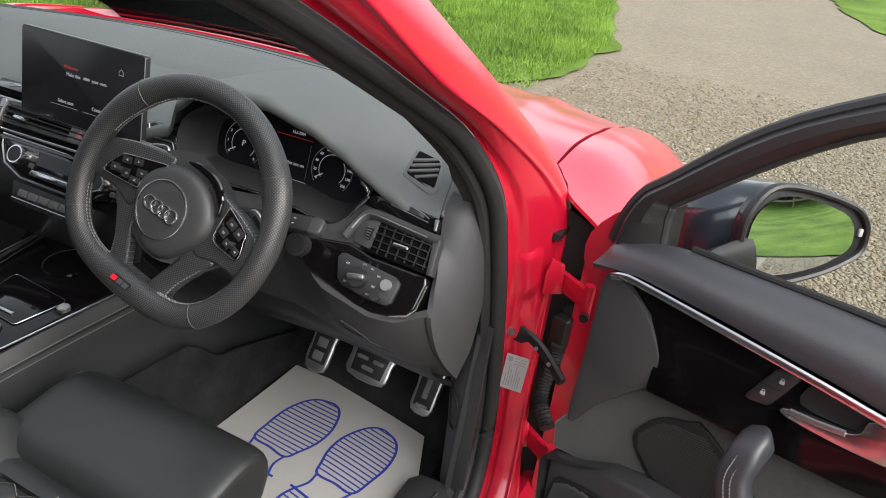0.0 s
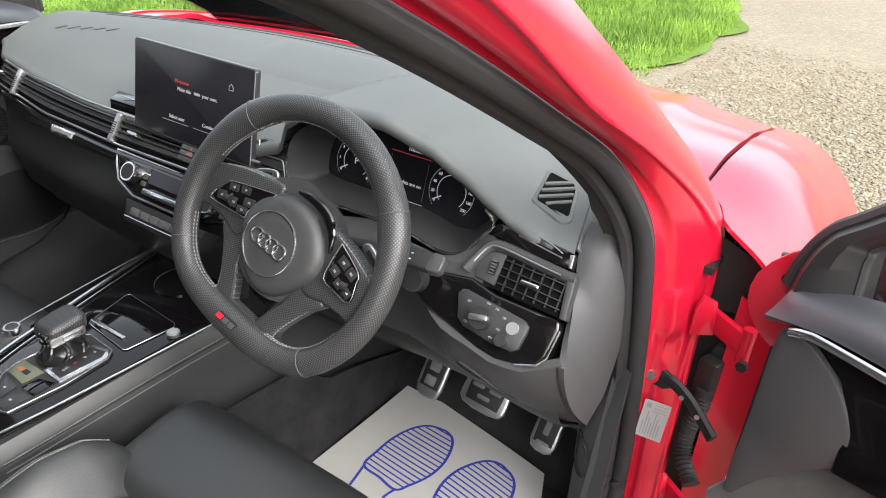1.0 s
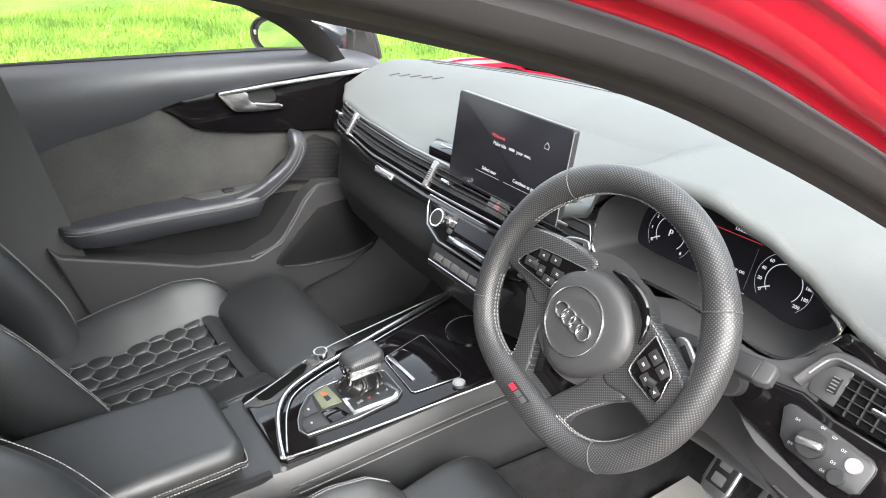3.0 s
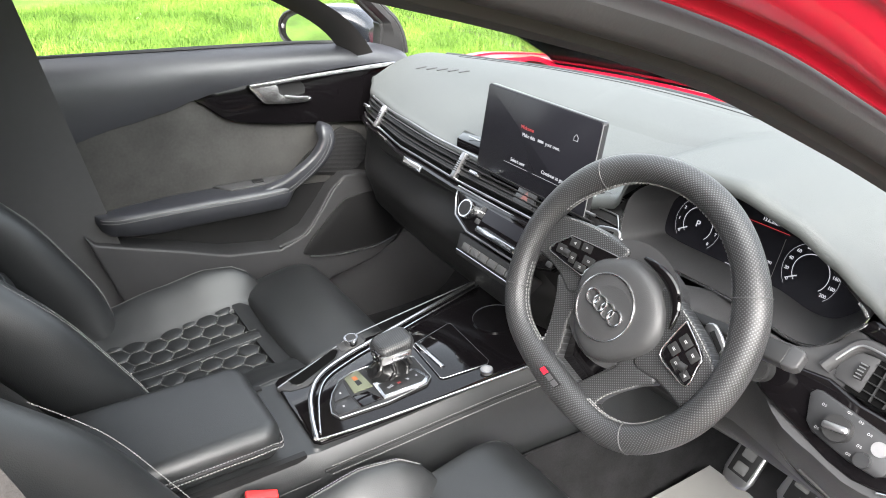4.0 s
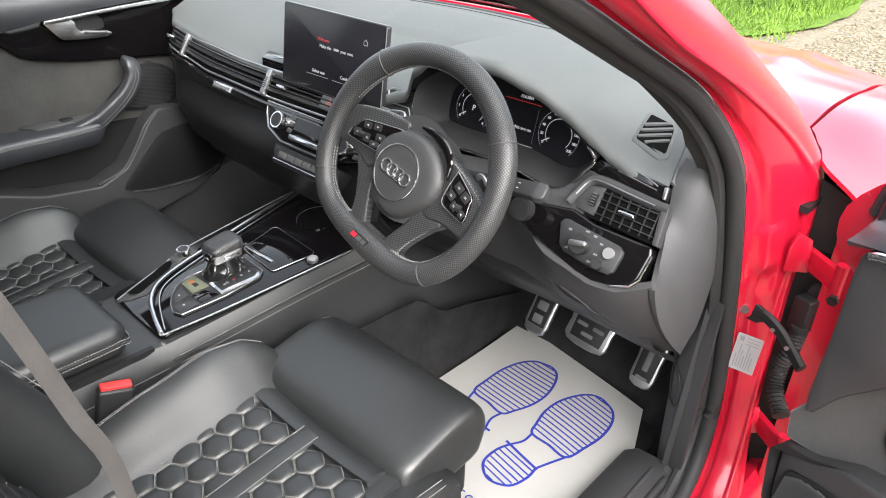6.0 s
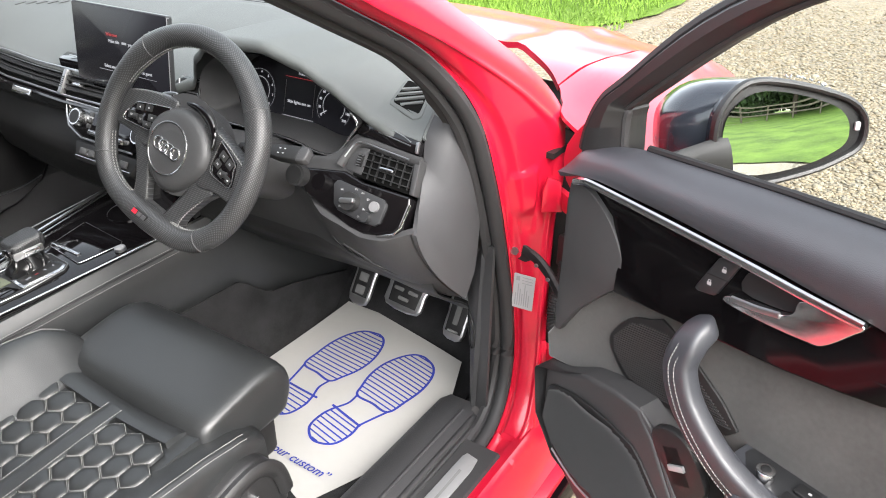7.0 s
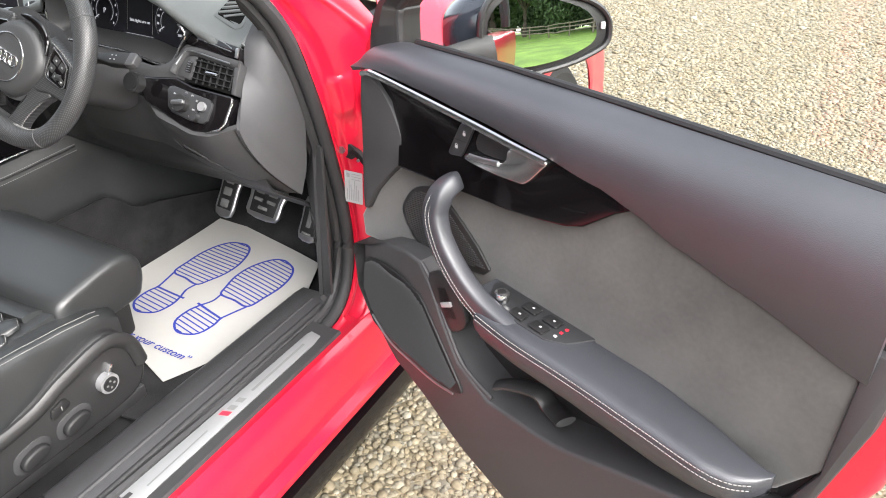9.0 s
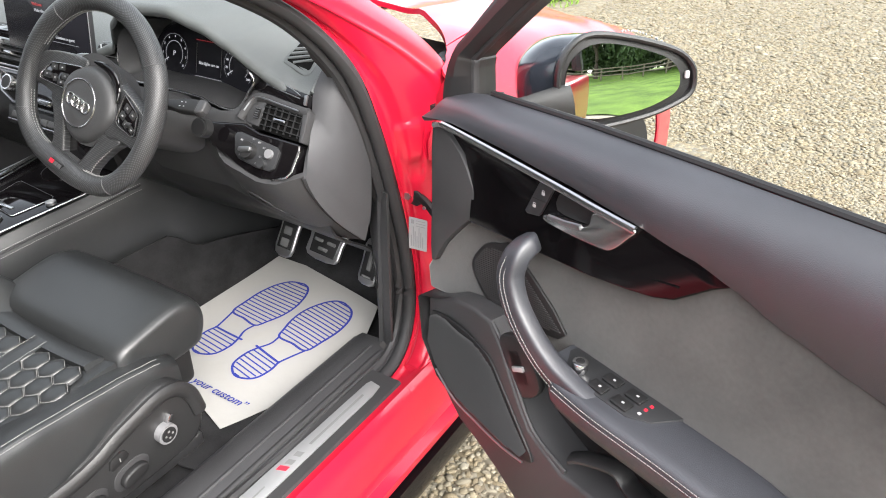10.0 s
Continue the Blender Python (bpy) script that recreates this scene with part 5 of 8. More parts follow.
boss = part("airbag_cover", sheet(dome, 16, 56), material("grained_airbag_skin", (0.037, 0.0375, 0.039), 0.46, 0, 0, 0.45, 0.1, 6, 0.4, 1100, "voronoi", 0.0003), sw, "smooth dark grey airbag cover")
EMB = SPIN @ Matrix.Translation((-0.003, -0.014, 0))
part("emblem_disc", slab(disc(0, 0, 0.0385, 48), 0.000, 0.0105, 0.001), TRIM, boss, m=EMB)
part("emblem_ring", tube([onto(EMB, 0.0392 * math.cos(a), 0.0392 * math.sin(a), 0.0110) for a in [2 * math.pi * i / 56 for i in range(56)]], 0.0014, None, 8, True, WN), CHROME, boss)
for k in range(4):
    part("emblem_link", tube([onto(EMB, -0.0195 + 0.0130 * k + 0.0090 * math.cos(a), 0.0090 * math.sin(a), 0.0116 + 0.0004 * (k % 2)) for a in [2 * math.pi * i / 32 for i in range(32)]], 0.0017, None, 8, True, WN), CHROME, boss)
part("boss_strip", tube(spline([onto(SPIN, u, v, 0.004) for u, v in ((-0.004, 0.059), (0.022, 0.061), (0.046, 0.055), (0.064, 0.040), (0.072, 0.022))], 8), lambda f: 0.001 + 0.0055 * math.sin(math.pi * min(1, f * 0.9 + 0.08)), 0.003, 10, up=WN), PIANO, boss, "gloss black curved inlay")
part("airbag_gap", tube([onto(SPIN, 0.0690 * math.cos(a), -0.010 + 0.067 * math.sin(a), -0.014) for a in [2 * math.pi * i / 48 for i in range(48)]], 0.004, None, 6, True, WN), BLACK, boss)


def spoke(pts, w0, w1, mat, name, label="", bev=0.006, n=4):
    bm = slab(smooth_poly(pts, n), w0, w1, bev, 4)
    if mat is DOTS:
        dots_uv(bm, flat_grid)
    return part(name, bm, mat, sw, label, SPIN)


PODS = {-1: [(-0.120, -0.019), (-0.118, -0.008), (-0.106, 0.0106), (-0.099, 0.0164), (-0.038, 0.036), (-0.034, 0.0345), (-0.037, 0.028), (-0.056, 0.0027), (-0.058, -0.0096), (-0.063, -0.0124), (-0.104, -0.0185)],
        1: [(0.1245, -0.0095), (0.120, 0.014), (0.116, 0.025), (0.083, 0.039), (0.079, 0.0385), (0.078, 0.017), (0.0805, -0.0065), (0.103, -0.0105)][::-1]}
POD_KEYS = {-1: [(-0.106, -0.007, 0.015, 0.012, 0), (-0.094, 0.0107, 0.016, 0.010, 1), (-0.0758, 0.0172, 0.016, 0.010, -1), (-0.0630, 0.0067, 0.018, 0.011, 0), (-0.0685, -0.0063, 0.018, 0.009, 0), (-0.0850, -0.0050, 0.010, 0.013, 0)],
        1: [(0.0930, 0.0240, 0.015, 0.012, 0), (0.1085, 0.0190, 0.014, 0.013, 0), (0.0880, 0.0095, 0.013, 0.012, 0), (0.1000, 0.0000, 0.012, 0.011, 0), (0.1160, -0.0025, 0.010, 0.010, 1)]}
ROLLERS = {-1: (-0.0955, -0.006), 1: (0.1080, 0.0020)}
for s in (-1, 1):
    arm = spoke([(s * 0.030, 0.048), (s * 0.060, 0.047), (s * 0.095, 0.039), (s * 0.128, 0.027), (s * 0.148, 0.014), (s * 0.150, -0.010), (s * 0.143, -0.034), (s * 0.118, -0.033), (s * 0.092, -0.034), (s * 0.060, -0.040), (s * 0.040, 0.0)][::s], -0.028, -0.003, DOTS, "spoke")
    podline = PODS[s]
    pod = part("switch_pod", slab(podline[::-1], -0.012, 0.0015, 0.0015), PIANO, sw, "black switch pod edged in aluminium", SPIN)
    part("pod_trim", tube(spline([onto(SPIN, u, v, 0.0020) for u, v in podline], 3, True), 0.0010, None, 8, True, WN), CHROME, pod)
    part("arm_stitching", dashes([onto(SPIN, s * u, v, -0.003) for u, v in [(p.x, p.y) for p in spline([(0.066, 0.0445, 0), (0.095, 0.0375, 0), (0.126, 0.0265, 0)], 8)]], 0.0006), STITCH, arm)
    for u, v, w, h, kind in POD_KEYS[s]:
        KM = SPIN @ pose(u, v, 0, 0, 0, s * -16)
        part("wheel_key", slab(rounded(0, 0, w, h, 0.0015), 0.0008, 0.0019, 0.0004), SATIN, pod, m=KM)
        if kind:
            part("key_symbol", slab([(-0.0022 * kind, 0.0), (0.0014 * kind, 0.0017), (0.0014 * kind, -0.0017)][::kind], 0.0019, 0.0021), WHITE, pod, m=KM)
        else:
            for dv in (0.0008, -0.0008):
                part("key_symbol", slab(rounded(0, dv, 0.0042, 0.0008, 0.0003), 0.0019, 0.0021), WHITE, pod, m=KM)
    ru, rv = ROLLERS[s]
    part("roller", tube([onto(SPIN, ru - 0.0045, rv - 0.001, 0.0006), onto(SPIN, ru + 0.0045, rv + 0.001, 0.0006)], 0.0048, None, 14), SATIN, pod)
    pd = spoke([(s * u, v) for u, v in ((0.0785, 0.036), (0.086, 0.047), (0.1127, 0.0345), (0.115, 0.022))][::s], -0.049, -0.043, STEEL, "shift_paddle", "satin metal shift paddle", 0.002)
    part("paddle_inset", slab([(s * u, v) for u, v in ((0.0865, 0.0360), (0.089, 0.0415), (0.1085, 0.0325), (0.1095, 0.0260))][::s], -0.044, -0.0424), BLACK, pd, m=SPIN)
    lowarm = spoke([(s * 0.040, -0.028), (s * 0.092, -0.034), (s * 0.078, -0.058), (s * 0.062, -0.086), (s * 0.054, -0.108), (s * 0.058, -0.124), (s * 0.062, -0.140), (s * 0.020, -0.142), (s * 0.021, -0.113), (s * 0.032, -0.086), (s * 0.044, -0.058)][::s], -0.028, -0.006, DOTS, "lower_spoke", n=5)
    part("arm_stitching", dashes(spline([onto(SPIN, s * u, v, -0.0085) for u, v in ((0.088, -0.041), (0.074, -0.063), (0.0595, -0.090), (0.0545, -0.110), (0.062, -0.121))], 10), 0.0008, 0.0030, 0.0020), STITCH, lowarm)
spoke([(-0.060, -0.112), (0.0, -0.109), (0.060, -0.112), (0.064, -0.134), (0.0, -0.142), (-0.064, -0.134)], -0.026, -0.0045, DOTS, "lower_bridge")
part("bridge_recess", slab([(-0.046, -0.050), (-0.021, -0.110), (0.021, -0.110), (0.046, -0.050)], -0.034, -0.018, 0.002), PIANO, sw, "gloss black recess", SPIN)
part("recess_trim", tube(spline([onto(SPIN, u, v, -0.0065) for u, v in ((-0.045, -0.058), (-0.034, -0.084), (-0.023, -0.108), (-0.018, -0.1125), (0.018, -0.1125), (0.023, -0.108), (0.034, -0.084), (0.045, -0.058))], 4), 0.0007, None, 8), SATIN, sw)
b2 = part("rim_badge", slab([(-0.017, -0.127), (0.015, -0.127), (0.018, -0.118), (-0.013, -0.118)], 0.004, 0.0175, 0.0006), BLACK, sw, "small badge with a red mark", SPIN)
for (x0, x1), mt in (((-0.0155, -0.006), REDINK), ((-0.004, 0.0045), SILVERINK), ((0.006, 0.0145), SILVERINK)):
    part("badge_mark", slab([(x0, -0.126), (x1, -0.126), (x1 + 0.0025, -0.119), (x0 + 0.0025, -0.119)], 0.0176, 0.0184), mt, b2, m=SPIN)
part("back_cover", tube([onto(WHEEL, 0, -0.004, -0.008), onto(WHEEL, 0, -0.004, -0.03), onto(WHEEL, 0, -0.004, -0.06)], lambda f: 0.076 - 0.018 * f, None, 32), TRIM, sw)

col = thing("steering_column", onto(WHEEL, 0, -0.02, -0.2), "grey plastic steering column cover with control stalks", "steering column")
part("column_cover", tube([onto(WHEEL, 0, -0.015, -0.058), onto(WHEEL, 0, -0.018, -0.10), onto(WHEEL, 0, -0.02, -0.22)], lambda f: 0.058 + 0.008 * f, lambda f: 0.046 + 0.010 * f, 24, up=(0, 0, 1)), TRIM, col)
for s in (1, -1):
    tip = Vector((0.562, -0.108, 0.914)) if s > 0 else Vector((0.230, -0.112, 0.925))
    root = onto(WHEEL, s * 0.045, 0.010, -0.082)
    d = (tip - root).normalized()
    side = d.cross(Vector((0, -0.6, 0.8))).normalized()
    SM = axes(root, d, side * -1, d.cross(side) * -1)
    reach = (tip - root).length
    stalk = part("stalk", slab([(0, -0.006), (reach * 0.45, -0.008), (reach * 0.62, -0.0125), (reach - 0.014, -0.0125), (reach - 0.014, 0.0125), (reach * 0.62, 0.0125), (reach * 0.45, 0.008), (0, 0.006)], -0.007, 0.007, 0.003, 3), BLACK, col, "black control stalk with a grey end", SM)
    part("stalk_end", slab([(reach - 0.016, -0.0135), (reach - 0.002, -0.0120), (reach + 0.002, -0.008), (reach + 0.002, 0.008), (reach - 0.002, 0.0120), (reach - 0.016, 0.0135)], -0.0072, 0.0074, 0.003, 3), TRIM, stalk, m=SM)
    for k in range(4):
        part("stalk_symbol", slab(rounded(reach * 0.62 + 0.009 * (k // 2), -0.004 + 0.008 * (k % 2), 0.0034, 0.0016, 0.0005), 0.007, 0.0073), WHITE, stalk, m=SM)
part("ignition_ring", tube([(0.496, -0.060, 0.852), (0.498, -0.076, 0.860)], 0.0170, None, 28), SATIN, col, "dark ignition lock collar")
part("ignition_slot", tube([(0.498, -0.075, 0.8595), (0.4984, -0.0785, 0.8612)], 0.0138, None, 24), BLACK, col)


# ---- centre console ----
con = thing("centre_console", (0, -0.3, 0.3), "gloss black centre console with aluminium trim and padded sides", "centre console")


def con_half(y):
    """The console's half-width and top height along the car."""
    return lerp_table(y, [(-1.0, 0.098, 0.600), (-0.50, 0.104, 0.600), (-0.44, 0.108, 0.608), (-0.15, 0.124, 0.632), (0.05, 0.150, 0.655), (0.12, 0.165, 0.60), (0.50, 0.19, 0.52)])


def con_shell(u, v):
    y = -1.0 + 1.50 * u
    h, z = con_half(y)
    z -= 0.006 if y > -0.46 else 0.0
    a = -1 + 2 * v
    if abs(a) < 0.5:
        return a * 2 * (h - 0.012), y, z
    k = (abs(a) - 0.5) * 2
    bulge = 0.010 * math.sin(math.pi * min(1, k * 1.6)) if y > -0.46 else 0
    return math.copysign(h - 0.012 + 0.012 * min(1, 12 * k) + bulge + 0.012 * k, a), y, z - 0.006 * min(1, 12 * k) - 0.31 * max(0, k - 0.02)


part("console_body", sheet(con_shell, 60, 60, -0.004), LEATHER, con, "dark grey console with padded sides")
for s in (1, -1):
    pts = [(s * (con_half(y)[0] + 0.006), y, con_half(y)[1] - 0.028) for y in [-0.45 + 0.47 * i / 24 for i in range(25)]]
    pad = part("side_pad_seam", tube(pts, 0.0022, None, 6), BLACK, con)
    for dz in (0.022, 0.036):
        part("side_stitching", dashes([(s * (con_half(y)[0] + 0.0075 + 0.09 * (dz - 0.022)), y, con_half(y)[1] - dz) for y in [-0.44 + 0.46 * i / 40 for i in range(41)]], 0.0007), STITCH, pad)
for s in (1, -1):
    part("tunnel_carpet", sheet(lambda u, v: (s * (con_half(-0.50 + 1.04 * u)[0] + 0.022 + 0.006 * math.sin(11 * u) * v + 0.05 * v * v), -0.50 + 1.04 * u, con_half(-0.50 + 1.04 * u)[1] - 0.135 - 0.030 * math.sin(2.2 * u) - 0.19 * v), 40, 10, 0.006 * s), CARPET, con, "black tunnel carpet")
part("lacquer_top", slab([(-0.096, -0.288), (-0.088, -0.298), (0.074, -0.302), (0.084, -0.294), (0.100, -0.16), (0.112, 0.0), (0.126, 0.17), (0.0, 0.18), (-0.126, 0.17), (-0.116, 0.0), (-0.106, -0.15)], -0.012, -0.002, 0.003), PIANO, con, "gloss black console top", TOP)


def edge(pts, r, mat, name, parent, w=0.0, flat=None):
    return part(name, tube(spline([onto(TOP, x, y, w) for x, y in pts], 6), r, flat, 8, up=(0, -0.1, 0.995)), mat, parent)


edge([(0.078, -0.298), (0.030, -0.284), (-0.020, -0.263), (-0.054, -0.232), (-0.074, -0.18), (-0.090, -0.10), (-0.102, -0.04), (-0.122, 0.07), (-0.146, 0.195)], 0.0042, CHROME, "console_trim", con, 0.002, 0.0040)
edge([(0.070, -0.288), (0.030, -0.272), (-0.014, -0.251), (-0.045, -0.222), (-0.063, -0.17), (-0.078, -0.10), (-0.090, -0.04), (-0.110, 0.07), (-0.132, 0.19)], 0.0016, CHROME, "trim_line", con, 0.000)
edge([(0.080, -0.297), (0.096, -0.214), (0.114, -0.08), (0.132, 0.058), (0.142, 0.13)], 0.0018, CHROME, "edge_line", con, 0.0)
edge([(-0.070, -0.300), (-0.0927, -0.230), (-0.1205, -0.1486), (-0.130, -0.06), (-0.142, 0.15)], 0.0012, STEEL, "edge_line", con, 0.0)
ledge = part("side_ledge", slab([(-0.068, -0.303), (-0.0927, -0.232), (-0.1225, -0.145), (-0.122, -0.118), (-0.100, -0.122), (-0.094, -0.152), (-0.075, -0.190), (-0.046, -0.258), (-0.052, -0.286)], -0.006, 0.0002, 0.001), TRIM, con, m=TOP)
SLOT = [(-0.079, -0.2785), (-0.1090, -0.183), (-0.106, -0.177), (-0.098, -0.1765), (-0.082, -0.190), (-0.054, -0.263), (-0.056, -0.272), (-0.0645, -0.279)]
# no real hole: a flush near-black plate paints the slot's inner shade
slot = part("phone_slot", slab(SLOT, -0.004, 0.0006), DEPTH_SHADE, con, "near-black plate standing in for the shaded storage slot", TOP)
part("slot_rim", tube([onto(TOP, x, y, 0.0006) for x, y in SLOT], 0.0012, None, 6, True), SATIN, slot)
# rotary drive selector on a small key strip
part("volume_knob_base", slab(rounded(-0.104, -0.150, 0.026, 0.046, 0.004), -0.004, 0.002, 0.001), TRIM2, con, m=TOP)
vk = part("volume_knob", tube([onto(TOP, -0.104, -0.148, 0.001), onto(TOP, -0.104, -0.148, 0.014)], 0.0125, None, 26), CHROME, con, "bright rotary knob")
part("knob_cap", tube([onto(TOP, -0.104, -0.148, 0.0138), onto(TOP, -0.104, -0.148, 0.0150)], 0.009, None, 22), TRIM, vk)
# gear plate, boot, knob
PLATE_LINE = [(0.042, -0.256), (0.020, -0.248), (0.000, -0.235), (-0.022, -0.212), (-0.029, -0.187), (-0.027, -0.160), (-0.012, -0.095), (-0.002, -0.082), (0.060, -0.086), (0.072, -0.102), (0.072, -0.173), (0.060, -0.250)]
gp = part("gear_plate", slab(PLATE_LINE, -0.004, 0.003, 0.0015), SATIN, con, "dark gear plate with keys", TOP)
part("plate_rim", tube([onto(TOP, x, y, 0.003) for x, y in PLATE_LINE], 0.0009, None, 6, True), STEEL, gp)
GATE = [(0.020, -0.173), (0.022, -0.104), (0.030, -0.094), (0.058, -0.088), (0.071, -0.100), (0.072, -0.113), (0.064, -0.176)]
part("shift_gate", slab(GATE, 0.002, 0.006, 0.0015), CHROME, gp, "bright shift gate", TOP)
part("gate_display", slab([(0.030, -0.168), (0.031, -0.102), (0.058, -0.095), (0.065, -0.106), (0.058, -0.170)], 0.0055, 0.0068, 0.0004), SATIN, gp, m=TOP)
for k, tx in enumerate(("P", "R", "N", "D/S")):
    lettering(tx, 0.0070, TOP @ pose(0.046, -0.106 - 0.016 * k, 0.0070, 0, 0, -78), LITRED if k == 2 else LIT, gp, "gear_letter")
part("mode_badge", slab([(-0.0198, -0.2037), (-0.028, -0.176), (0.025, -0.1745), (0.0215, -0.207)], 0.002, 0.0045, 0.0008), material("brass_grey_plate", (0.17, 0.18, 0.12), 0.35, 0.5, 0, 0.5, 0.08, 12), gp, "small pale badge plate", TOP)
part("badge_mark", slab([(-0.0146, -0.1935), (-0.005, -0.1935), (-0.004, -0.186), (-0.0135, -0.186)], 0.0045, 0.0050), material("amber_print", (0.34, 0.09, 0.02), 0.4), gp, m=TOP)
part("badge_mark", slab([(-0.003, -0.1935), (0.0105, -0.194), (0.0092, -0.1855), (-0.002, -0.186)], 0.0045, 0.0050), BLACK, gp, m=TOP)
for outline_ in ([(0.010, -0.236), (0.0226, -0.2415), (0.0226, -0.2150), (-0.016, -0.2085)], [(0.0250, -0.242), (0.040, -0.250), (0.056, -0.250), (0.058, -0.2150), (0.0255, -0.2155)]):
    key = part("console_key", slab(outline_, 0.002, 0.0048, 0.0012), SWITCH, gp, m=TOP)
    cx, cy = sum(p[0] for p in outline_) / len(outline_), sum(p[1] for p in outline_) / len(outline_)
    part("key_symbol", slab(rounded(cx, cy, 0.0040, 0.0030, 0.0008), 0.0048, 0.0051), WHITE, gp, m=TOP)
part("plate_inlay", slab([(0.0273, -0.2120), (0.0305, -0.1872), (0.0605, -0.1772), (0.0590, -0.2120)], 0.002, 0.0046, 0.0010), PIANO, gp, m=TOP)
boot = part("gear_boot", tube([onto(TOP, 0.004, -0.130, 0.003), onto(TOP, 0.004, -0.129, 0.012), onto(TOP, 0.006, -0.127, 0.022), onto(TOP, 0.007, -0.125, 0.038)], lambda f: 0.032 - 0.016 * f + 0.0035 * math.sin(17 * f), lambda f: 0.037 - 0.019 * f + 0.003 * math.sin(15 * f + 1), 26, power=0.8), SHINE, gp, "gathered shiny leather gear boot")
for k in range(7):
    a = 2 * math.pi * k / 7 + 0.4
    part("boot_fold", tube(spline([onto(TOP, 0.004 + 0.031 * math.cos(a), -0.130 + 0.036 * math.sin(a), 0.004), onto(TOP, 0.005 + 0.026 * math.cos(a + 0.25), -0.128 + 0.030 * math.sin(a + 0.25), 0.016), onto(TOP, 0.006 + 0.019 * math.cos(a), -0.126 + 0.022 * math.sin(a), 0.030)], 5), 0.0035, None, 8), SHINE, boot)
KN = TOP @ pose(0.007, -0.125, 0.051, -4, 0, -2)
bm = slab(rounded(0, 0, 0.052, 0.066, 0.016, 6), -0.015, 0.017, 0.011, 6)
for v in bm.verts:
    v.co.x *= 1 + 0.06 * v.co.y / 0.033 - 0.06 * (v.co.z < 0)
    v.co.z += 0.004 * v.co.y / 0.033
gk = part("gear_knob", dots_uv(bm, flat_grid), DOTS, con, "perforated leather gear knob with aluminium side", KN)
face = part("knob_face", slab(rounded(0, 0, 0.021, 0.019, 0.004), -0.004, 0.0030, 0.0015), PIANO, gk, m=KN @ axes((0.011, -0.0325, -0.0035), (1, 0.06, 0), (0, 0, 1), (0.06, -1, 0)))
part("knob_mark", slab([(-0.0022, -0.0026), (0.0026, 0.0), (-0.0022, 0.0026)], 0.0030, 0.0034), WHITE, face, m=KN @ axes((0.011, -0.0325, -0.0035), (1, 0.06, 0), (0, 0, 1), (0.06, -1, 0)))
part("knob_side", slab(rounded(0, 0, 0.054, 0.015, 0.005), -0.006, 0.0016, 0.002), STEEL, gk, m=KN @ axes((0.0250, -0.004, -0.0065), (0.05, 1, 0.06), (0, -0.06, 1), (1, -0.05, 0)))
part("release_button", slab(rounded(0, 0, 0.030, 0.008, 0.003), 0, 0.004, 0.0015), CHROME, gk, m=KN @ axes((0.0252, 0.002, -0.0055), (0.05, 1, 0.06), (0, -0.06, 1), (1, -0.05, 0)))
part("knob_stem", tube([onto(TOP, 0.007, -0.125, 0.020), onto(TOP, 0.007, -0.125, 0.042)], 0.012, None, 14), SATIN, gk)
# lid, start button, cup holder
LID = [(-0.035, -0.060), (-0.050, 0.018), (-0.046, 0.024), (0.080, 0.015), (0.087, 0.008), (0.074, -0.070), (0.069, -0.074), (-0.030, -0.065)]
lid = part("tray_lid", slab(LID, -0.002, 0.0015, 0.001), PIANO, con, "gloss black tray lid", TOP)
part("lid_rim", tube([onto(TOP, x, y, 0.0008) for x, y in LID], 0.0006, None, 6, True), STEEL, lid)
part("lid_handle", slab(rounded(0.008, -0.0565, 0.084, 0.0085, 0.002), 0.0012, 0.0050, 0.0015), CHROME, lid, m=TOP)
sb = part("start_button", tube([onto(TOP, 0.101, -0.004, -0.001), onto(TOP, 0.101, -0.004, 0.005)], 0.0105, None, 26), STEEL, con, "round metal start button")
part("button_face", tube([onto(TOP, 0.101, -0.004, 0.0045), onto(TOP, 0.101, -0.004, 0.0058)], 0.008, None, 22), LABEL, sb)
cup = part("cup_holder", slab(disc(-0.010, 0.100, 0.044, 40), -0.002, 0.0006), PIANO, con, m=TOP)
part("cup_ring", tube([onto(TOP, -0.010 + 0.044 * math.cos(a), 0.100 + 0.044 * math.sin(a), 0.0006) for a in [radians(95 + 150 * i / 30) for i in range(31)]], lambda f: 0.0002 + 0.0012 * math.sin(math.pi * f), 0.0006, 6), STEEL, cup)
part("stack_slope", sheet(lambda u, v: (-0.13 + 0.26 * v, 0.02 - 0.05 * u + 0.03 * u * u, 0.655 + 0.15 * u), 6, 10, 0.02), BLACK, con)
# armrest lid
bm = slab(rounded(-0.010, -0.675, 0.190, 0.36, 0.030, 6), 0.605, 0.660, 0.020, 5)
for v in bm.verts:
    if v.co.z > 0.63:
        v.co.z += 0.014 * (1 - ((v.co.x + 0.010) / 0.095) ** 2) * (1 - ((v.co.y + 0.675) / 0.18) ** 2)
arm = part("armrest", bm, LEATHER, con, "padded black leather armrest lid")
part("armrest_seam", tube(spline([(0.0852, -0.85, 0.632), (0.0852, -0.60, 0.632), (0.0838, -0.518, 0.632), (0.069, -0.4965, 0.632), (-0.06, -0.497, 0.632)], 6), 0.0016, None, 6), BLACK, arm)
for dz in (0.0045, -0.0045):
    part("armrest_stitching", dashes(spline([(0.0858, -0.85, 0.632 + dz), (0.0858, -0.60, 0.632 + dz), (0.0845, -0.518, 0.632 + dz), (0.070, -0.4960, 0.632 + dz), (-0.06, -0.4955, 0.632 + dz)], 10), 0.0008), STITCH, arm)
part("console_crease", tube([(0.112, -0.98, 0.565), (0.114, -0.72, 0.565), (0.117, -0.46, 0.572)], 0.0008, None, 6), TRIM2, con)
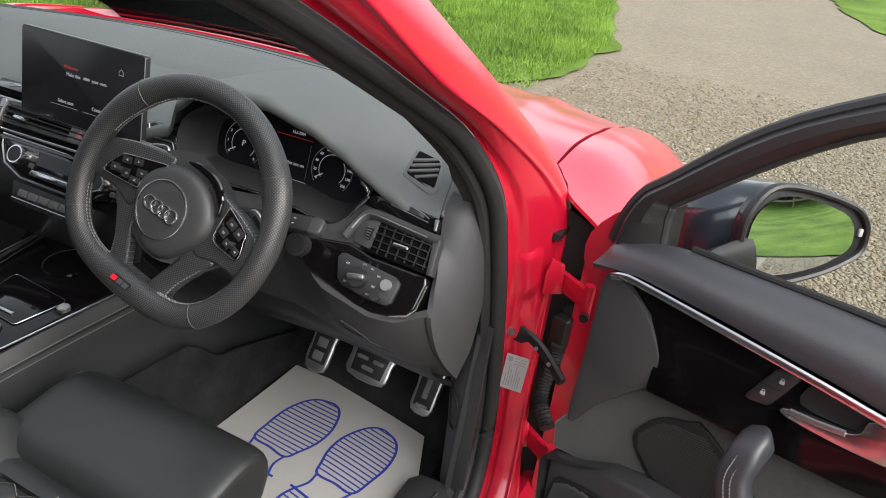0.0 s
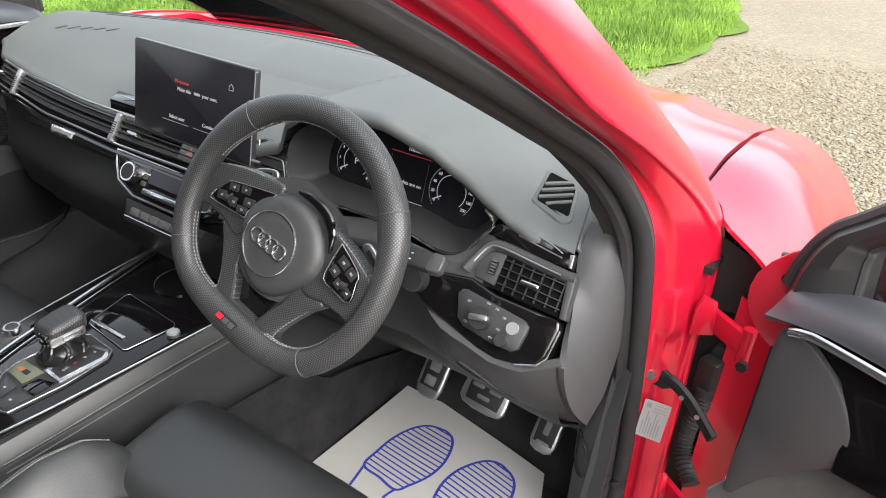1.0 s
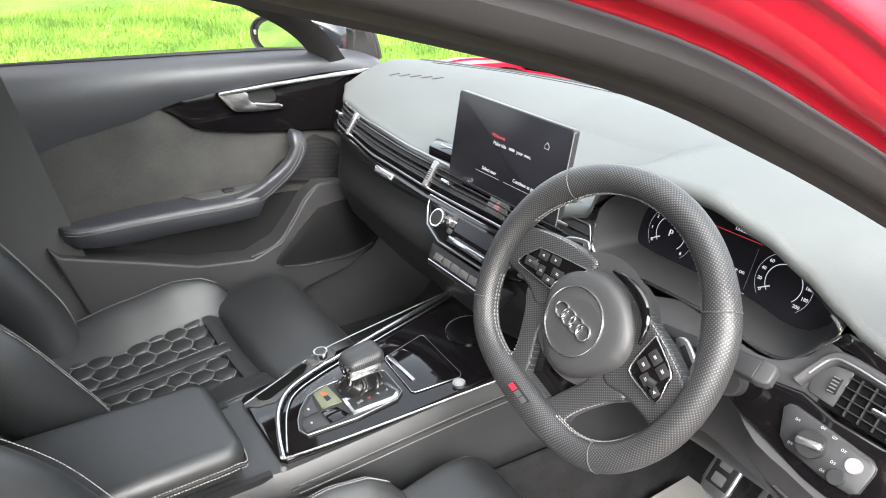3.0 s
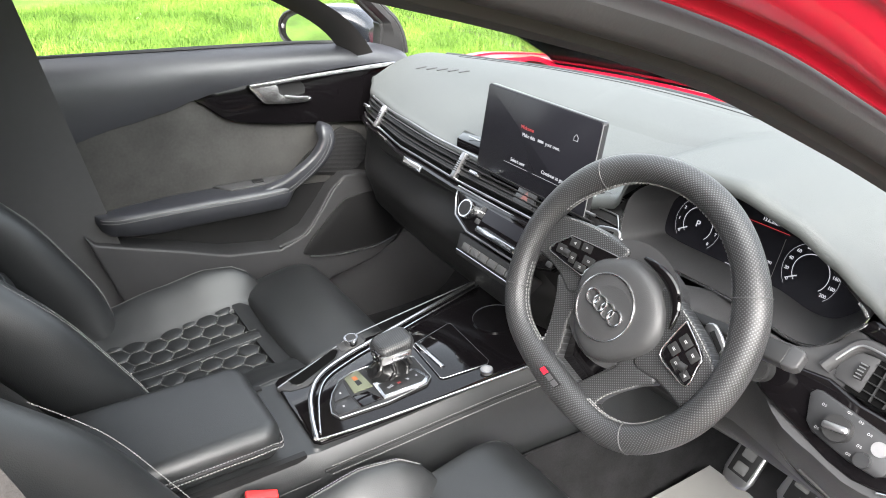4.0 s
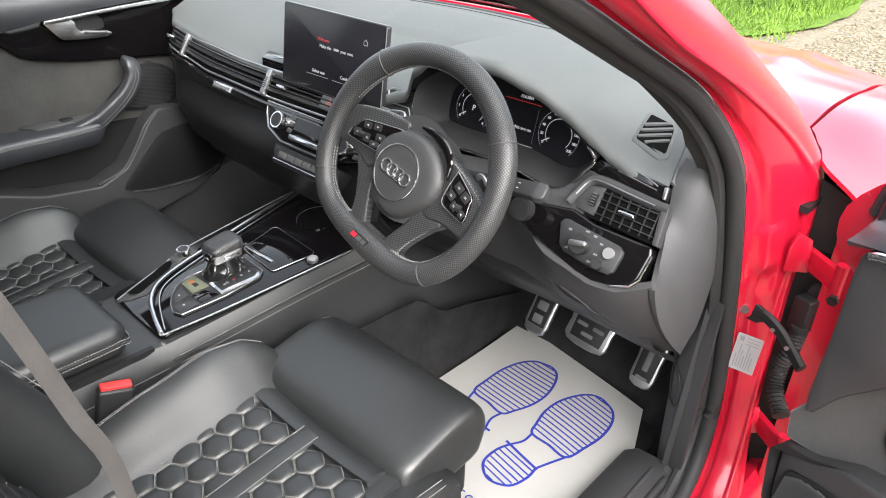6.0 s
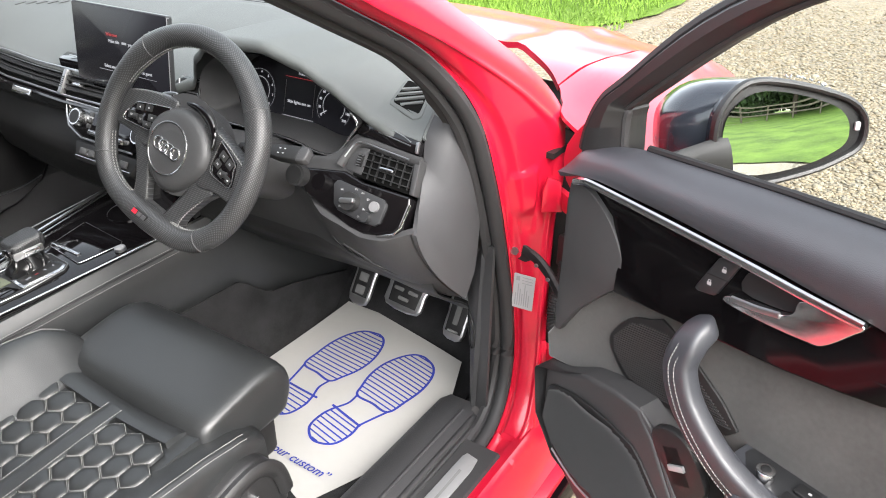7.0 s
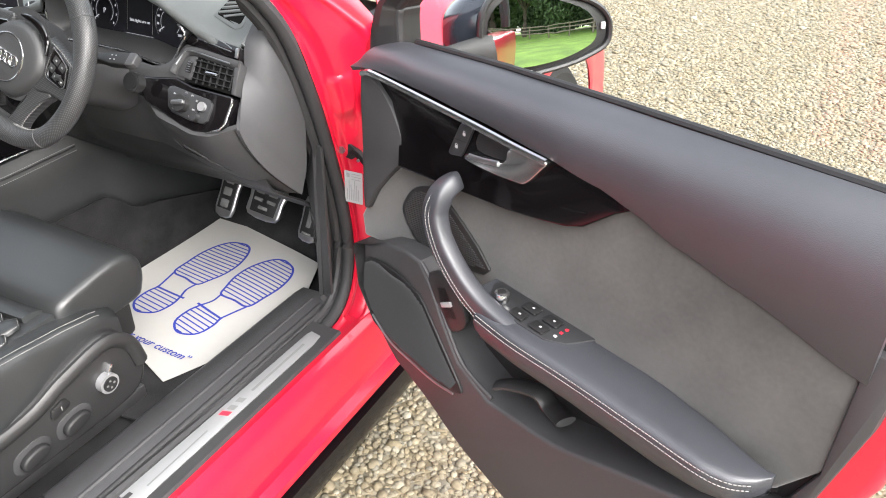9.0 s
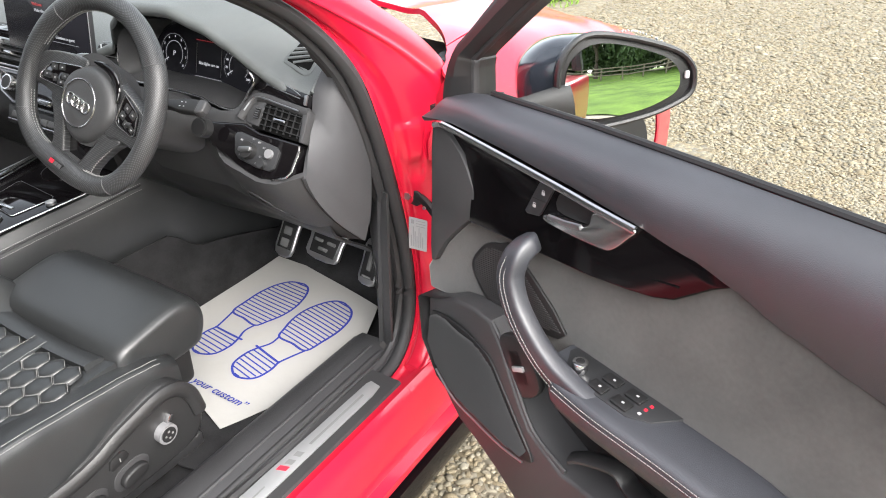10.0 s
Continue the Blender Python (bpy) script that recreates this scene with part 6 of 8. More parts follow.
for s in (1, -1):
    part("armrest_well", along([(s * 0.086, 0.596), (s * 0.086, 0.606), (s * 0.096, 0.606), (s * 0.096, 0.596)], -0.98, -0.47), BLACK, con)

# belt buckle beside the driver's seat
bk = thing("seat_belt_buckle", (0.135, -0.55, 0.40), "black seat belt buckle with a red release button", "seat belt buckle")
BK = axes((0.130, -0.560, 0.562), (0.25, 0.95, -0.2), (0.05, 0.2, 0.978), (0.96, -0.25, 0.0))
body = part("buckle_body", slab(rounded(0, 0.0, 0.052, 0.075, 0.006), -0.012, 0.012, 0.005, 3), BLACK, bk, m=BK)
part("release_button", slab(rounded(0, 0, 0.044, 0.016, 0.003), 0, 0.007, 0.002), material("red_plastic", (0.62, 0.03, 0.03), 0.4), bk, "red release button", BK @ axes((0, 0.036, 0), (1, 0, 0), (0, 0, 1), (0, 1, 0)))
part("buckle_stem", tube([onto(BK, 0, -0.03, 0), onto(BK, -0.005, -0.10, 0), onto(BK, -0.01, -0.16, -0.01)], 0.018, 0.009, 12), BELT, bk)


# ---- front seats ----
SECT = [(-0.84, 0.112, 0.520, 0.188, 0.552), (-0.65, 0.112, 0.524, 0.192, 0.566), (-0.52, 0.114, 0.534, 0.194, 0.592), (-0.42, 0.120, 0.545, 0.194, 0.609), (-0.365, 0.128, 0.549, 0.188, 0.606), (-0.325, 0.136, 0.544, 0.176, 0.588), (-0.302, 0.142, 0.520, 0.158, 0.545)]
OUTER = [(-0.84, 0.112, 0.515, 0.226, 0.578), (-0.65, 0.112, 0.520, 0.224, 0.574), (-0.54, 0.114, 0.524, 0.216, 0.566), (-0.46, 0.120, 0.527, 0.206, 0.553), (-0.38, 0.128, 0.528, 0.198, 0.541), (-0.31, 0.136, 0.522, 0.195, 0.530), (-0.262, 0.142, 0.500, 0.184, 0.508)]
HEX_R = 0.0245


def hexagon_mesh(parent):
    """One low leather pillow with six sides, and its ring of thread."""
    bm = bmesh.new()
    rings = []
    for f, h in ((1.0, -0.0040), (0.975, 0.0), (0.93, 0.0026), (0.80, 0.0044), (0.45, 0.0056)):
        rings.append([(HEX_R * f * math.cos(radians(30 + 60 * j)), HEX_R * f * math.sin(radians(30 + 60 * j)), h) for j in range(6)])
    skin(bm, rings, closed=True)
    a = part("quilted_hexagon", bm, LEATHER, parent, sharp=60)
    ring = [Vector((HEX_R * 0.955 * math.cos(radians(30 + 60 * j)), HEX_R * 0.955 * math.sin(radians(30 + 60 * j)), 0.0019)) for j in range(7)]
    b = part("hexagon_stitching", dashes(ring, 0.00055, 0.0030, 0.0012), STITCH, parent)
    return a, b


def seat(name, sx, label, drop=0.0, inner=0.0):
    s = thing(name, (sx, -0.5, 0.30), label, "car seat", "front seats")

    def top(a, y):
        return lerp_table(y, [(-0.82, 0.515), (-0.60, 0.518), (-0.375, 0.538)])[0] + 0.45 * a * a

    c = part("cushion", sheet(lambda u, v: (sx - 0.165 + 0.33 * u, -0.82 + 0.47 * v, top(-0.165 + 0.33 * u, -0.82 + 0.47 * v) - 0.0075), 16, 16, 0.08), LEATHER, s, "quilted black leather cushion")
    first = hexagon_mesh(c)
    used = False
    for row in range(0, 12):
        for col_ in range(-5, 6):
            y = -0.412 - row * HEX_R * 1.5
            a = (col_ + 0.5 * (row % 2)) * HEX_R * 1.732
            if abs(a) > 0.160 or y < -0.80:
                continue
            n = Vector((-0.9 * a, -(top(a, y + 0.01) - top(a, y - 0.01)) / 0.02, 1)).normalized()
            ex = Vector((1, 0, 0.9 * a)).normalized()
            M = axes((sx + a, y, top(a, y) - 0.001), ex, n.cross(ex), n)
            for ob in first:
                if used:
                    q = new(ob.name.split(".")[0], ob.data)
                    q.parent = c
                else:
                    q = ob
                q.matrix_basis = M
            used = True
    # smooth strips between the quilting: one down the middle, one across the front
    bm_ = sheet(lambda u, v: (sx - 0.019 + 0.038 * u, -0.80 + 0.425 * v, top(0, -0.80 + 0.425 * v) + 0.0025 + 0.0042 * math.sin(math.pi * u)), 6, 16, 0.008)
    band = part("centre_band", bm_, LEATHER, s)
    for q in (-1, 1):
        part("band_stitching", dashes([(sx + q * 0.0165, -0.80 + 0.425 * i / 20, top(0, -0.80 + 0.425 * i / 20) + 0.0050) for i in range(21)], 0.0006), STITCH, band)
    part("front_band", sheet(lambda u, v: (sx - 0.138 + 0.276 * u, -0.388 + 0.046 * v, top(-0.138 + 0.276 * u, -0.375) + 0.003 - 0.012 * v + 0.005 * math.sin(math.pi * v)), 12, 8, 0.02), LEATHER, s)
    # extendable thigh pad: a soft roll, thickest in front
    prof = [(-0.350, 0.500), (-0.354, 0.535), (-0.345, 0.556), (-0.325, 0.566), (-0.290, 0.574), (-0.250, 0.582), (-0.215, 0.585), (-0.185, 0.578), (-0.166, 0.560), (-0.160, 0.532), (-0.168, 0.500), (-0.190, 0.480), (-0.30, 0.478)]
    prof = [(p.x, p.y) for p in spline([(a, b, 0) for a, b in prof], 3, True)]
    rings = []
    for a, f in ((-0.188, 0.72), (-0.187, 0.84), (-0.183, 0.92), (-0.175, 0.97), (-0.160, 0.995), (-0.10, 1.0), (0.0, 1.0), (0.10, 1.0), (0.146, 0.995), (0.161, 0.97), (0.169, 0.92), (0.173, 0.84), (0.174, 0.72)):
        rings.append([(sx + a, -0.258 + (y + 0.258) * f, 0.528 + (z - 0.528) * f - 0.10 * a * a) for y, z in prof])
    bm_ = bmesh.new()
    skin(bm_, rings)
    bmesh.ops.recalc_face_normals(bm_, faces=bm_.faces)
    tp = part("thigh_pad", bm_, LEATHER, s, "smooth leather thigh support", sharp=70)
    for q in (-1, 1):
        part("pad_stitching", dashes(spline([(sx + q * 0.1725 - 0.007, -0.335, 0.553), (sx + q * 0.1725 - 0.007, -0.29, 0.5665), (sx + q * 0.1725 - 0.007, -0.22, 0.5775), (sx + q * 0.1725 - 0.007, -0.185, 0.569), (sx + q * 0.1725 - 0.007, -0.17, 0.545)], 6), 0.0006), STITCH, tp)
    part("pad_carrier", block(sx - 0.17, sx + 0.17, -0.33, -0.205, 0.41, 0.488, 0.012), BLACK, tp)
    # side bolsters: a broad flat slope up to a stitched crest, steep outside
    for q in (-1, 1):
        rows = []
        sect = OUTER if q > 0 and not drop else SECT
        ys = [-0.84 + (sect[-1][0] + 0.84) * i / 36 for i in range(37)]
        for y in ys:
            ai, zi, ac, zc = lerp_table(y, sect)
            zc -= inner * (q > 0)
            pts = [(ai - 0.012, zi - 0.022), (ai, zi), (ai + (ac - ai) * 0.35, zi + (zc - zi) * 0.42), (ai + (ac - ai) * 0.72, zi + (zc - zi) * 0.84), (ac, zc), (ac + 0.010, zc - 0.004), (ac + 0.018, zc - 0.018), (ac + 0.021, zc - 0.050), (ac + 0.021, 0.44), (ac + 0.010, 0.38), (ai, 0.38)]
            sm = spline([(sx + q * a, y, z) for a, z in pts], 3, True)
            rows.append(sm)
        bm_ = bmesh.new()
        skin(bm_, rows)
        bmesh.ops.recalc_face_normals(bm_, faces=bm_.faces)
        b = part("side_bolster", bm_, LEATHER, s, "raised leather side bolster", sharp=70)
        for da, dz in ((0.003, 0.0018), (0.0115, -0.0028)):
            line = []
            for y in ys[2:-2]:
                ai, zi, ac, zc = lerp_table(y, sect)
                line.append((sx + q * (ac + da), y, zc - inner * (q > 0) + dz))
            part("crest_stitching", dashes(line, 0.0007), STITCH, b)
    part("seat_base", block(sx - 0.19, sx + 0.19, -0.80, -0.30, 0.315, 0.42, 0.02), BLACK, s)
    for q in (-1, 1):
        part("seat_rail", block(sx + q * 0.18 - 0.02, sx + q * 0.18 + 0.02, -0.95, -0.24, 0.288, 0.318, 0.005), STEEL, s)

    # backrest: centre panel, bolsters, hexagons
    BR = axes((sx, -0.72, 0.50), (1, 0, 0), (0, -0.42, 0.9075), (0, 0.9075, 0.42))
    bp = part("backrest", slab(smooth_poly([(-0.19, 0.0), (0.19, 0.0), (0.225, 0.30), (0.215, 0.52), (0.15, 0.62), (-0.15, 0.62), (-0.215, 0.52), (-0.225, 0.30)], 5), -0.12, 0.030, 0.03, 4), LEATHER, s, "high leather backrest", BR)
    for q in (-1, 1):
        path = spline([onto(BR, q * 0.175, 0.00, 0.060), onto(BR, q * 0.190, 0.07, 0.072), onto(BR, q * 0.196, 0.16, 0.068), onto(BR, q * 0.198, 0.26, 0.058), onto(BR, q * 0.190, 0.36, 0.030), onto(BR, q * 0.180, 0.46, 0.0)], 6)
        b = part("back_bolster", tube(path, lambda f: 0.040 + 0.006 * math.sin(math.pi * f), lambda f: 0.060, 20, up=(0, 0.9075, 0.42), power=0.85), LEATHER, s, "raised leather back bolster", sharp=70)
        for dx in (0.006, -0.004) if drop else (0.024,):
            crest = spline([onto(BR, q * (0.178 + dx), 0.01, 0.1215), onto(BR, q * (0.192 + dx), 0.07, 0.1335), onto(BR, q * (0.198 + dx), 0.16, 0.1295), onto(BR, q * (0.200 + dx), 0.26, 0.1195), onto(BR, q * (0.192 + dx), 0.36, 0.0915)], 8)
            part("crest_stitching", dashes(crest, 0.0008), STITCH, b)
    for row in range(13):
        for col_ in range(-4, 5):
            a = (col_ + 0.5 * (row % 2)) * HEX_R * 1.732
            if abs(a) > 0.14:
                continue
            for ob in first:
                q = new(ob.name.split(".")[0], ob.data)
                q.parent = bp
                q.matrix_basis = BR @ Matrix.Translation((a, 0.07 + row * HEX_R * 1.5, 0.033))
    if drop:
        s.location.z -= drop
    return s


drv = seat("driver_seat", 0.365, "black leather sports seat with silver-stitched hexagon quilting, by the open door")
seat("passenger_seat", -0.375, "black leather sports seat with silver-stitched hexagon quilting, beside the closed door", 0.018, 0.045)

# switch panel on the driver's seat side
VAL = axes((0.618, 0, 0), (0, 1, 0), (0, 0, 1), (1, 0, 0))
vp = part("seat_side_cover", slab(smooth_poly([(-0.90, 0.36), (-0.56, 0.362), (-0.38, 0.362), (-0.295, 0.375), (-0.272, 0.43), (-0.296, 0.495), (-0.345, 0.525), (-0.43, 0.505), (-0.53, 0.478), (-0.90, 0.47)], 5), -0.03, 0.012, 0.012, 4), SATIN, drv, "black plastic seat side cover with switches", VAL)
vp.location += Vector((-0.026, 0.018, -0.018))
part("cover_ridge", tube(spline([(0.632, -0.80, 0.462), (0.632, -0.53, 0.466), (0.632, -0.43, 0.494), (0.632, -0.345, 0.512), (0.631, -0.30, 0.485), (0.631, -0.283, 0.43)], 6), 0.010, 0.014, 10), SATIN, vp)
kb = part("lumbar_knob", tube([(0.628, -0.360, 0.440), (0.644, -0.360, 0.440)], 0.0185, None, 28), ALLOY, vp, "round four-way lumbar switch")
part("knob_face", tube([(0.642, -0.360, 0.440), (0.646, -0.360, 0.440)], 0.0138, None, 24), BLACK, kb)
for dy, dz in ((0.009, 0), (-0.009, 0), (0, 0.009), (0, -0.009)):
    part("knob_arrow", slab(rounded(-0.360 + 0.75 * dy, 0.440 + 0.75 * dz, 0.004, 0.004, 0.001), 0.0278, 0.0286), GREYINK, kb, m=VAL)
part("knob_lever", slab(rounded(0, 0, 0.008, 0.026, 0.004), 0.008, 0.020, 0.003), CHROME, kb, m=VAL @ pose(-0.350, 0.458, 0, 0, 0, -35))
for nm, y, z in (("backrest_switch", -0.432, 0.410), ("cushion_switch", -0.512, 0.404)):
    bed = part("switch_recess", slab(smooth_poly([(y - 0.034, z - 0.010), (y - 0.020, z - 0.026), (y + 0.026, z - 0.018), (y + 0.036, z + 0.006), (y + 0.016, z + 0.022), (y - 0.024, z + 0.014)], 4), 0.008, 0.0135, 0.003, 2), SILLSKIN, vp, m=VAL)
    part(nm, slab(smooth_poly([(y - 0.024, z - 0.008), (y - 0.014, z - 0.018), (y + 0.020, z - 0.010), (y + 0.026, z + 0.004), (y + 0.010, z + 0.012), (y - 0.016, z + 0.006)], 3), 0.012, 0.026, 0.004, 3), BLACK, vp, m=VAL)
part("memory_switch", slab([(-0.466, 0.442), (-0.462, 0.436), (-0.432, 0.443), (-0.428, 0.449), (-0.434, 0.461), (-0.440, 0.463), (-0.462, 0.457)], 0.010, 0.016, 0.002), BLACK, vp, m=VAL)
part("switch_mark", slab(rounded(-0.446, 0.450, 0.0016, 0.008, 0.0006), 0.0162, 0.0166), STITCH, vp, m=VAL)


# ---- doors: one builder for both; u runs along the door from its hinge, v up, w into the car ----
def build_door(name, label, m, driver):
    d = thing(name, onto(m, 0.35, 0.35, -0.06), label, "car door")
    flip = m.to_3x3().determinant() < 0

    def put(nm, bm, mat, parent=d, lab=""):
        bmesh.ops.transform(bm, matrix=m, verts=bm.verts)
        if flip:
            bmesh.ops.reverse_faces(bm, faces=bm.faces)
        return part(nm, bm, mat, parent, lab)

    shell = [(-0.045, 0.62), (-0.030, 0.915), (0.05, 0.945), (0.82, 0.972), (0.845, 0.90), (0.822, 0.70), (0.775, 0.55), (0.70, 0.36), (0.43, 0.335), (0.30, 0.365), (0.19, 0.40), (0.08, 0.42), (0.0, 0.46)]
    put("door_skin", slab(shell, -0.135, -0.034, 0.014, 3), RED, d, "glossy red door shell")
    if driver:
        put("sail_flange", slab(smooth_poly([(-0.100, 0.935), (-0.094, 0.880), (-0.040, 0.860), (-0.010, 0.980), (-0.050, 0.992)], 3), -0.078, -0.070, 0.003), RED)
        put("flange_hole", slab(disc(-0.062, 0.945, 0.007, 16), -0.071, -0.0685), BLACK)
    put("rear_door_seal", tube(spline([(0.80, 0.94, -0.05), (0.792, 0.78, -0.05), (0.765, 0.62, -0.05), (0.69, 0.40, -0.05)], 6), 0.010, 0.014, 8), RUBBER)
    if driver:
        bm = slab(rounded(0.0, 0.0, 0.030, 0.075, 0.006), -0.003, 0.004, 0.002)
        bmesh.ops.transform(bm, matrix=axes((0.826, 0.735, -0.082), (0, 0, 1), (0.22, 0.975, 0), (0.975, -0.22, 0)), verts=bm.verts)
        la = put("door_latch", bm, BLACK, d, "black steel door latch")
        bm = slab(rounded(0.0, 0.004, 0.012, 0.040, 0.004), 0.003, 0.007, 0.002)
        bmesh.ops.transform(bm, matrix=axes((0.826, 0.735, -0.082), (0, 0, 1), (0.22, 0.975, 0), (0.975, -0.22, 0)), verts=bm.verts)
        put("latch_claw", bm, STEEL, la)
    # base board behind the trim
    put("trim_base", slab([(-0.030, 0.62), (-0.020, 0.920), (0.05, 0.955), (0.775, 0.970), (0.79, 0.86), (0.765, 0.66), (0.70, 0.45), (0.62, 0.37), (0.44, 0.36), (0.20, 0.42), (0.05, 0.455), (-0.01, 0.52)], -0.040, -0.028, 0.004), BLACK)
    # leather shoulder along the window
    def shoulder(u, v):
        t = -0.042 + 0.822 * v
        low = lerp_table(t, [(-0.042, 0.930), (-0.01, 0.936), (0.03, 0.941), (0.13, 0.938), (0.25, 0.931), (0.37, 0.921), (0.45, 0.909), (0.50, 0.896), (0.56, 0.877), (0.64, 0.860), (0.78, 0.828)])[0]
        high = lerp_table(t, [(-0.042, 0.956), (0.0, 0.970), (0.06, 0.981), (0.25, 0.990), (0.45, 0.994), (0.78, 1.000)])[0]
        swell = (0.55 + 0.45 * max(0, min(1, (t + 0.042) / 0.16))) * min(1, 48 * v)
        tuck = lerp_table(t, [(-0.042, 0.000), (0.40, -0.004), (0.50, -0.012), (0.62, -0.016), (0.78, -0.016)])[0]
        a, b, c = (high, -0.050), (high - 0.20 * (high - low), -0.050 + 0.064 * swell), (low, tuck)
        f = 1 - (1 - u) ** 1.25
        p = [(1 - f) ** 2 * i + 2 * f * (1 - f) * j + f * f * k for i, j, k in zip(a, b, c)]
        return t, p[0] - 0.010 * math.sin(math.pi * f) * max(0, f - 0.6), p[1]
    sh = put("shoulder_pad", sheet(shoulder, 30, 48, 0.008), DOORSKIN, d, "padded black leather door shoulder")
    put("window_seal", tube([(0.06, 0.982, -0.054), (0.25, 0.992, -0.054), (0.45, 0.996, -0.056), (0.80, 1.001, -0.056)], 0.005, 0.006, 8), BLACK)
    # bright line, lacquer panel, front corner
    line = spline([(-0.010, 0.926, 0.000), (0.008, 0.933, 0.003), (0.030, 0.935, 0.004), (0.130, 0.931, 0.004), (0.25, 0.924, 0.002), (0.315, 0.919, 0.001), (0.376, 0.915, -0.001)], 6)
    put("trim_line", tube(line, 0.0052, 0.0040, 8), CHROME, d, "satin aluminium trim line")
    black = [(-0.012, 0.934), (0.03, 0.942), (0.13, 0.939), (0.25, 0.932), (0.37, 0.922), (0.45, 0.910), (0.500, 0.897), (0.478, 0.883), (0.460, 0.868), (0.437, 0.849), (0.411, 0.839), (0.374, 0.831), (0.313, 0.821), (0.198, 0.810), (0.075, 0.798), (0.072, 0.850), (0.050, 0.895)]
    bm = slab(black, -0.030, -0.010, 0.003, 2)
    for v in bm.verts:
        v.co.z -= 0.10 * (v.co.y - 0.875)
    lq = put("lacquer_panel", bm, DOORGLOSS, d, "gloss black door panel")
    put("panel_ridge", tube([(0.084, 0.836, -0.0105), (0.20, 0.842, -0.0105), (0.33, 0.848, -0.0105), (0.44, 0.868, -0.0105)], 0.0022, None, 6), PIANO, lq)
    corner = [(-0.024, 0.918), (0.004, 0.921), (0.026, 0.911), (0.050, 0.892), (0.070, 0.866), (0.082, 0.843), (0.087, 0.822), (0.079, 0.805), (0.050, 0.775), (0.010, 0.730), (-0.026, 0.680), (-0.026, 0.80)]
    put("front_corner", slab(smooth_poly(corner, 3), -0.034, -0.006, 0.004, 2), TRIM, d, "dark grey corner panel")
    # pull handle with its recess and lock keys
    put("handle_recess", slab(smooth_poly([(0.246, 0.886), (0.256, 0.916), (0.316, 0.914), (0.312, 0.897), (0.296, 0.887)], 3), -0.014, -0.0088), BLACK, lq)
    hd = put("pull_handle", slab(smooth_poly([(0.236, 0.869), (0.240, 0.879), (0.294, 0.886), (0.310, 0.895), (0.318, 0.914), (0.376, 0.917), (0.368, 0.900), (0.348, 0.877), (0.332, 0.872), (0.285, 0.868)], 4), -0.012, 0.002, 0.005, 3), CHROME, d, "satin aluminium door handle")
    put("handle_lip", tube([(0.242, 0.877, 0.001), (0.270, 0.881, 0.003), (0.298, 0.886, 0.002)], 0.004, 0.003, 8), STEEL, hd)
    if driver:
        lk = put("lock_switch", slab([(0.189, 0.863), (0.194, 0.860), (0.215, 0.864), (0.219, 0.868), (0.238, 0.911), (0.235, 0.916), (0.216, 0.914), (0.211, 0.910)], -0.012, -0.006, 0.002), SWITCH, d, "grey central locking switch")
        put("key_gap", slab([(0.200, 0.8875), (0.230, 0.8895), (0.230, 0.8905), (0.200, 0.8885)], -0.0065, -0.0056), BLACK, lk)
        for u_, v in ((0.222, 0.900), (0.207, 0.877)):
            put("key_symbol", slab(rounded(u_, v, 0.0055, 0.0042, 0.0010), -0.006, -0.0056), WHITE, lk)
            put("key_symbol", tube([(u_ - 0.0016, v + 0.002, -0.0058), (u_ - 0.0016, v + 0.0045, -0.0058), (u_ + 0.0016, v + 0.0045, -0.0058), (u_ + 0.0016, v + 0.002, -0.0058)], 0.0004, None, 5), WHITE, lk)
    # suede panel
    suede = [(-0.052, 0.654), (-0.046, 0.612), (0.05, 0.630), (0.13, 0.650), (0.30, 0.660), (0.50, 0.660), (0.66, 0.650), (0.735, 0.640), (0.772, 0.70), (0.772, 0.842), (0.64, 0.880), (0.47, 0.905), (0.40, 0.84), (0.321, 0.822), (0.214, 0.813), (0.075, 0.795), (0.048, 0.778), (-0.03, 0.690)]
    sp = put("suede_panel", slab(suede, -0.036, -0.018, 0.006, 3), SUEDE, d, "grey suede door panel")
    put("edge_trim", slab([(0.748, 0.632), (0.772, 0.700), (0.772, 0.864), (0.806, 0.866), (0.800, 0.780), (0.772, 0.640), (0.700, 0.44), (0.690, 0.45)], -0.036, -0.016, 0.004), TRIM, d)
    # upper speaker
    g1 = put("upper_grille", slab(smooth_poly([(0.074, 0.728), (0.100, 0.766), (0.135, 0.783), (0.165, 0.786), (0.280, 0.703), (0.200, 0.674), (0.140, 0.668), (0.108, 0.675), (0.078, 0.704)], 3), -0.019, -0.013, 0.002), BLACK, d, "ribbed black speaker grille")
    gp1 = [(0.080, 0.728), (0.104, 0.762), (0.135, 0.776), (0.162, 0.779), (0.272, 0.703), (0.200, 0.680), (0.142, 0.674), (0.112, 0.680), (0.084, 0.706)]
    for k in range(32):
        s0, s1 = chord(gp1, (0.17, 0.672 + 0.0034 * k), (0.98, 0.17)) if chord_hits(gp1, (0.17, 0.672 + 0.0034 * k), (0.98, 0.17)) else (0, 0)
        if s1 - s0 > 0.004:
            put("grille_rib", slab([(0.17 + 0.98 * s - 0.17 * q, 0.672 + 0.0034 * k + 0.17 * s + 0.98 * q) for s, q in ((s0, -0.0008), (s1, -0.0008), (s1, 0.0008), (s0, 0.0008))], -0.014, -0.0112), TRIM, g1)
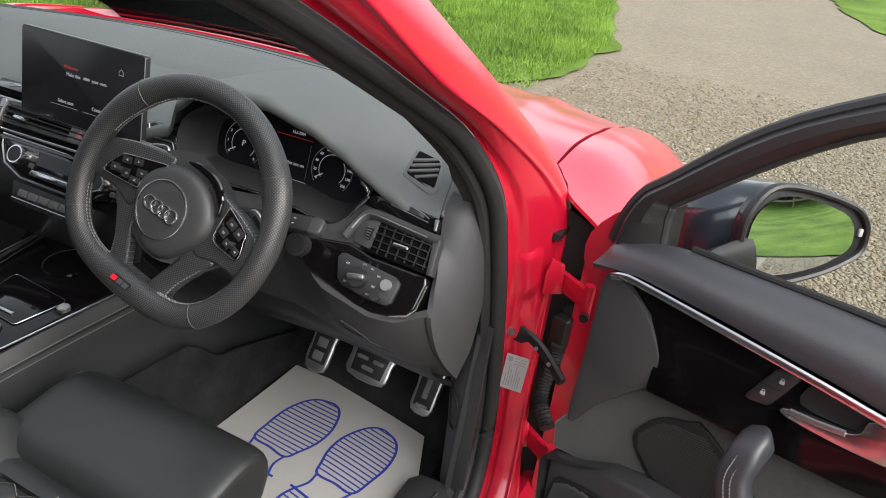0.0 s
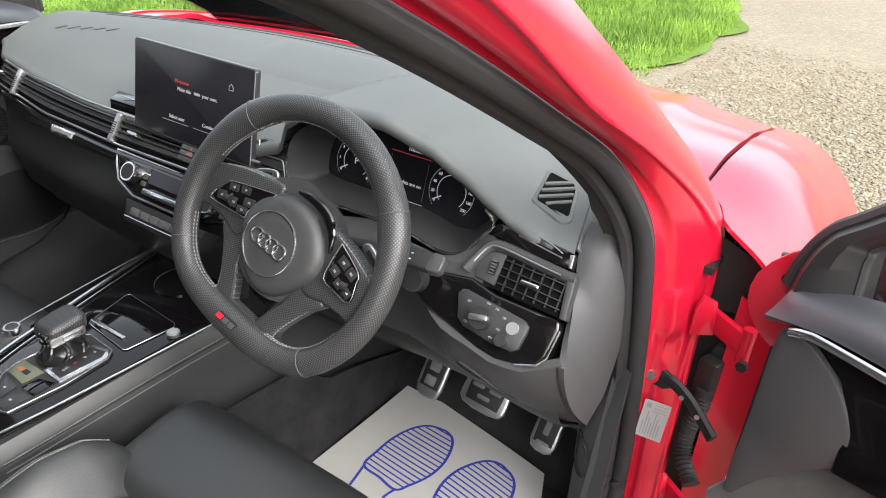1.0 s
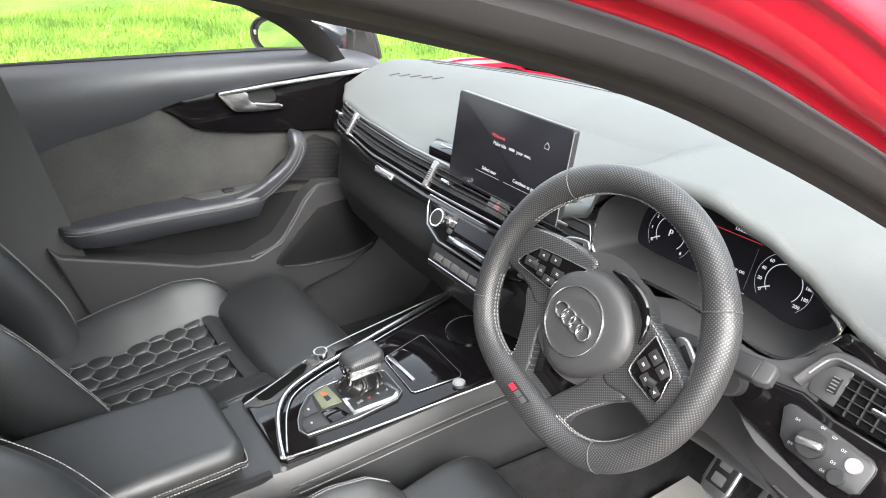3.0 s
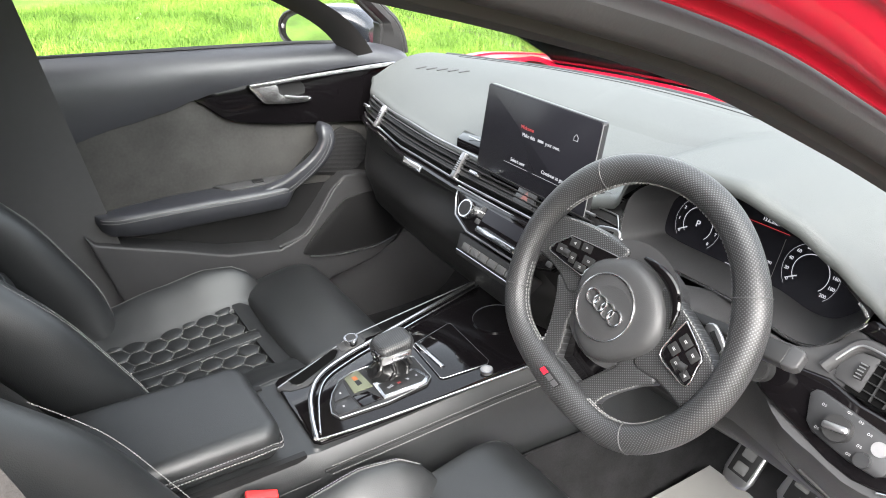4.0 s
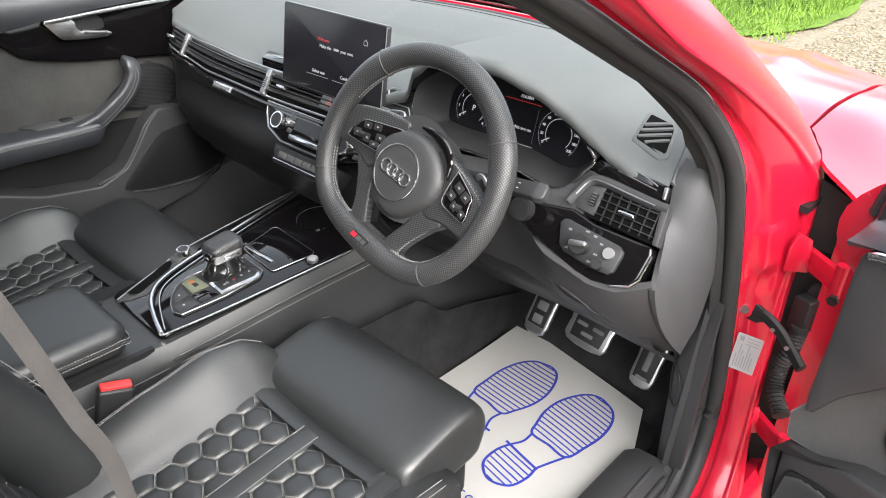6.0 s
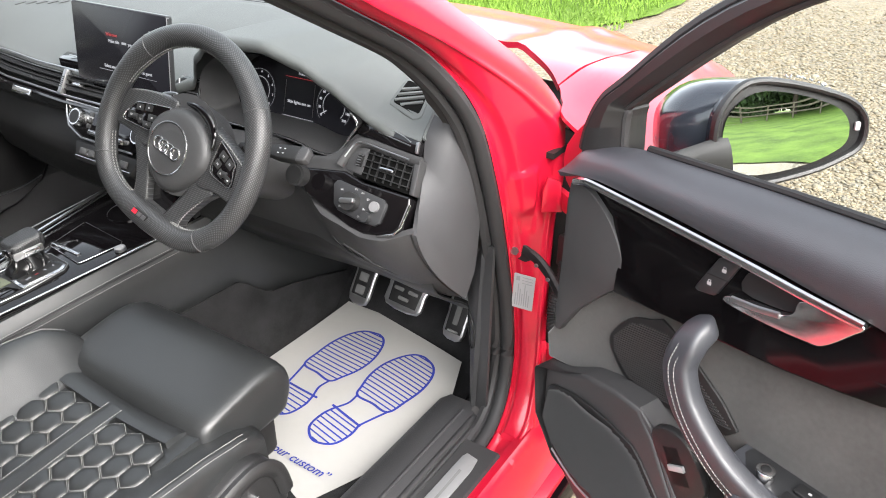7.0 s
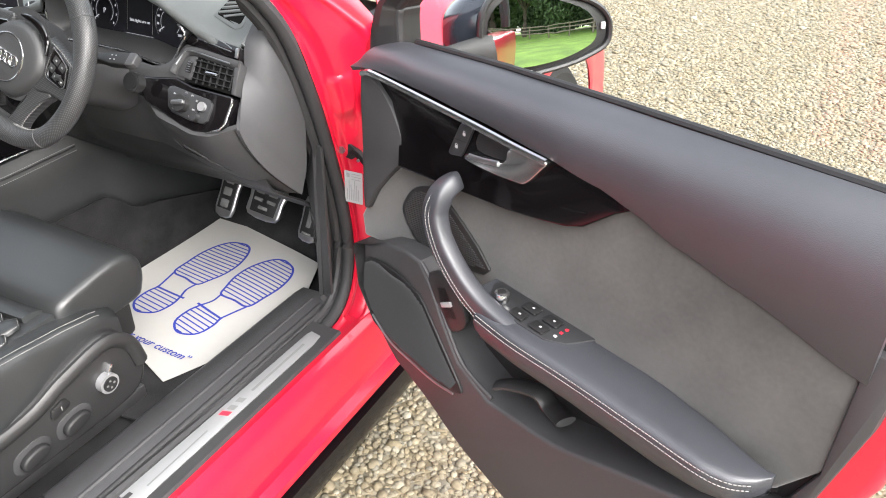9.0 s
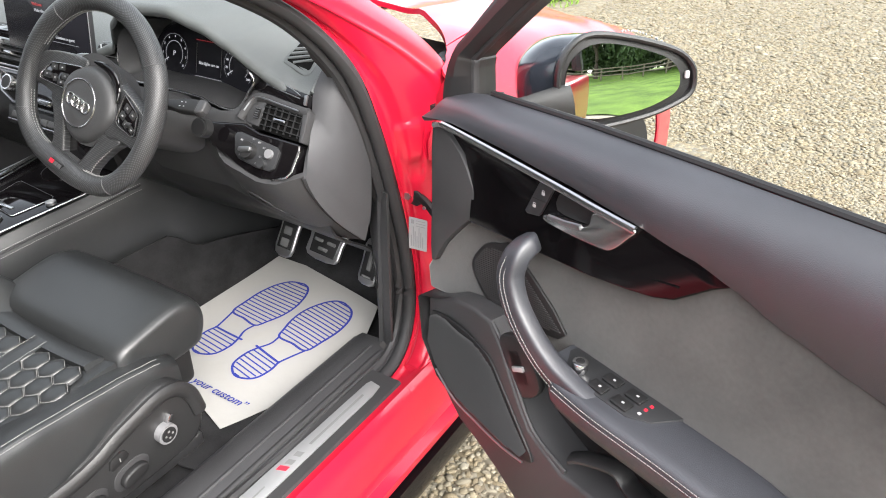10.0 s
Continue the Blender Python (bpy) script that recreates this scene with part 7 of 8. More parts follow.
    # lower moulding with pocket and speaker
    low = [(-0.046, 0.606), (0.010, 0.628), (0.063, 0.660), (0.120, 0.676), (0.167, 0.680), (0.200, 0.652), (0.234, 0.607), (0.277, 0.556), (0.348, 0.528), (0.477, 0.546), (0.576, 0.580), (0.660, 0.606), (0.745, 0.632),
           (0.765, 0.655), (0.700, 0.44), (0.62, 0.366), (0.45, 0.350), (0.318, 0.378), (0.206, 0.412), (0.095, 0.428), (0.009, 0.462), (-0.035, 0.520)]
    def lean(u):
        return lerp_table(u, [(-0.06, -0.030), (-0.02, 0.000), (0.10, 0.022), (0.28, 0.042), (0.50, 0.048), (0.78, 0.040)])[0]

    def leaning(bm, at):
        """Bend a plate so that its front follows the moulding's curve."""
        for v in bm.verts:
            if v.co.z > at - 0.02:
                v.co.z += lean(v.co.x) - 0.032
        return bm

    bm = slab(low, -0.034, 0.032, 0.016, 4)
    bmesh.ops.subdivide_edges(bm, edges=[e for e in bm.edges if e.calc_length() > 0.05], cuts=2, use_grid_fill=True)
    lm = put("lower_moulding", leaning(bm, 0.032), TRIM, d, "dark grey plastic lower door moulding")
    # Flat black panel paints in the shade inside the pocket.
    put("door_pocket", slab([(0.16, 0.67), (0.30, 0.69), (0.60, 0.67), (0.74, 0.64), (0.66, 0.59), (0.40, 0.50), (0.28, 0.52), (0.20, 0.62)], -0.027, -0.021), BLACK, d, "flat black panel standing in for the shaded door pocket")
    holder = [(0.352, 0.556, 0.030), (0.372, 0.566, 0.020), (0.412, 0.572, 0.006), (0.432, 0.560, 0.004), (0.452, 0.562, 0.010), (0.476, 0.570, 0.020)]
    if driver:
        put("bottle_rest", tube(spline(holder, 6), 0.006, 0.016, 10), SATIN, d, "moulded bottle rest in the pocket")
    gp2 = [(-0.014, 0.578), (0.010, 0.596), (0.056, 0.612), (0.100, 0.619), (0.147, 0.617), (0.185, 0.606), (0.282, 0.520), (0.270, 0.500), (0.200, 0.486), (0.132, 0.478), (0.050, 0.478), (0.005, 0.490), (-0.022, 0.520)]
    g2 = put("lower_grille", leaning(slab(smooth_poly([(u * 1.03 - 0.003, 0.55 + (v - 0.55) * 1.07) for u, v in gp2], 3), 0.030, 0.035, 0.003), 0.032), BLACK, d, "ribbed black bass speaker grille")
    for k in range(46 if driver else 0):
        b = 0.455 + 0.0036 * k
        s0, s1 = chord(gp2, (0.13, b), (0.99, 0.125)) if chord_hits(gp2, (0.13, b), (0.99, 0.125)) else (0, 0)
        if s1 - s0 > 0.006:
            rows = [[(0.13 + 0.99 * s, b + 0.125 * s + q, lean(0.13 + 0.99 * s) + w) for q, w in ((-0.0010, 0.0032), (0.0, 0.0070), (0.0010, 0.0032))] for s in [s0 + (s1 - s0) * i / 8 for i in range(9)]]
            bm = bmesh.new()
            skin(bm, rows, closed=False, cap=False)
            put("grille_rib", bm, TRIM2, g2)
    put("grille_trim", tube(spline([(u, v, lean(u) + 0.005) for u, v in ((0.010, 0.478), (0.08, 0.468), (0.15, 0.470), (0.22, 0.480), (0.276, 0.494))], 5), 0.0020, None, 6), STEEL, g2)
    put("moulding_crease", tube(spline([(u, v, lean(u) - 0.006) for u, v in ((0.168, 0.676), (0.205, 0.650), (0.24, 0.603), (0.285, 0.553), (0.352, 0.533))], 5), 0.004, None, 8), TRIM, lm)
    # armrest and grab handle, one padded bar
    secs = []
    for k in range(49):
        u = 0.292 + 0.448 * k / 48
        wi = lerp_table(u, [(0.29, -0.030), (0.555, -0.030), (0.644, -0.016), (0.74, 0.006)])[0]
        wo = lerp_table(u, [(0.29, 0.030), (0.33, 0.060), (0.40, 0.063), (0.50, 0.060), (0.60, 0.061), (0.68, 0.061), (0.712, 0.052), (0.732, 0.034), (0.740, 0.016)])[0]
        topv = lerp_table(u, [(0.29, 0.694), (0.36, 0.691), (0.62, 0.692), (0.74, 0.690)])[0]
        h = lerp_table(u, [(0.29, 0.030), (0.33, 0.060), (0.62, 0.062), (0.71, 0.050), (0.74, 0.030)])[0]
        ring = []
        for q in range(24):
            a = 2 * math.pi * q / 24
            cx, cy = math.cos(a), math.sin(a)
            cx, cy = math.copysign(abs(cx) ** 0.42, cx), math.copysign(abs(cy) ** 0.42, cy)
            ring.append((u, topv - h / 2 + h / 2 * cy, (wi + wo) / 2 + (wo - wi) / 2 * cx - 0.010 * (cy < 0) * (cx > 0)))
        secs.append(ring)
    bm = bmesh.new()
    skin(bm, secs)
    bmesh.ops.recalc_face_normals(bm, faces=bm.faces)
    ar = put("armrest", bm, DOORSKIN, d, "padded leather door armrest")
    gh = spline([(0.226, 0.836, 0.010), (0.228, 0.834, 0.026), (0.227, 0.822, 0.040), (0.226, 0.793, 0.047), (0.246, 0.752, 0.048), (0.290, 0.711, 0.046), (0.335, 0.686, 0.040), (0.40, 0.668, 0.032)], 8)
    if not driver:
        gh = [q + Vector((-0.012, -0.034, 0)) * max(0, 1 - i / 40) for i, q in enumerate(gh)]
    gr = put("grab_handle", tube(gh, lambda f: 0.0140, lambda f: 0.0180 * min(1, 0.66 + 3 * f), 24, up=(0.9, 0.43, 0), power=0.5), DOORSKIN, d, "stitched leather grab handle")
    for off in (-0.002, 0.0055):
        line = []
        for i in range(10, len(gh) - 8):
            t = (gh[i + 1] - gh[i - 1]).normalized()
            line.append(gh[i] + t.cross(Vector((0, 0, 1))).normalized() * (off + 0.010 * max(0, i - 30) / 20) + Vector((0, 0, 0.0143)))
        put("handle_stitching", dashes(line, 0.0007), STITCH, gr)
        rest = spline([(0.330, 0.6865, 0.0600), (0.40, 0.6850, 0.0632), (0.50, 0.6855, 0.0602), (0.60, 0.6865, 0.0612), (0.68, 0.686, 0.0610), (0.712, 0.685, 0.0520), (0.732, 0.685, 0.0345)], 8)
        put("armrest_stitching", dashes([q + Vector((0, -0.9 * off - 0.003, 0.0004 + 0.15 * off)) for q in rest], 0.0007), STITCH, ar)
    # switch panel lying in the armrest's top
    SWm = axes((0.40, 0.6920, 0.006), (1, 0.0, 0), (0, 0.03, -1.0), (0, 1.0, 0.03))

    def top_put(nm, bm, mat, parent=d, lab=""):
        bmesh.ops.transform(bm, matrix=SWm, verts=bm.verts)
        return put(nm, bm, mat, parent, lab)
    if driver:
        swp = top_put("switch_panel", slab([(-0.073, -0.029), (0.029, -0.027), (0.056, -0.012), (0.081, 0.034), (-0.02, 0.030), (-0.099, 0.026), (-0.102, 0.010)], -0.006, 0.0015, 0.0012), SWITCH, d, "charcoal window switch panel")
        kn = top_put("mirror_knob", slab(disc(-0.064, -0.010, 0.0110, 28), 0.001, 0.0175, 0.003), CHROME, swp, "bright mirror adjuster knob")
        top_put("knob_cap", slab(disc(-0.064, -0.010, 0.0060, 20), 0.0170, 0.0185, 0.001), BLACK, swp)
        for u, v in ((-0.026, -0.015), (-0.022, 0.008), (0.012, -0.015), (0.016, 0.008)):
            top_put("window_switch", slab(rounded(u, v, 0.026, 0.018, 0.003), 0.001, 0.0055, 0.002), BLACK, swp)
            top_put("key_symbol", slab(rounded(u + 0.002, v, 0.0038, 0.0030, 0.0008), 0.0055, 0.0058), WHITE, swp)
        for u, v in ((0.037, -0.011), (0.038, 0.000), (0.039, 0.010)):
            top_put("child_lock_light", slab(rounded(u, v, 0.0046, 0.0044, 0.0008), 0.0015, 0.0022), REDINK if v > -0.005 else WHITE, swp)
        put("switch_bed", slab(smooth_poly([(0.196, 0.664), (0.216, 0.686), (0.250, 0.680), (0.284, 0.634), (0.262, 0.600), (0.236, 0.604)], 4), 0.020, 0.0335, 0.003), SATIN, d)
        bo = put("boot_switch", slab([(0.214, 0.660), (0.236, 0.672), (0.266, 0.626), (0.240, 0.612)], 0.030, 0.0335, 0.002), BLACK, d, "boot release switch")
        put("switch_edge", slab([(0.229, 0.640), (0.250, 0.652), (0.254, 0.645), (0.233, 0.633)], 0.033, 0.0375, 0.001), LABEL, bo)
    else:
        swp = top_put("switch_panel", slab([(-0.090, 0.018), (0.080, 0.022), (0.050, -0.018), (-0.075, -0.016)], -0.006, 0.004, 0.003), TRIM2, d, "grey window switch panel")
        top_put("window_switch", slab(rounded(-0.02, 0.0, 0.026, 0.018, 0.003), 0.003, 0.009, 0.003), BLACK, swp)
    # window frame and glass
    outer = spline([(-0.056, 0.935, 0), (-0.049, 0.978, 0), (-0.030, 1.020, 0), (0.002, 1.052, 0), (0.130, 1.165, 0), (0.35, 1.276, 0), (0.55, 1.345, 0), (0.75, 1.385, 0), (0.90, 1.390, 0)], 6)
    innr = spline([(0.020, 0.955, 0), (0.017, 0.990, 0), (0.017, 1.016, 0), (0.034, 1.040, 0), (0.190, 1.166, 0), (0.385, 1.252, 0), (0.56, 1.312, 0), (0.74, 1.348, 0), (0.845, 1.350, 0)], 6)
    bm = bmesh.new()
    rows = []
    for a, b in zip(outer, innr):
        rows.append([(a.x, a.y, -0.095), (a.x, a.y, -0.060), (a.x * 0.75 + b.x * 0.25, a.y * 0.75 + b.y * 0.25, -0.036), (a.x * 0.4 + b.x * 0.6, a.y * 0.4 + b.y * 0.6, -0.034), (b.x, b.y, -0.050), (b.x, b.y, -0.095)])
    skin(bm, rows)
    bmesh.ops.recalc_face_normals(bm, faces=bm.faces)
    wf = put("window_frame", bm, SATIN, d, "black window frame")
    put("frame_seal", tube([(p.x, p.y, -0.062) for p in outer[2:]], 0.009, 0.010, 8), RUBBER, wf)
    put("inner_frame_seal", tube([(p.x, p.y, -0.055) for p in innr], 0.005, 0.007, 8), RUBBER, wf)
    put("frame_post", slab([(0.845, 0.99), (0.90, 0.99), (0.90, 1.39), (0.845, 1.350)], -0.095, -0.045, 0.005), TRIM, wf)
    bm = bmesh.new()
    bm.faces.new([bm.verts.new((u, v, -0.076)) for u, v in ((0.014, 0.950), (0.06, 0.972), (0.848, 0.985), (0.848, 1.352), (0.74, 1.350), (0.56, 1.314), (0.385, 1.254), (0.190, 1.168), (0.032, 1.042), (0.015, 1.016))])
    g = put("window_glass", bm, GLASS, d, "clear side window")
    g.visible_shadow = False

    # mirror on its foot, glass turned towards the driver
    MA = radians(24 if driver else 18)
    MM = axes((0.105, 0.976, -0.285), (math.sin(MA), 0, -math.cos(MA)), (0, 1, 0), (math.cos(MA), 0, math.sin(MA))) @ Matrix.Rotation(radians(-7.5 if driver else 4), 4, "X")
    mo = smooth_poly([(-0.114, -0.012), (-0.108, 0.034), (-0.074, 0.067), (-0.010, 0.064), (0.078, 0.041), (0.112, 0.016), (0.119, -0.010), (0.114, -0.030), (0.092, -0.044), (0.040, -0.062), (-0.050, -0.076), (-0.104, -0.068)], 4)
    bm = bmesh.new()
    rings = []
    for f, z, ext in ((0.93, -0.002, 1.0), (1.0, 0.0, 1.0), (1.0, -0.014, 1.0), (1.0, -0.030, 1.22), (0.98, -0.065, 1.38), (0.90, -0.110, 1.40), (0.70, -0.145, 1.3), (0.30, -0.160, 1.0)):
        rings.append([(u * f * (ext if u < 0 else 1.0), v * f * (1 - 1.1 * (ext - 1) * abs(u) / 0.1 * 0.30 if u < 0 else 1.0), z) for u, v in mo])
    skin(bm, rings)
    bmesh.ops.recalc_face_normals(bm, faces=bm.faces)
    bmesh.ops.transform(bm, matrix=MM, verts=bm.verts)
    mh = put("door_mirror", bm, SHELL, d, "gloss black door mirror with raindrops")
    bm = slab([(u * 0.94, v * 0.92) for u, v in mo], -0.004, 0.0015, 0.001)
    bmesh.ops.transform(bm, matrix=MM, verts=bm.verts)
    put("mirror_bezel", bm, BLACK, mh)
    gl = smooth_poly([(-0.088, -0.050), (-0.100, -0.010), (-0.094, 0.028), (-0.062, 0.053), (-0.010, 0.051), (0.060, 0.031), (0.086, 0.011), (0.0925, -0.008), (0.090, -0.022), (0.074, -0.034), (0.030, -0.050), (-0.040, -0.060)], 3)
    bm = bmesh.new()
    skin(bm, [[(u * f, v * f, 0.0085 - f * f * (u * u + v * v) / 2.2) for u, v in gl] for f in (1.0, 0.8, 0.6, 0.4, 0.2, 0.03)], cap=False)
    bm.faces.new([v for v in bm.verts][-len(gl):])
    bmesh.ops.recalc_face_normals(bm, faces=bm.faces)
    if sum(f.normal.z for f in bm.faces) < 0:
        bmesh.ops.reverse_faces(bm, faces=bm.faces)
    bmesh.ops.transform(bm, matrix=MM, verts=bm.verts)
    put("mirror_glass", bm, MIRROR, mh, "clear mirror glass")
    rim_pts = [MM @ Vector((u * 0.985, v * 0.985, 0.002)) for u, v in mo]
    put("mirror_rim", tube(rim_pts, 0.005, 0.008, 8, True, MM.to_3x3() @ Vector((0, 0, 1))), SATIN, mh)
    bm = slab(rounded(0.104, 0.0, 0.008, 0.012, 0.002), 0.002, 0.006, 0.001)
    bmesh.ops.transform(bm, matrix=MM, verts=bm.verts)
    put("warning_light", bm, WHITE, mh)
    put("mirror_foot", tube([(0.045, 0.935, -0.085), (0.055, 0.930, -0.13), (0.075, 0.935, -0.20)], lambda f: 0.030 + 0.01 * f, 0.016, 14), BLACK, mh)
    rng = random.Random(4)
    for k in range(90):
        a, b = rng.uniform(-0.1, 0.1), rng.uniform(-0.05, 0.05)
        z = -0.03 - rng.random() * 0.06
        q = MM @ Vector((-0.138 + 0.02 * abs(b) / 0.05, b * 0.9, z - 0.01)) if k % 2 else MM @ Vector((a, 0.069 - 0.05 * (a / 0.11) ** 2, -0.012 - rng.random() * 0.02))
        put("water_drop", slab(disc(0, 0, 0.0016, 7), -0.0005, 0.0012, 0.0005), GLASSDROP, mh).location = (0, 0, 0)
        mh.children[-1].data.transform(Matrix.Translation(m @ q - m @ Vector((0, 0, 0))))
    return d


GLASSDROP = material("water_drops", (0.5, 0.52, 0.52), 0.05, 0.6, 0, 0.8, 0.05, 30)
build_door("front_door", "open red car door with black leather and grey suede trim", DOOR, True)
PDOOR = Matrix(((0, 0, 1, -0.690), (-1, 0, 0, 0.135), (0, 1, 0, 0.032), (0, 0, 0, 1)))
build_door("passenger_door", "closed car door with grey suede and black leather trim", PDOOR, False)

# ---- floor, paper mat, pedals ----
def floor_z(y):
    return lerp_table(y, [(-1.2, 0.285), (0.12, 0.275), (0.26, 0.285), (0.45, 0.42), (0.58, 0.62)])[0]


tagged(part("car_floor", sheet(lambda u, v: (-0.73 + 1.44 * u, -1.95 + 2.55 * v, floor_z(-1.95 + 2.55 * v)), 20, 60, 0.02), CARPET), "black car carpet", "carpet", kind="structure")
tagged(part("rubber_mat", slab(smooth_poly([(0.17, 0.37), (0.40, 0.38), (0.64, 0.30), (0.645, -0.20), (0.60, -0.30), (0.20, -0.30), (0.16, 0.0)], 5), 0.2855, 0.293, 0.003), CARPET), "black carpet floor mat under the paper mat", "floor mat")


def mat_z(x, y):
    return 0.302 + 0.060 * max(0.0, y + 0.05) + 0.004 * math.sin(14 * x + 3 * y) * math.sin(9 * y) + 0.06 * max(0, x - 0.60) * max(0, y)


def mat_f(u, v):
    """The sheet's plan: its outer edge bows along the sill."""
    left = Vector((*lerp_table(v, [(0.0, 0.262, -0.110), (0.35, 0.228, 0.030), (1.0, 0.243, 0.338)]), 0))
    right = Vector((*lerp_table(v, [(0.0, 0.570, -0.205), (0.25, 0.622, -0.080), (0.5, 0.648, 0.050), (0.75, 0.645, 0.165), (1.0, 0.604, 0.270)]), 0))
    a = left.lerp(right, u)
    return a.x, a.y, mat_z(a.x, a.y)


paper = tagged(part("paper_mat", sheet(mat_f, 24, 24, 0.001), PAPER), "white paper floor mat with blue printed footprints and words", "floor mat")


def on_mat(x, y):
    return Vector((x, y, mat_z(x, y) + 0.0012))


def ribbon(pts, wid, name):
    """An inked line on the mat through the given places."""
    rows = []
    P = spline([(x, y, 0) for x, y in pts], 8)
    for i, p in enumerate(P):
        t = (P[min(i + 1, len(P) - 1)] - P[max(i - 1, 0)])
        n = Vector((-t.y, t.x, 0)).normalized() * wid * 1.3
        rows.append([on_mat(p.x + n.x, p.y + n.y), on_mat(p.x - n.x, p.y - n.y)])
    bm = bmesh.new()
    skin(bm, rows, closed=False, cap=False)
    bmesh.ops.recalc_face_normals(bm, faces=bm.faces)
    return part(name, bm, INK, paper)


def print_foot(toe, heel_end, side):
    """One shoe print: an outline for sole and heel, with bars across."""
    length = math.hypot(toe[0] - heel_end[0], toe[1] - heel_end[1])
    f = ((toe[0] - heel_end[0]) / length, (toe[1] - heel_end[1]) / length)

    def tr(u, v):
        u *= side
        return heel_end[0] + f[0] * v * length + f[1] * u * length, heel_end[1] + f[1] * v * length - f[0] * u * length
    sole = [(-0.02, 1.0), (0.09, 0.970), (0.160, 0.885), (0.196, 0.750), (0.194, 0.600), (0.172, 0.462), (0.04, 0.452), (-0.092, 0.442), (-0.135, 0.520), (-0.176, 0.640), (-0.180, 0.770), (-0.140, 0.900), (-0.085, 0.975), (-0.02, 1.0)]
    heel = [(0.116, 0.272), (0.134, 0.18), (0.108, 0.060), (0.0, 0.0), (-0.108, 0.060), (-0.134, 0.18), (-0.116, 0.272)]
    ribbon([tr(*p) for p in sole], 0.0021, "shoe_outline")
    ribbon([tr(*p) for p in heel], 0.0021, "heel_outline")
    ribbon([tr(-0.150, 0.280), tr(0.0, 0.272), tr(0.130, 0.268)], 0.0021, "heel_outline")
    ribbon([tr(0.172, 0.462), tr(0.142, 0.36), tr(0.118, 0.272)], 0.0020, "shoe_outline")
    ribbon([tr(-0.092, 0.442), tr(-0.082, 0.36), tr(-0.114, 0.278)], 0.0020, "shoe_outline")
    for i in range(15):
        v = 0.485 + 0.0355 * i
        a, b = lerp_table(v, [(0.44, -0.092, 0.170), (0.52, -0.133, 0.182), (0.64, -0.173, 0.193), (0.77, -0.176, 0.190), (0.89, -0.142, 0.154), (0.97, -0.085, 0.085), (1.0, -0.02, 0.0)])
        ribbon([tr(a, v), tr((a + b) / 2, v), tr(b, v)], 0.0013, "sole_bar")
    for i in range(7):
        v = 0.240 - 0.038 * i
        a = lerp_table(v, [(0.0, 0.01), (0.055, 0.102), (0.18, 0.132), (0.295, 0.115)])[0]
        ribbon([tr(-a, v), tr(0, v), tr(a, v)], 0.0013, "heel_bar")


print_foot((0.383, 0.253), (0.352, -0.069), -1)
print_foot((0.534, 0.236), (0.482, -0.078), 1)
TM = axes(on_mat(0.410, -0.136) + Vector((0, 0, 0.0008)), (0.995, -0.01, 0), (0.01, 0.995, 0), (0, 0, 1))
lettering("\u201cThank you for your custom\u201d", 0.027, TM, INK, paper, "printed_words", "CENTER", 0.0003, 0.25)


def pedal(name, label, m, w, h, pads):
    p = thing(name, m.translation, label, "pedal", "pedals")
    part("pedal_plate", slab(smooth_poly([(-w * 0.42, -h / 2), (w * 0.42, -h / 2), (w / 2, 0), (w * 0.46, h / 2), (-w * 0.46, h / 2), (-w / 2, 0)], 3), 0, 0.012, 0.006, 3), STEEL, p, "brushed steel pedal plate", m)
    part("pedal_rubber", slab([(-w * 0.36, -h * 0.38), (w * 0.36, -h * 0.38), (w * 0.40, h * 0.38), (-w * 0.40, h * 0.38)], 0.011, 0.0135, 0.001), BLACK, p, m=m)
    for u, v, a, b in pads:
        part("pedal_stud", slab(rounded(u * w, v * h, a * w, b * h, 0.003), 0.013, 0.0155, 0.001), GREYINK, p, m=m)
    part("pedal_arm", tube([m @ Vector((0, h * 0.4, 0)), m @ Vector((0, h * 0.4 + 0.03, -0.03)), m @ Vector((0, h * 0.4 + 0.16, -0.05))], 0.010, 0.014, 10), BLACK, p)


studs = [(-0.19, 0.22, 0.26, 0.10), (0.19, 0.22, 0.26, 0.10), (-0.19, 0.0, 0.26, 0.10), (0.19, 0.0, 0.26, 0.10), (0.0, -0.22, 0.28, 0.10)]
pedal("brake_pedal", "brushed steel brake pedal with black rubber studs", axes((0.466, 0.268, 0.456), (0.995, 0.0, -0.08), (0.06, 0.55, 0.83), (0.04, -0.83, 0.55)), 0.098, 0.084, studs)
pedal("accelerator_pedal", "brushed steel accelerator pedal", axes((0.602, 0.262, 0.448), (0.995, 0.0, -0.08), (0.05, 0.45, 0.89), (0.05, -0.89, 0.45)), 0.052, 0.100, [(0, 0.05, 0.24, 0.5), (0, -0.35, 0.5, 0.06)])
pedal("footrest", "brushed steel footrest beside the brake pedal", axes((0.345, 0.275, 0.452), (0.995, 0.0, -0.06), (0.05, 0.5, 0.86), (0.05, -0.86, 0.5)), 0.058, 0.125, [(0, 0.22, 0.42, 0.16), (0, -0.02, 0.42, 0.16), (0, -0.26, 0.42, 0.16)])
part("hood_release", slab(smooth_poly([(-0.018, -0.04), (0.018, -0.04), (0.022, 0.03), (0.0, 0.045), (-0.020, 0.03)], 4), 0, 0.012, 0.005, 3), TRIM, car, "bonnet release lever", axes((0.722, 0.155, 0.46), (0.2, -0.98, 0), (0, 0, 1), (-0.98, -0.2, 0)))
# seat belt hanging at the B-pillar beside the driver's seat
sb_ = thing("seat_belt", (0.69, -0.82, 0.4), "dark woven seat belt hanging beside the driver's seat", "seat belt")
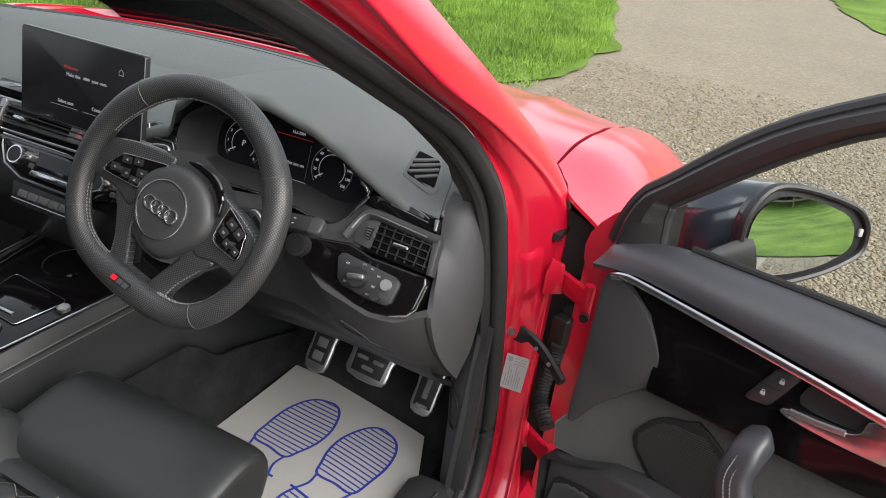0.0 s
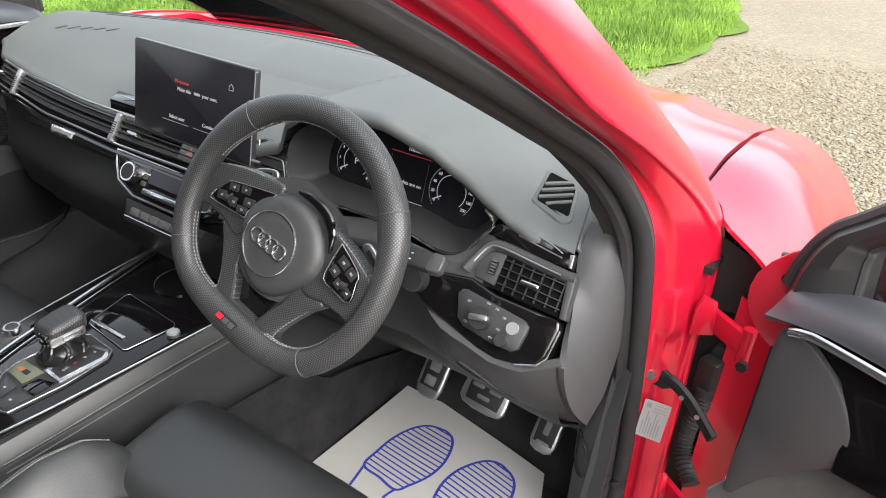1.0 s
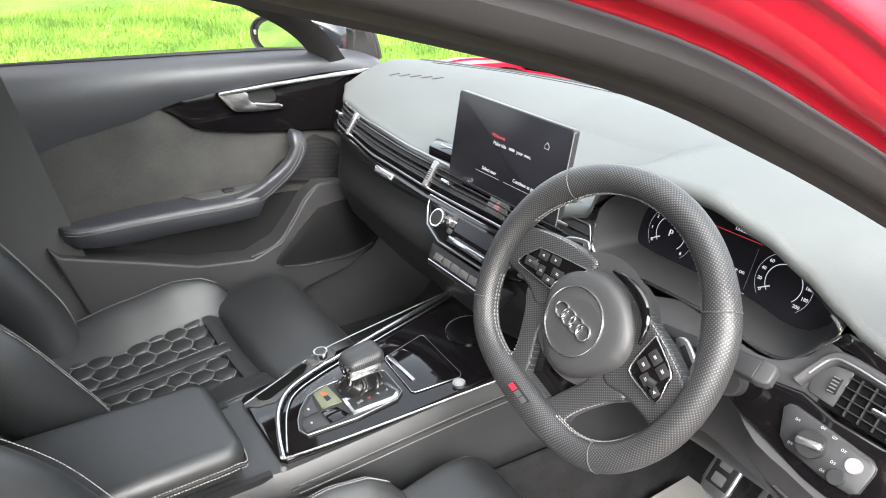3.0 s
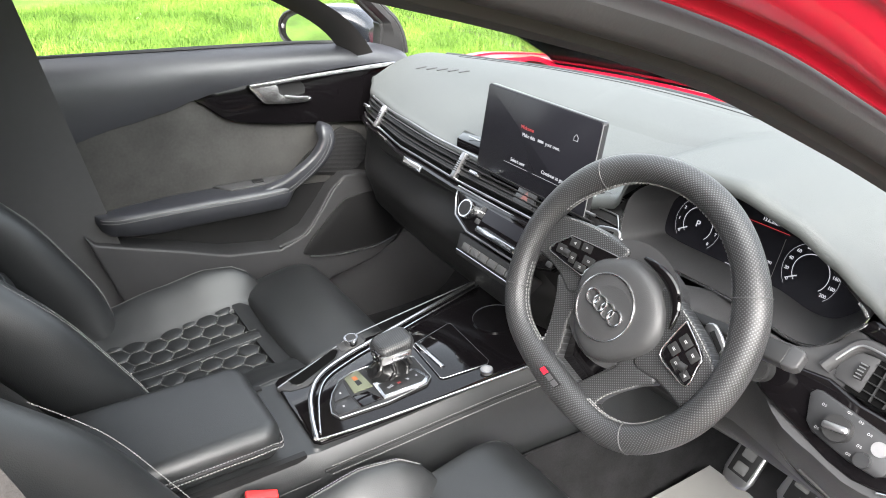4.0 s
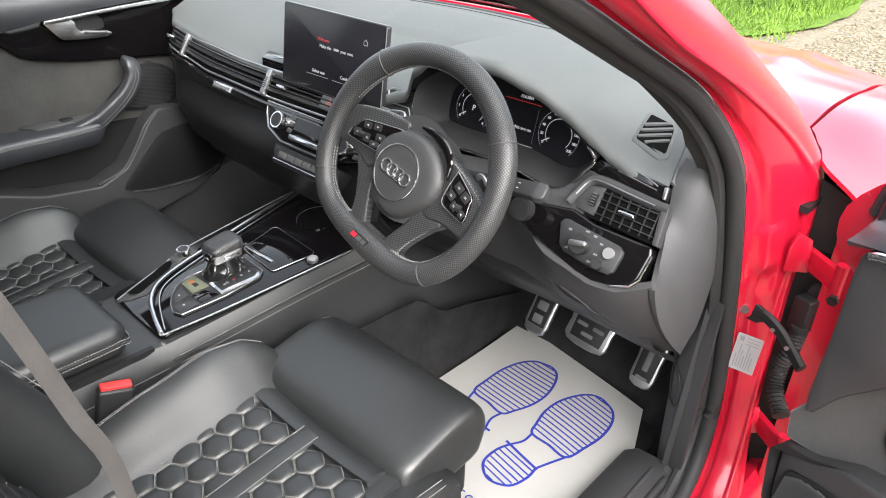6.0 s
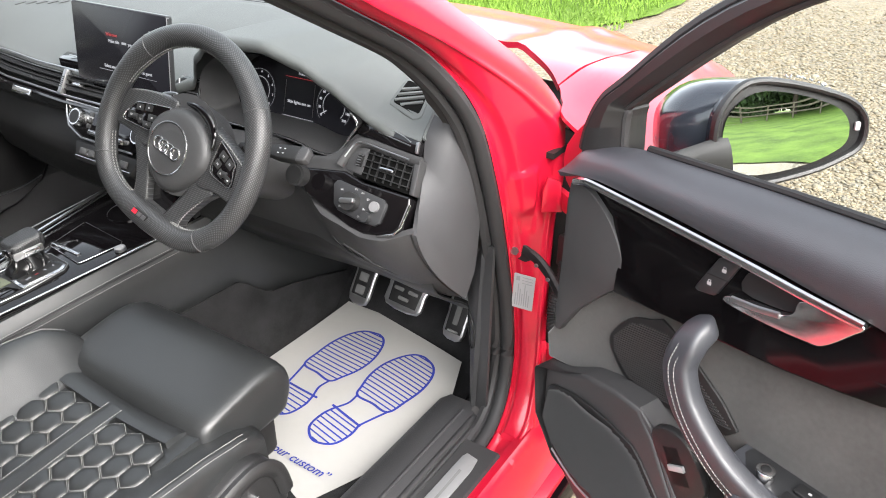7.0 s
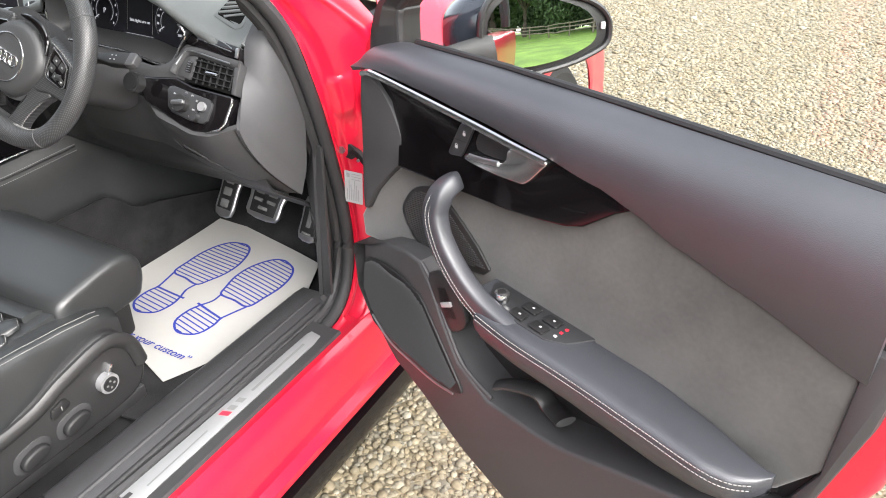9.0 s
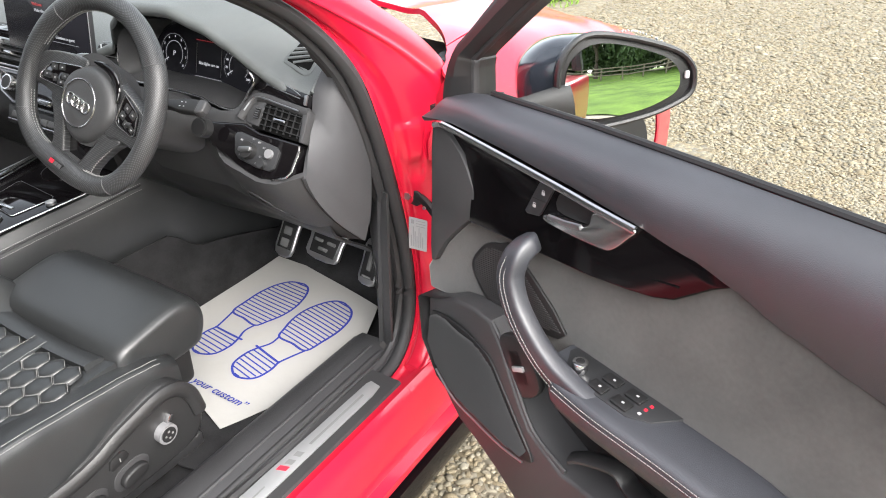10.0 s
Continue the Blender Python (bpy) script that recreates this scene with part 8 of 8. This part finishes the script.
part("belt_webbing", tube(spline([(0.600, -0.900, 1.36), (0.626, -0.838, 1.27), (0.638, -0.803, 1.19), (0.640, -0.777, 1.105), (0.640, -0.751, 0.998), (0.644, -0.733, 0.90), (0.655, -0.735, 0.60), (0.665, -0.770, 0.42)], 8), 0.0062, 0.0012, 8, up=(1.0, 0.0, 0.0)), BELT, sb_)


# ---- outdoors: lawns, pebbles, grass, fence and trees ----
lawn("lawn", [(-30, 3.6), (-2.4, 3.6), (-0.95, 4.35), (-0.62, 5.2), (-0.60, 7.1), (-1.25, 10.0), (-3.5, 19), (-12, 39), (-60, 39), (-60, 3.6)])
lawn("lawn", [(-60, -7.9), (-2.1, -7.9), (-1.7, 2.6), (-2.4, 3.5), (-60, 3.5)])
lawn("lawn", [(7, -60), (60, -60), (60, -8.1), (7, -8.1)])
lawn("lawn", [(7, -7.9), (60, -7.9), (60, 39), (0.9, 26), (2.2, 14.0), (4.5, 8)])
GRASS = material("grass_blades", (0.070, 0.150, 0.018), 0.7, 0, 0, 0.2, 0.35, 1.5, tint=(0.13, 0.22, 0.03))


def stuff(name, verts, faces, mat, label, category):
    me = bpy.data.meshes.new(name)
    me.from_pydata(verts, [], faces)
    me.materials.append(mat)
    me.shade_smooth()
    return tagged(new(name, me), label, category, kind="stuff")


def pebbles(name, x0, x1, y0, y1, step, seed, keep):
    """Loose stones on a jittered grid, each a squashed twelve-cornered lump."""
    r = np.random.RandomState(seed)
    g = (1 + 5 ** 0.5) / 2
    base = np.array([(-1, g, 0), (1, g, 0), (-1, -g, 0), (1, -g, 0), (0, -1, g), (0, 1, g), (0, -1, -g), (0, 1, -g), (g, 0, -1), (g, 0, 1), (-g, 0, -1), (-g, 0, 1)]) / 1.902
    tri = np.array([(0, 11, 5), (0, 5, 1), (0, 1, 7), (0, 7, 10), (0, 10, 11), (1, 5, 9), (5, 11, 4), (11, 10, 2), (10, 7, 6), (7, 1, 8), (3, 9, 4), (3, 4, 2), (3, 2, 6), (3, 6, 8), (3, 8, 9), (4, 9, 5), (2, 4, 11), (6, 2, 10), (8, 6, 7), (9, 8, 1)])
    X, Y = np.meshgrid(np.arange(x0, x1, step), np.arange(y0, y1, step))
    p = np.stack([X.ravel(), Y.ravel()], 1) + r.uniform(-0.45, 0.45, (X.size, 2)) * step
    p = p[[keep(a, b) for a, b in p]]
    k = len(p)
    size = step * r.uniform(0.38, 0.80, (k, 1, 1)) * (1 + 0.7 * (r.rand(k, 1, 1) > 0.93))
    shape = np.stack([r.uniform(0.8, 1.25, k), r.uniform(0.65, 1.0, k), r.uniform(0.22, 0.40, k)], 1)[:, None, :]
    v = base[None] * (1 + r.uniform(-0.16, 0.16, (k, 12, 1))) * shape * size
    a, b = r.uniform(0, 6.28, k), r.uniform(-0.4, 0.4, k)
    ca, sa, cb, sb = np.cos(a)[:, None], np.sin(a)[:, None], np.cos(b)[:, None], np.sin(b)[:, None]
    x, y, z = v[..., 0], v[..., 1], v[..., 2]
    y, z = y * cb - z * sb, y * sb + z * cb
    x, y = x * ca - y * sa, x * sa + y * ca
    gz = 0.03 * np.clip(p[:, 1], -8, 40)
    out = np.stack([x + p[:, :1], y + p[:, 1:], z + gz[:, None] + 0.10 * size[:, :, 0]], -1).reshape(-1, 3)
    f = (tri[None] + 12 * np.arange(k)[:, None, None]).reshape(-1, 3)
    return stuff(name, out.tolist(), f.tolist(), PEBBLE, "loose rounded flint pebbles in beige, tan and grey", "gravel")


pebbles("gravel", 0.80, 1.75, -0.75, 0.60, 0.0150, 1, lambda x, y: True)
pebbles("gravel", 1.75, 3.3, -0.35, 0.60, 0.0145, 3, lambda x, y: True)
pebbles("gravel", 0.95, 3.5, 0.60, 2.4, 0.0160, 2, lambda x, y: True)
FADE = random.Random(8)
pebbles("gravel", 3.3, 6.0, -0.35, 2.4, 0.020, 4, lambda x, y: (x > 3.5 or y < 0.6) and FADE.random() < 1.2 - max(0, x - 3.8) / 2.2)
pebbles("gravel", -0.5, 5.0, 2.4, 6.5, 0.021, 7, lambda x, y: FADE.random() < 1.15 - (y - 2.4) / 4.0)


def blades(name, count, x0, x1, y0, y1, h, seed, keep):
    r = np.random.RandomState(seed)
    p = np.stack([r.uniform(x0, x1, count), r.uniform(y0, y1, count)], 1)
    p = p[[keep(a, b) for a, b in p]]
    k = len(p)
    a = r.uniform(0, 6.28, k)
    hh = h * r.uniform(0.5, 1.3, k) * (0.8 + 0.4 * np.sin(p[:, 0] * 2.1) * np.sin(p[:, 1] * 1.7))
    lean = r.normal(0, 0.45, (k, 2)) * hh[:, None]
    w = 0.0035 + 0.003 * r.rand(k)
    gz = 0.03 * np.clip(p[:, 1], -8, 40) + 0.02
    d = np.stack([np.cos(a) * w, np.sin(a) * w], 1)
    v = np.zeros((k, 3, 3))
    v[:, 0, :2], v[:, 1, :2], v[:, 2, :2] = p - d, p + d, p + lean
    v[:, 0, 2], v[:, 1, 2], v[:, 2, 2] = gz, gz, gz + hh
    f = np.arange(3 * k).reshape(k, 3)
    return stuff(name, v.reshape(-1, 3).tolist(), f.tolist(), GRASS, "short green grass blades of the lawn", "grass")


blades("grass", 110000, -9, -1.9, -1.5, 7.5, 0.085, 5, lambda x, y: x < -1.9 or (y > 4.4 and x < -1.9))
blades("grass", 80000, -7, -0.6, 4.4, 14, 0.09, 6, lambda x, y: x < -0.66 - 0.24 * max(0, y - 7.1))

# post-and-rail fence beyond the right-hand lawn
fence = thing("fence", (24, 0, 0), "weathered timber post-and-rail paddock fence", "fence")
post, rail = None, None
for k in range(26):
    y = -30 + 2.4 * k
    z = ground_height(24, y)
    part("post", block(23.93, 24.07, y - 0.06, y + 0.06, z - 0.1, z + 1.25, 0.01), WOOD, fence)
    if k < 25:
        for hgt in (0.45, 0.80, 1.12):
            z2 = ground_height(24, y + 2.4)
            bm = slab([(y, z + hgt), (y + 2.4, z2 + hgt), (y + 2.4, z2 + hgt + 0.10), (y, z + hgt + 0.10)], -0.02, 0.02, 0.004)
            part("rail", bm, WOOD, fence, m=axes((23.90, 0, 0), (0, 1, 0), (0, 0, 1), (1, 0, 0)))


def leaf_mesh(centres, n, leaf, seed):
    """Many small leaves scattered in and on uneven clumps."""
    r = np.random.RandomState(seed)
    vs, k = [], 0
    for (x, y, z), rad in centres:
        m_ = int(n * rad ** 2)
        d = r.normal(size=(m_, 3))
        d /= np.linalg.norm(d, axis=1)[:, None]
        p = np.array((x, y, z)) + d * rad * r.uniform(0.55, 1.08, (m_, 1)) * (1, 1, 0.8)
        a, b = r.normal(size=(m_, 3)), r.normal(size=(m_, 3))
        a = a / np.linalg.norm(a, axis=1)[:, None] * leaf
        b = b / np.linalg.norm(b, axis=1)[:, None] * leaf
        vs.append(np.stack([p - a, p + b, p + a, p - b], 1).reshape(-1, 3))
    v = np.concatenate(vs)
    f = np.arange(len(v)).reshape(-1, 4)
    return v, f


def leaf_object(name, centres, n, leaf, seed):
    v, f = leaf_mesh(centres, n, leaf, seed)
    me = bpy.data.meshes.new(name)
    me.from_pydata(v.tolist(), [], f.tolist())
    me.materials.append(LEAF)
    return new(name, me)


def tree(x, y, h, seed):
    r = random.Random(seed)
    z = ground_height(x, y)
    t = thing("tree", (x, y, z), "tall leafy green broadleaf tree behind the fence", "tree", "trees behind the fence")
    part("trunk", tube(spline([(x, y, z - 0.2), (x + 0.1, y, z + h * 0.2), (x - 0.1, y + 0.1, z + h * 0.45), (x, y, z + h * 0.75)], 5), lambda f: h * (0.030 - 0.022 * f), None, 10), BARK, t)
    cs = []
    for k in range(9):
        a = k * 2.4 + r.random()
        q = Vector((x + math.cos(a) * h * 0.28 * r.uniform(0.5, 1.1), y + math.sin(a) * h * 0.28 * r.uniform(0.5, 1.1), z + h * r.uniform(0.42, 0.92)))
        part("limb", tube(spline([(x, y, z + h * 0.3), ((x + q.x) / 2, (y + q.y) / 2, z + h * 0.48), q], 4), lambda f: h * (0.012 - 0.009 * f), None, 7), BARK, t)
        cs.append((tuple(q), h * r.uniform(0.13, 0.20)))
    cr = leaf_object("crown", cs, 420, 0.20, seed)
    cr.parent = t
    cr.matrix_parent_inverse = Matrix.Translation(-t.location)


for k, (x, y, h) in enumerate(((29, -14, 11), (33, -5, 13), (28, 2, 9.5), (34, 9, 12), (30, 17, 11), (36, -22, 13), (38, 2, 14), (37, 24, 13))):
    tree(x, y, h, 20 + k)
cs = [((-22 + 1.5 * k, -26 + 0.8 * math.sin(k), 1.0), 1.5) for k in range(14)]
tagged(leaf_object("hedge", cs, 150, 0.10, 50), "clipped dark green garden hedge", "hedge")
cs = [((1.0 + 1.6 * k, 37 + 0.5 * math.sin(k * 2.1), 2.1), 1.6) for k in range(12)]
tagged(leaf_object("hedge", cs, 150, 0.10, 51), "clipped dark green garden hedge beyond the drive", "hedge")
cs = [((42 + 2 * math.sin(k * 1.7) + 2 * j, -46 + 3.4 * k + 1.5 * j, 2.4 + 4.6 * j + 1.2 * math.sin(k * 2.9)), 3.2 + 0.5 * j) for k in range(30) for j in range(2)]
tagged(leaf_object("woodland", cs, 230, 0.34, 52), "distant green woodland edge", "woodland", kind="stuff")
cs = [((2 + 3.2 * k + 1.4 * j, -46 + 1.5 * math.sin(k * 2.3) - 2 * j, 2.2 + 4.6 * j + 1.2 * math.sin(k * 3.7)), 3.2 + 0.5 * j) for k in range(14) for j in range(2)]
tagged(leaf_object("woodland", cs, 230, 0.34, 53), "distant green woodland edge", "woodland", kind="stuff")
